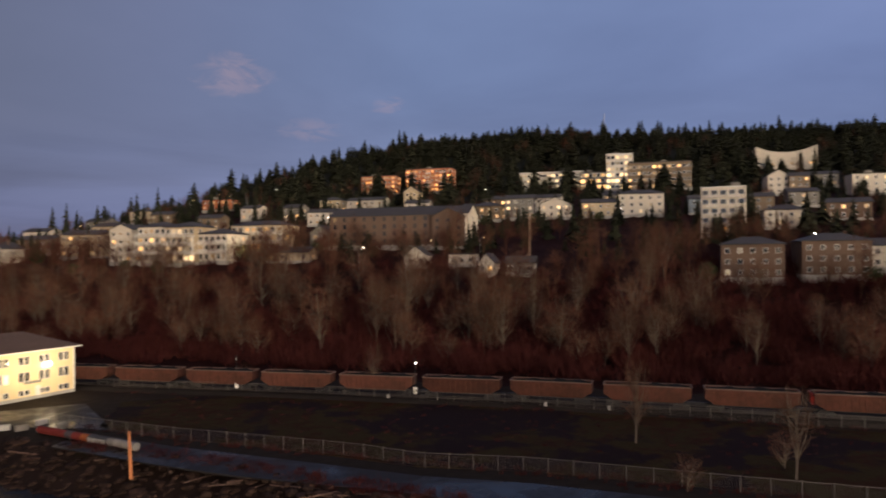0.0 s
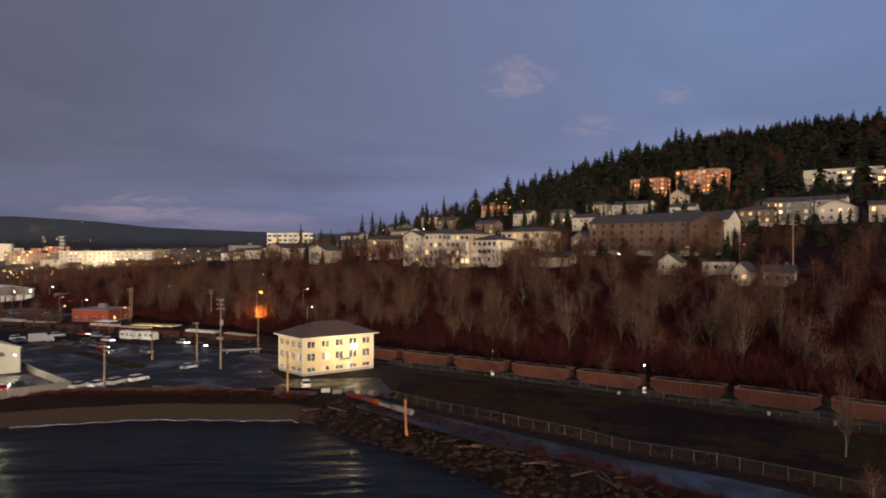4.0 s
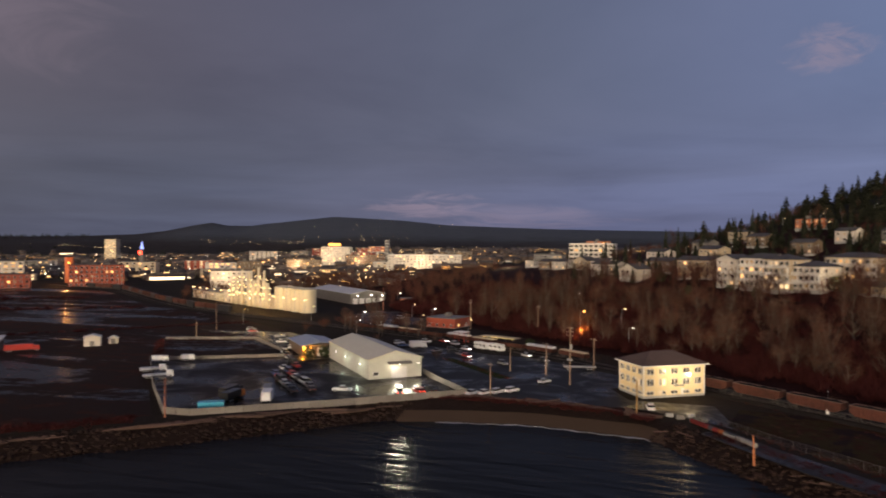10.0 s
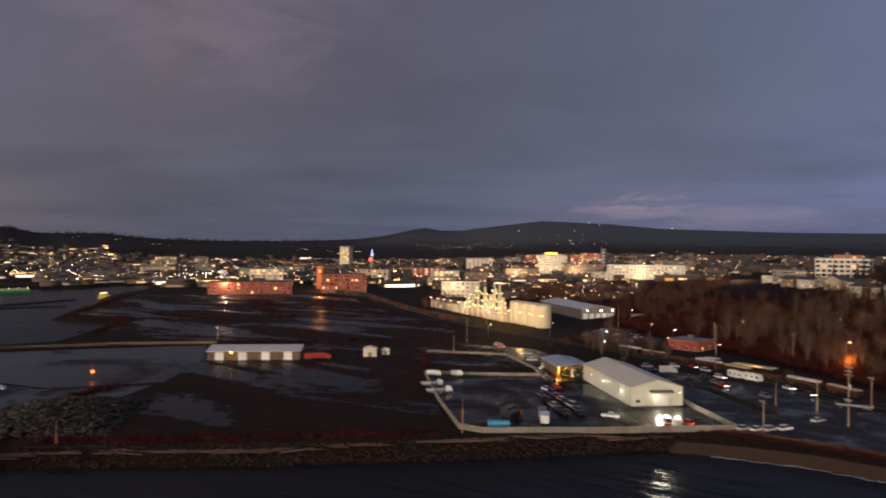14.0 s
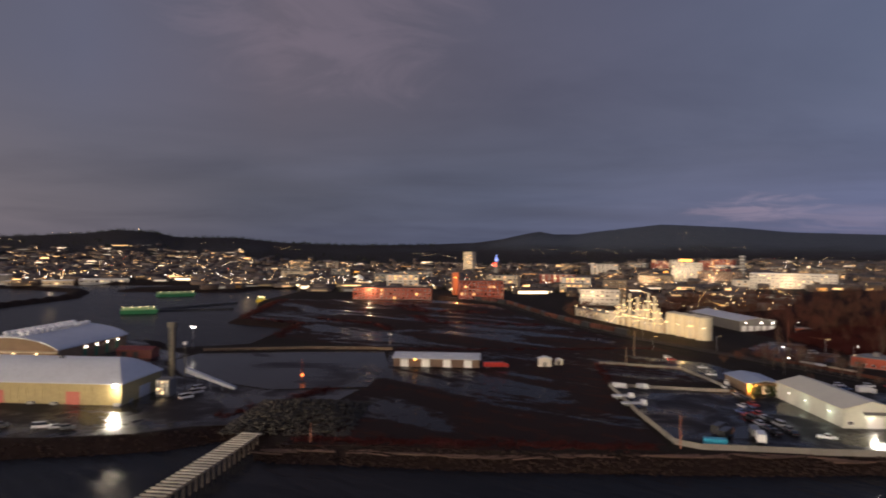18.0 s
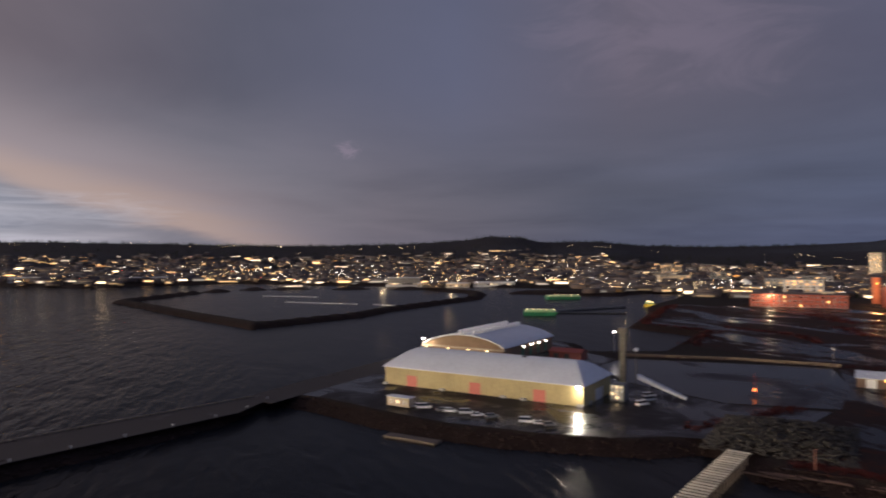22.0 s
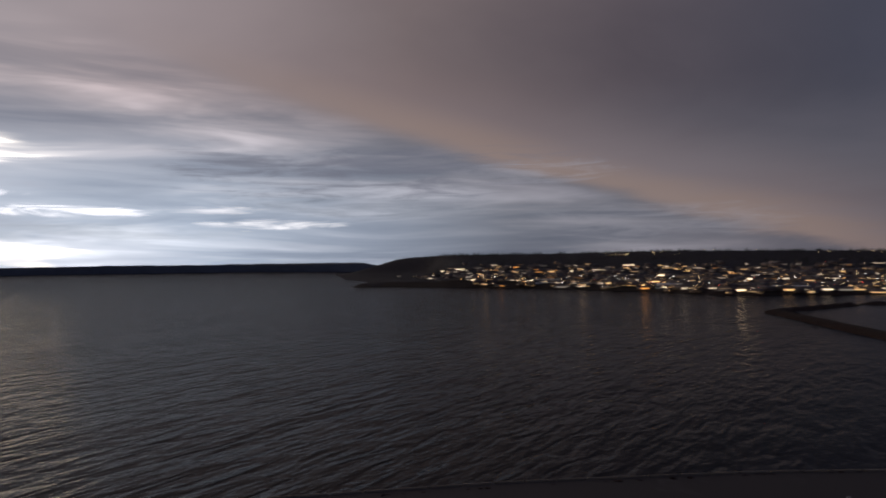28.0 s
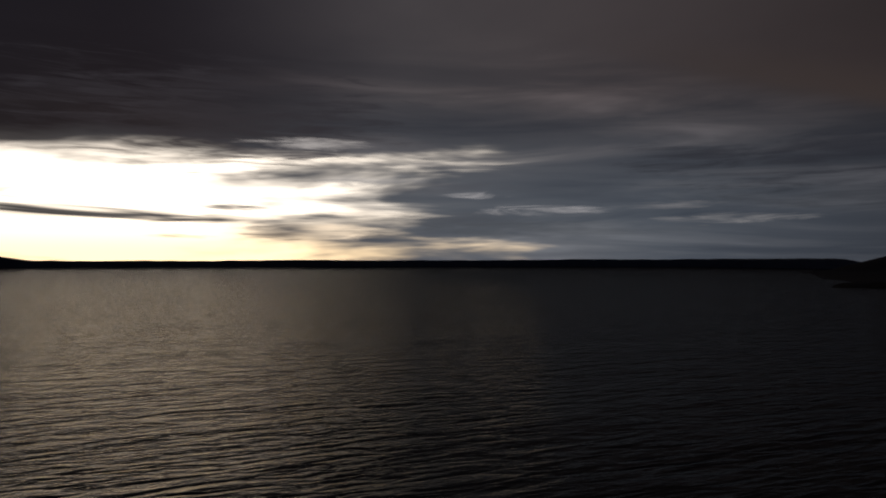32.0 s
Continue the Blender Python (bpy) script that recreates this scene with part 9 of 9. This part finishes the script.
# the nearer streets behind the plant and the warehouse
for cnt in range(150):
    hd, dist = radians(r.uniform(17, 46)), r.uniform(600, 860)
    x, y = -60 - sin(hd) * dist, -60 + cos(hd) * dist
    u, v = 0.737 * x - 0.676 * y, 0.676 * x + 0.737 * y
    if v < 165 or y < 500 or hypot(x + 256, y - 464) < 60 or (x + 430) ** 2 + (y - 575) ** 2 < 1600:
        continue
    z = ground_z(x, y)
    w, hgt, yaw = r.triangular(8, 30, 14), r.uniform(3.2, 6.5), hd + r.uniform(-0.5, 0.5)
    stores.append((block_v, block_f, spin(x, y, z - 0.4, yaw, w, r.uniform(8, 14), hgt)))
    if cnt % 2:
        fronts["warm" if cnt % 4 == 1 else "white"].append((front_v, front_f, spin(x + sin(yaw) * 0.12, y - cos(yaw) * 0.12, z + 0.6, yaw, w * r.uniform(0.2, 0.6), 1.0, hgt * 0.3)))
    for _ in range(2):
        (bulbs if r.random() < 0.7 else ambers).append((bulb_v, bulb_f, spin(x + r.uniform(-14, 14), y + r.uniform(-14, 14), z + r.uniform(4, 8), 0, r.uniform(0.25, 0.45))))
joined("town_houses", walls, mat("town_house_walls", (0.1, 0.066, 0.05), 0.75, grain=0.5, big=0.01, var=0.3, island=True), "hundreds of pale town houses and stores on the flat", "houses")
joined("town_stores", stores, mat("town_store_walls", (0.12, 0.09, 0.075), 0.75, grain=0.3, big=0.01, var=0.3, island=True), "pale flat-roofed stores and workshops of the town", "houses")
joined("town_roofs", roofs, mat("town_house_roofs", (0.07, 0.06, 0.06), 0.8, grain=0.5, big=0.01, var=0.3, island=True), "dark roofs of the town houses", "roofs")
joined("town_windows", panes, lit_window_mat("town_window_glow", (1.0, 0.68, 0.32), 1.3, 0.9), "lit and dim windows of the town houses", "windows")
joined("store_fronts_warm", fronts["warm"], lit_window_mat("warm_store_glow", (1.0, 0.7, 0.36), 1.9, 0.9), "warm glowing panes standing in for lamplit town walls", "windows")
joined("store_fronts_white", fronts["white"], lit_window_mat("white_store_glow", (1.0, 0.93, 0.78), 2.0, 0.9), "white glowing panes standing in for lamplit halls and boatyards", "windows")
joined("store_fronts_amber", fronts["amber"], lit_window_mat("amber_store_glow", (1.0, 0.5, 0.14), 1.1, 0.9), "amber glowing panes standing in for lamplit yards and stores", "windows")
# floodlit quays and boatyards along the water
for i in range(330):
    hdg = r.triangular(40, 128, 78)
    dist = r.triangular(900, 1300, 1000) if hdg < 62 else r.uniform(1190, 1450) if hdg < 80 else r.uniform(1420, 1950)
    hd = radians(hdg)
    x, y = -60 - sin(hd) * dist, -60 + cos(hd) * dist
    z = ground_z(x, y)
    if z < 1.5:
        continue
    row = (bulb_v, bulb_f, spin(x, y, z + r.uniform(3, 10), 0, r.uniform(0.35, 1.0)))
    q = r.random()
    (bulbs if q < 0.4 else whites if q < 0.85 else ambers).append(row)
# subdivisions on the far slopes
for hc, ec, n in ((24, 3100, 26), (27, 3500, 16), (33, 3000, 44), (20, 4000, 8), (71, 4300, 16), (90, 3600, 22), (105, 3400, 22), (45, 2800, 24), (15, 2800, 14), (60, 3200, 20), (80, 3300, 20), (98, 4100, 8)):
    for _ in range(n):
        hd, dist = radians(hc + r.uniform(-4, 4)), ec * r.uniform(0.96, 1.04)
        x, y = -60 - sin(hd) * dist, -60 + cos(hd) * dist
        bulbs.append((bulb_v, bulb_f, spin(x, y, ground_z(x, y) + 9, 0, r.uniform(0.5, 1.1))))
joined("town_lamps_warm", bulbs, glow_mat("town_warm_glow", (1.0, 0.7, 0.34), 8.0), "countless warm street and porch lamps of the town", "lamps")
joined("town_lamps_amber", ambers, glow_mat("town_amber_glow", (1.0, 0.46, 0.11), 7.0), "amber sodium lamps of the town", "lamps")
joined("town_lamps_white", whites, glow_mat("town_white_glow", (1.0, 0.95, 0.85), 10.0), "white floodlights of the town and quays", "lamps")
joined("town_lamps_red", reds, LAMP_RED, "scattered red signal lamps of the town", "lamps")

# dark trees between the houses of the town and on the far ridges
rows = []
far_firs = [conifer_arrays(s, h, 4, 4) for s, h in ((11, 17), (12, 14), (13, 20))]
for cnt in range(3600):
    x, y, z, hd, dist = town_spot(-5, 60, 800, 3000, 1500) if cnt % 3 else town_spot(60, 123, 1300, 4000, 2300)
    s = r.uniform(0.4, 0.85) * (1.35 if dist > 2200 else 1)
    rows.append((*far_firs[cnt % 3], spin(x, y, z - 0.5, r.uniform(0, 6.28), s * 1.7, s * 1.7, s * 0.8)))
for cnt in range(900):
    x, y, z, hd, dist = town_spot(45, 123, 3600, 4560, 4500)
    s = r.uniform(0.6, 1.1)
    rows.append((*far_firs[cnt % 3], spin(x, y, z - 1, r.uniform(0, 6.28), 3.0, 3.0, s)))
joined("town_trees", rows, NEEDLE, "dark clumps of trees between the town houses", "trees")

# rusty weeds and scrub on the bare flats
tuft_b = Bits()
for i in range(16):
    a0 = Vector((r.uniform(-0.9, 0.9), r.uniform(-0.9, 0.9), -0.1))
    e0 = a0 + Vector((r.uniform(-0.6, 0.6), r.uniform(-0.6, 0.6), r.uniform(0.5, 1.3)))
    p0 = (e0 - a0).cross(Vector((r.uniform(-1, 1), r.uniform(-1, 1), 0))).normalized() * 0.11
    o = len(tuft_b.v)
    tuft_b.v.extend([tuple(a0 + p0), tuple(a0 - p0), tuple(e0)])
    tuft_b.f.append((o, o + 1, o + 2))
tuft = arrays(tuft_b)
rows = []
for line, wide, n, big in (([(-134, 108), (-165, 80), (-196, 52), (-212, 38)], 4.0, 520, 1.0), ([(-420, 160), (-478, 222), (-540, 208), (-640, 292), (-700, 350)], 6.0, 420, 1.5), ([(-394, 103), (-362, 152), (-330, 183)], 3.0, 200, 1.0), ([(-330, 183), (-300, 215), (-262, 262), (-232, 300)], 5.0, 240, 1.1),
                           ([(-470, 330), (-420, 300), (-380, 330), (-350, 350)], 9.0, 260, 1.4), ([(-560, 400), (-500, 360), (-450, 400)], 12.0, 260, 1.5), ([(-252, 36), (-256, 64), (-266, 92)], 5.0, 200, 1.0), ([(-500, 250), (-440, 262), (-400, 240)], 5.0, 200, 1.2), ([(-192, 182), (-226, 224), (-190, 240)], 2.5, 160, 0.8), ([(-96, 224), (-62, 190)], 1.6, 90, 0.6), ([(-2, 152), (20, 127), (46, 101), (62, 84), (115, 30)], 1.8, 420, 0.5), ([(8, 166), (50, 128), (110, 66)], 17.0, 520, 0.38), ([(4, 182), (38, 157), (100, 95), (150, 44)], 2.4, 300, 0.5), ([(-76, 157), (-60, 158.5), (-45, 159), (-28, 157), (-17, 151)], 2.6, 330, 0.7)):
    tot = sum(hypot(q[0] - p[0], q[1] - p[1]) for p, q in zip(line, line[1:]))
    for i in range(n):
        x, y, a = along(line, r.uniform(0, tot))
        o = r.gauss(0, wide * 0.5)
        x, y = x - sin(a) * o, y + cos(a) * o
        s = r.uniform(0.5, 1.3) * big
        rows.append((*tuft, spin(x, y, max(ground_z(x, y), 3.5), r.uniform(0, 6.28), s, s, s * r.uniform(0.6, 1.0))))
joined("flat_weeds", rows, BRAMBLE, "rust-brown weeds and scrub along the edges of the flats", "weeds")


def far_bank():
    """Low wooded shore across the bay, as one ridge of land."""
    b = Bits()
    n = 150
    vs = []
    rr_ = random.Random(6)
    top = 0.0
    for i in range(n + 1):
        hdg = 124 + (204 - 124) * i / n
        hd = radians(hdg)
        peak = float(np.interp(hdg, [124, 128, 147, 165, 180, 187, 189.5, 191, 204], [12, 76, 70, 66, 64, 62, 96, 102, 62]))
        top = top * 0.8 + rr_.uniform(-2, 2)
        near = float(np.interp(hdg, [124, 130, 138, 204], [4300, 4500, 4720, 4720]))
        for dist, z in ((near, 10), (near + 25, 28), (near + 60, peak * 0.85 + top), (4800, peak + top), (4870, -3)):
            vs.append((-60 - sin(hd) * dist, -60 + cos(hd) * dist, z))
    fs = [(5 * i + k, 5 * i + 1 + k, 5 * i + 6 + k, 5 * i + 5 + k) for i in range(n) for k in range(4)]
    b.add(vs, fs)
    structure("far_shore", b, mat("distant_shore_woods", (0.08, 0.085, 0.095), 0.95, grain=0.02, big=0.004, var=0.3, bump=0.2, spec=0.05), "low dark wooded shore across the bay", "land", True)


far_bank()
# lagoon walkways
for (ax, ay, bx, by) in ((-1060, -60, -1010, 10), (-930, -40, -860, 40), (-850, 52, -815, 90)):
    t = thing("float_line", pose((ax + bx) / 2, (ay + by) / 2, 0.0, 0, 0, math.degrees(atan2(by - ay, bx - ax))), "pale line of floats on the lagoon", "float")
    L = hypot(bx - ax, by - ay)
    n = int(L / 6)
    me = shared("float_box", lambda: Bits().box(-2.6, 2.6, -1.2, 1.2, -0.3, 0.8, 0, 0.15).mesh("float", mat("pale_float", (0.5, 0.48, 0.44), 0.7)))
    for i in range(n):
        part("float", me, None, t, "", pose(-L / 2 + 6 * i + 3, 0, 0))


def barge(x, y, yaw, L, w, paint, label):
    t = thing("barge", pose(x, y, 0, 0, 0, yaw), label, "boat")
    part("hull", profile_body("hull", [(-L / 2, -0.8), (L / 2 - 3, -0.8), (L / 2, 3.4), (-L / 2, 3.4)], w / 2, paint), None, t)
    b = Bits()
    b.box(-L / 2 + 1, L / 2 - 3, -w / 2 + 0.6, w / 2 - 0.6, 3.4, 5.6, 0, 0.15)
    part("deck_house", b, mat("pale_green_deckhouse", (0.35, 0.5, 0.25), 0.6), t)
    for k in range(5):
        b = Bits()
        b.ball(-L / 2 + 3 + k * (L - 7) / 4, -w / 2 + 0.4, 6.2, 0.45)
        part("deck_lamp", b, LAMP_WARM, t, smooth=True)


barge(-668, 178, 68, 32, 11, PAINTS["green"], "green barge with lit deck moored in the channel")
barge(-862, 300, 80, 44, 12, PAINTS["green"], "long green vessel with lit deck at the far quay")
barge(-716, 330, 60, 12, 5, PAINTS["yellow"], "small yellow workboat in the channel")
for (ax, ay, bx, by) in ((-680, 200, -655, 262), (-690, 190, -720, 300)):
    t = thing("pontoon", pose((ax + bx) / 2, (ay + by) / 2, 0, 0, 0, math.degrees(atan2(by - ay, bx - ax))), "low dark pontoon in the channel", "dock")
    L = hypot(bx - ax, by - ay)
    b = Bits()
    b.box(-L / 2, L / 2, -4, 4, -0.5, 1.4, 0, 0.1)
    part("deck", b, BLACKISH, t)
# long floodlit quay sheds beyond the lagoon
for (x, y, w, d, h, yaw, wl, lab) in ((-1215, 250, 90, 30, 6, 68, CREAMW, "long floodlit cream quay shed"), (-1260, 190, 60, 30, 12, 68, GREYW, "large pale grey boat shed"), (-1180, 330, 70, 24, 5, 68, WHITEW, "low white boatyard shed"), (-1500, -250, 60, 24, 7, 100, GREYW, "long pale grey marina shed"), (-1560, -480, 50, 22, 7, 105, WHITEW, "low white marina shed building"), (-1690, -800, 60, 24, 7, 110, GREYW, "pale grey marina shed")):
    B("quay_shed", x, y, w, d, 1, wl, lab, "building", yaw=yaw, fh=h, roof="flat", roof_mat=ROOFM, nx=10, lit=0.5, glow="pale", ww=4, wh=2.2, base=4, faces="")
# breaking ripple along the beach
b = Bits()
vs = []
for i in range(61):
    x = -70 + 53 * i / 60
    y0 = float(np.interp(x, [-80, -65, -47, -18.7, -14], [141.5, 146.5, 150, 147.5, 143])) - 1.6 + 0.4 * sin(i * 0.9) + 0.25 * sin(i * 2.3)
    wdt = 0.08 + 0.3 * max(0.0, sin(i * 0.37) + 0.3 * sin(i * 1.3))
    vs += [(x, y0, 0.03), (x, y0 + wdt, 0.12), (x, y0 + 2 * wdt, 0.05)]
b.add(vs, [(3 * i + k, 3 * i + 3 + k, 3 * i + 4 + k, 3 * i + 1 + k) for i in range(60) for k in range(2)])
structure("surf", b, mat("sea_foam", (0.4, 0.41, 0.43), 0.6, grain=2.0, var=0.3), "thin broken white line of surf on the beach", "water")

# ------------------------------------------------------------------ lamps of the place, and some added to brighten it


def lamp(name, x, y, z, power, colour, size=0.3):
    d = bpy.data.lights.new(name, "POINT")
    d.energy, d.color, d.shadow_soft_size = power, colour, size
    ob = new(name, d)
    ob.location = (x, y, z)
    return ob



def flood(name, eye, target, power, colour, cone=90, size=0.4):
    d = bpy.data.lights.new(name, "SPOT")
    d.energy, d.color, d.shadow_soft_size = power, colour, size
    d.spot_size, d.spot_blend = radians(cone), 0.7
    ob = new(name, d)
    ob.matrix_world = look(eye, target)
    return ob


flood("facade_floodlight", (-4.5, 153.0, 9.5), (-10.5, 182.0, 12.5), 21000, (1.0, 0.8, 0.5), 38)
flood("facade_floodlight", (-44.0, 163.0, 10.0), (-25.0, 183.0, 11.0), 9500, (1.0, 0.78, 0.46), 36)
flood("yard_floodlight", (-94.6, 177.6, 7.8), (-82, 160, 1.0), 5000, (1.0, 0.96, 0.78), 130)
flood("yard_floodlight", (-90.2, 182.0, 7.8), (-76, 163, 1.0), 4000, (1.0, 0.96, 0.78), 130)
# extra spot without a fixture, aimed to draw a lamp streak on the water
flood("yard_floodlight", (-92.6, 175.6, 10.2), (-71, 118, 0.0), 15000, (0.95, 1.0, 0.8), 52, 1.8)
flood("apron_floodlight", (-289.0, 15.6, 8.6), (-272, -4, 0.5), 26000, (1.0, 0.94, 0.74), 140, 0.7)
lamp("office_floodlight", -8.6, 176.6, 9.9, 800, (1.0, 0.8, 0.45), 0.4)
lamp("warehouse_floodlight", -95.4, 177.4, 7.6, 260, (1.0, 0.95, 0.75), 0.4)
lamp("warehouse_side_lamp", -109.0, 178.0, 7.0, 150, (0.75, 1.0, 0.8), 0.3)
lamp("warehouse_side_lamp", -120.5, 190.0, 7.0, 150, (0.75, 1.0, 0.8), 0.3)
lamp("annex_lamp", -144.3, 205.2, 6.0, 6500, (1.0, 0.45, 0.08), 0.5)
lamp("terminal_floodlight", -289.6, 16.0, 8.7, 1600, (1.0, 0.93, 0.72), 0.7)
lamp("dock_mast_light", -425, -7, 13.6, 9000, (1.0, 0.9, 0.65), 0.6)
lamp("sodium_street_light", -51.0, 281.0, 9.5, 7000, (1.0, 0.33, 0.05), 0.5)
for i in range(6):
    s = 6 + i * 27
    lamp("plant_floodlight", -222 + cos(radians(150)) * s - 9, 352 + sin(radians(150)) * s - 16, 11, 4200, (1.0, 0.62, 0.2), 0.5)
lamp("mill_floodlight", -622, 540, 20, 26000, (1.0, 0.45, 0.15), 1.0)
# added in front of the shelter to brighten it yellow, no fixture there
lamp("canopy_lamp", -83, 257.5, 6.5, 1500, (1.0, 0.7, 0.15), 0.4)
lamp("shed_lamp", -282.5, 152.5, 7.0, 400, (1.0, 0.5, 0.15), 0.4)
lamp("apartment_lamp", 48, 285, 34, 1200, (1.0, 0.85, 0.6), 0.4)

# strong point lamps added without fixtures, pooling street light round the main town blocks
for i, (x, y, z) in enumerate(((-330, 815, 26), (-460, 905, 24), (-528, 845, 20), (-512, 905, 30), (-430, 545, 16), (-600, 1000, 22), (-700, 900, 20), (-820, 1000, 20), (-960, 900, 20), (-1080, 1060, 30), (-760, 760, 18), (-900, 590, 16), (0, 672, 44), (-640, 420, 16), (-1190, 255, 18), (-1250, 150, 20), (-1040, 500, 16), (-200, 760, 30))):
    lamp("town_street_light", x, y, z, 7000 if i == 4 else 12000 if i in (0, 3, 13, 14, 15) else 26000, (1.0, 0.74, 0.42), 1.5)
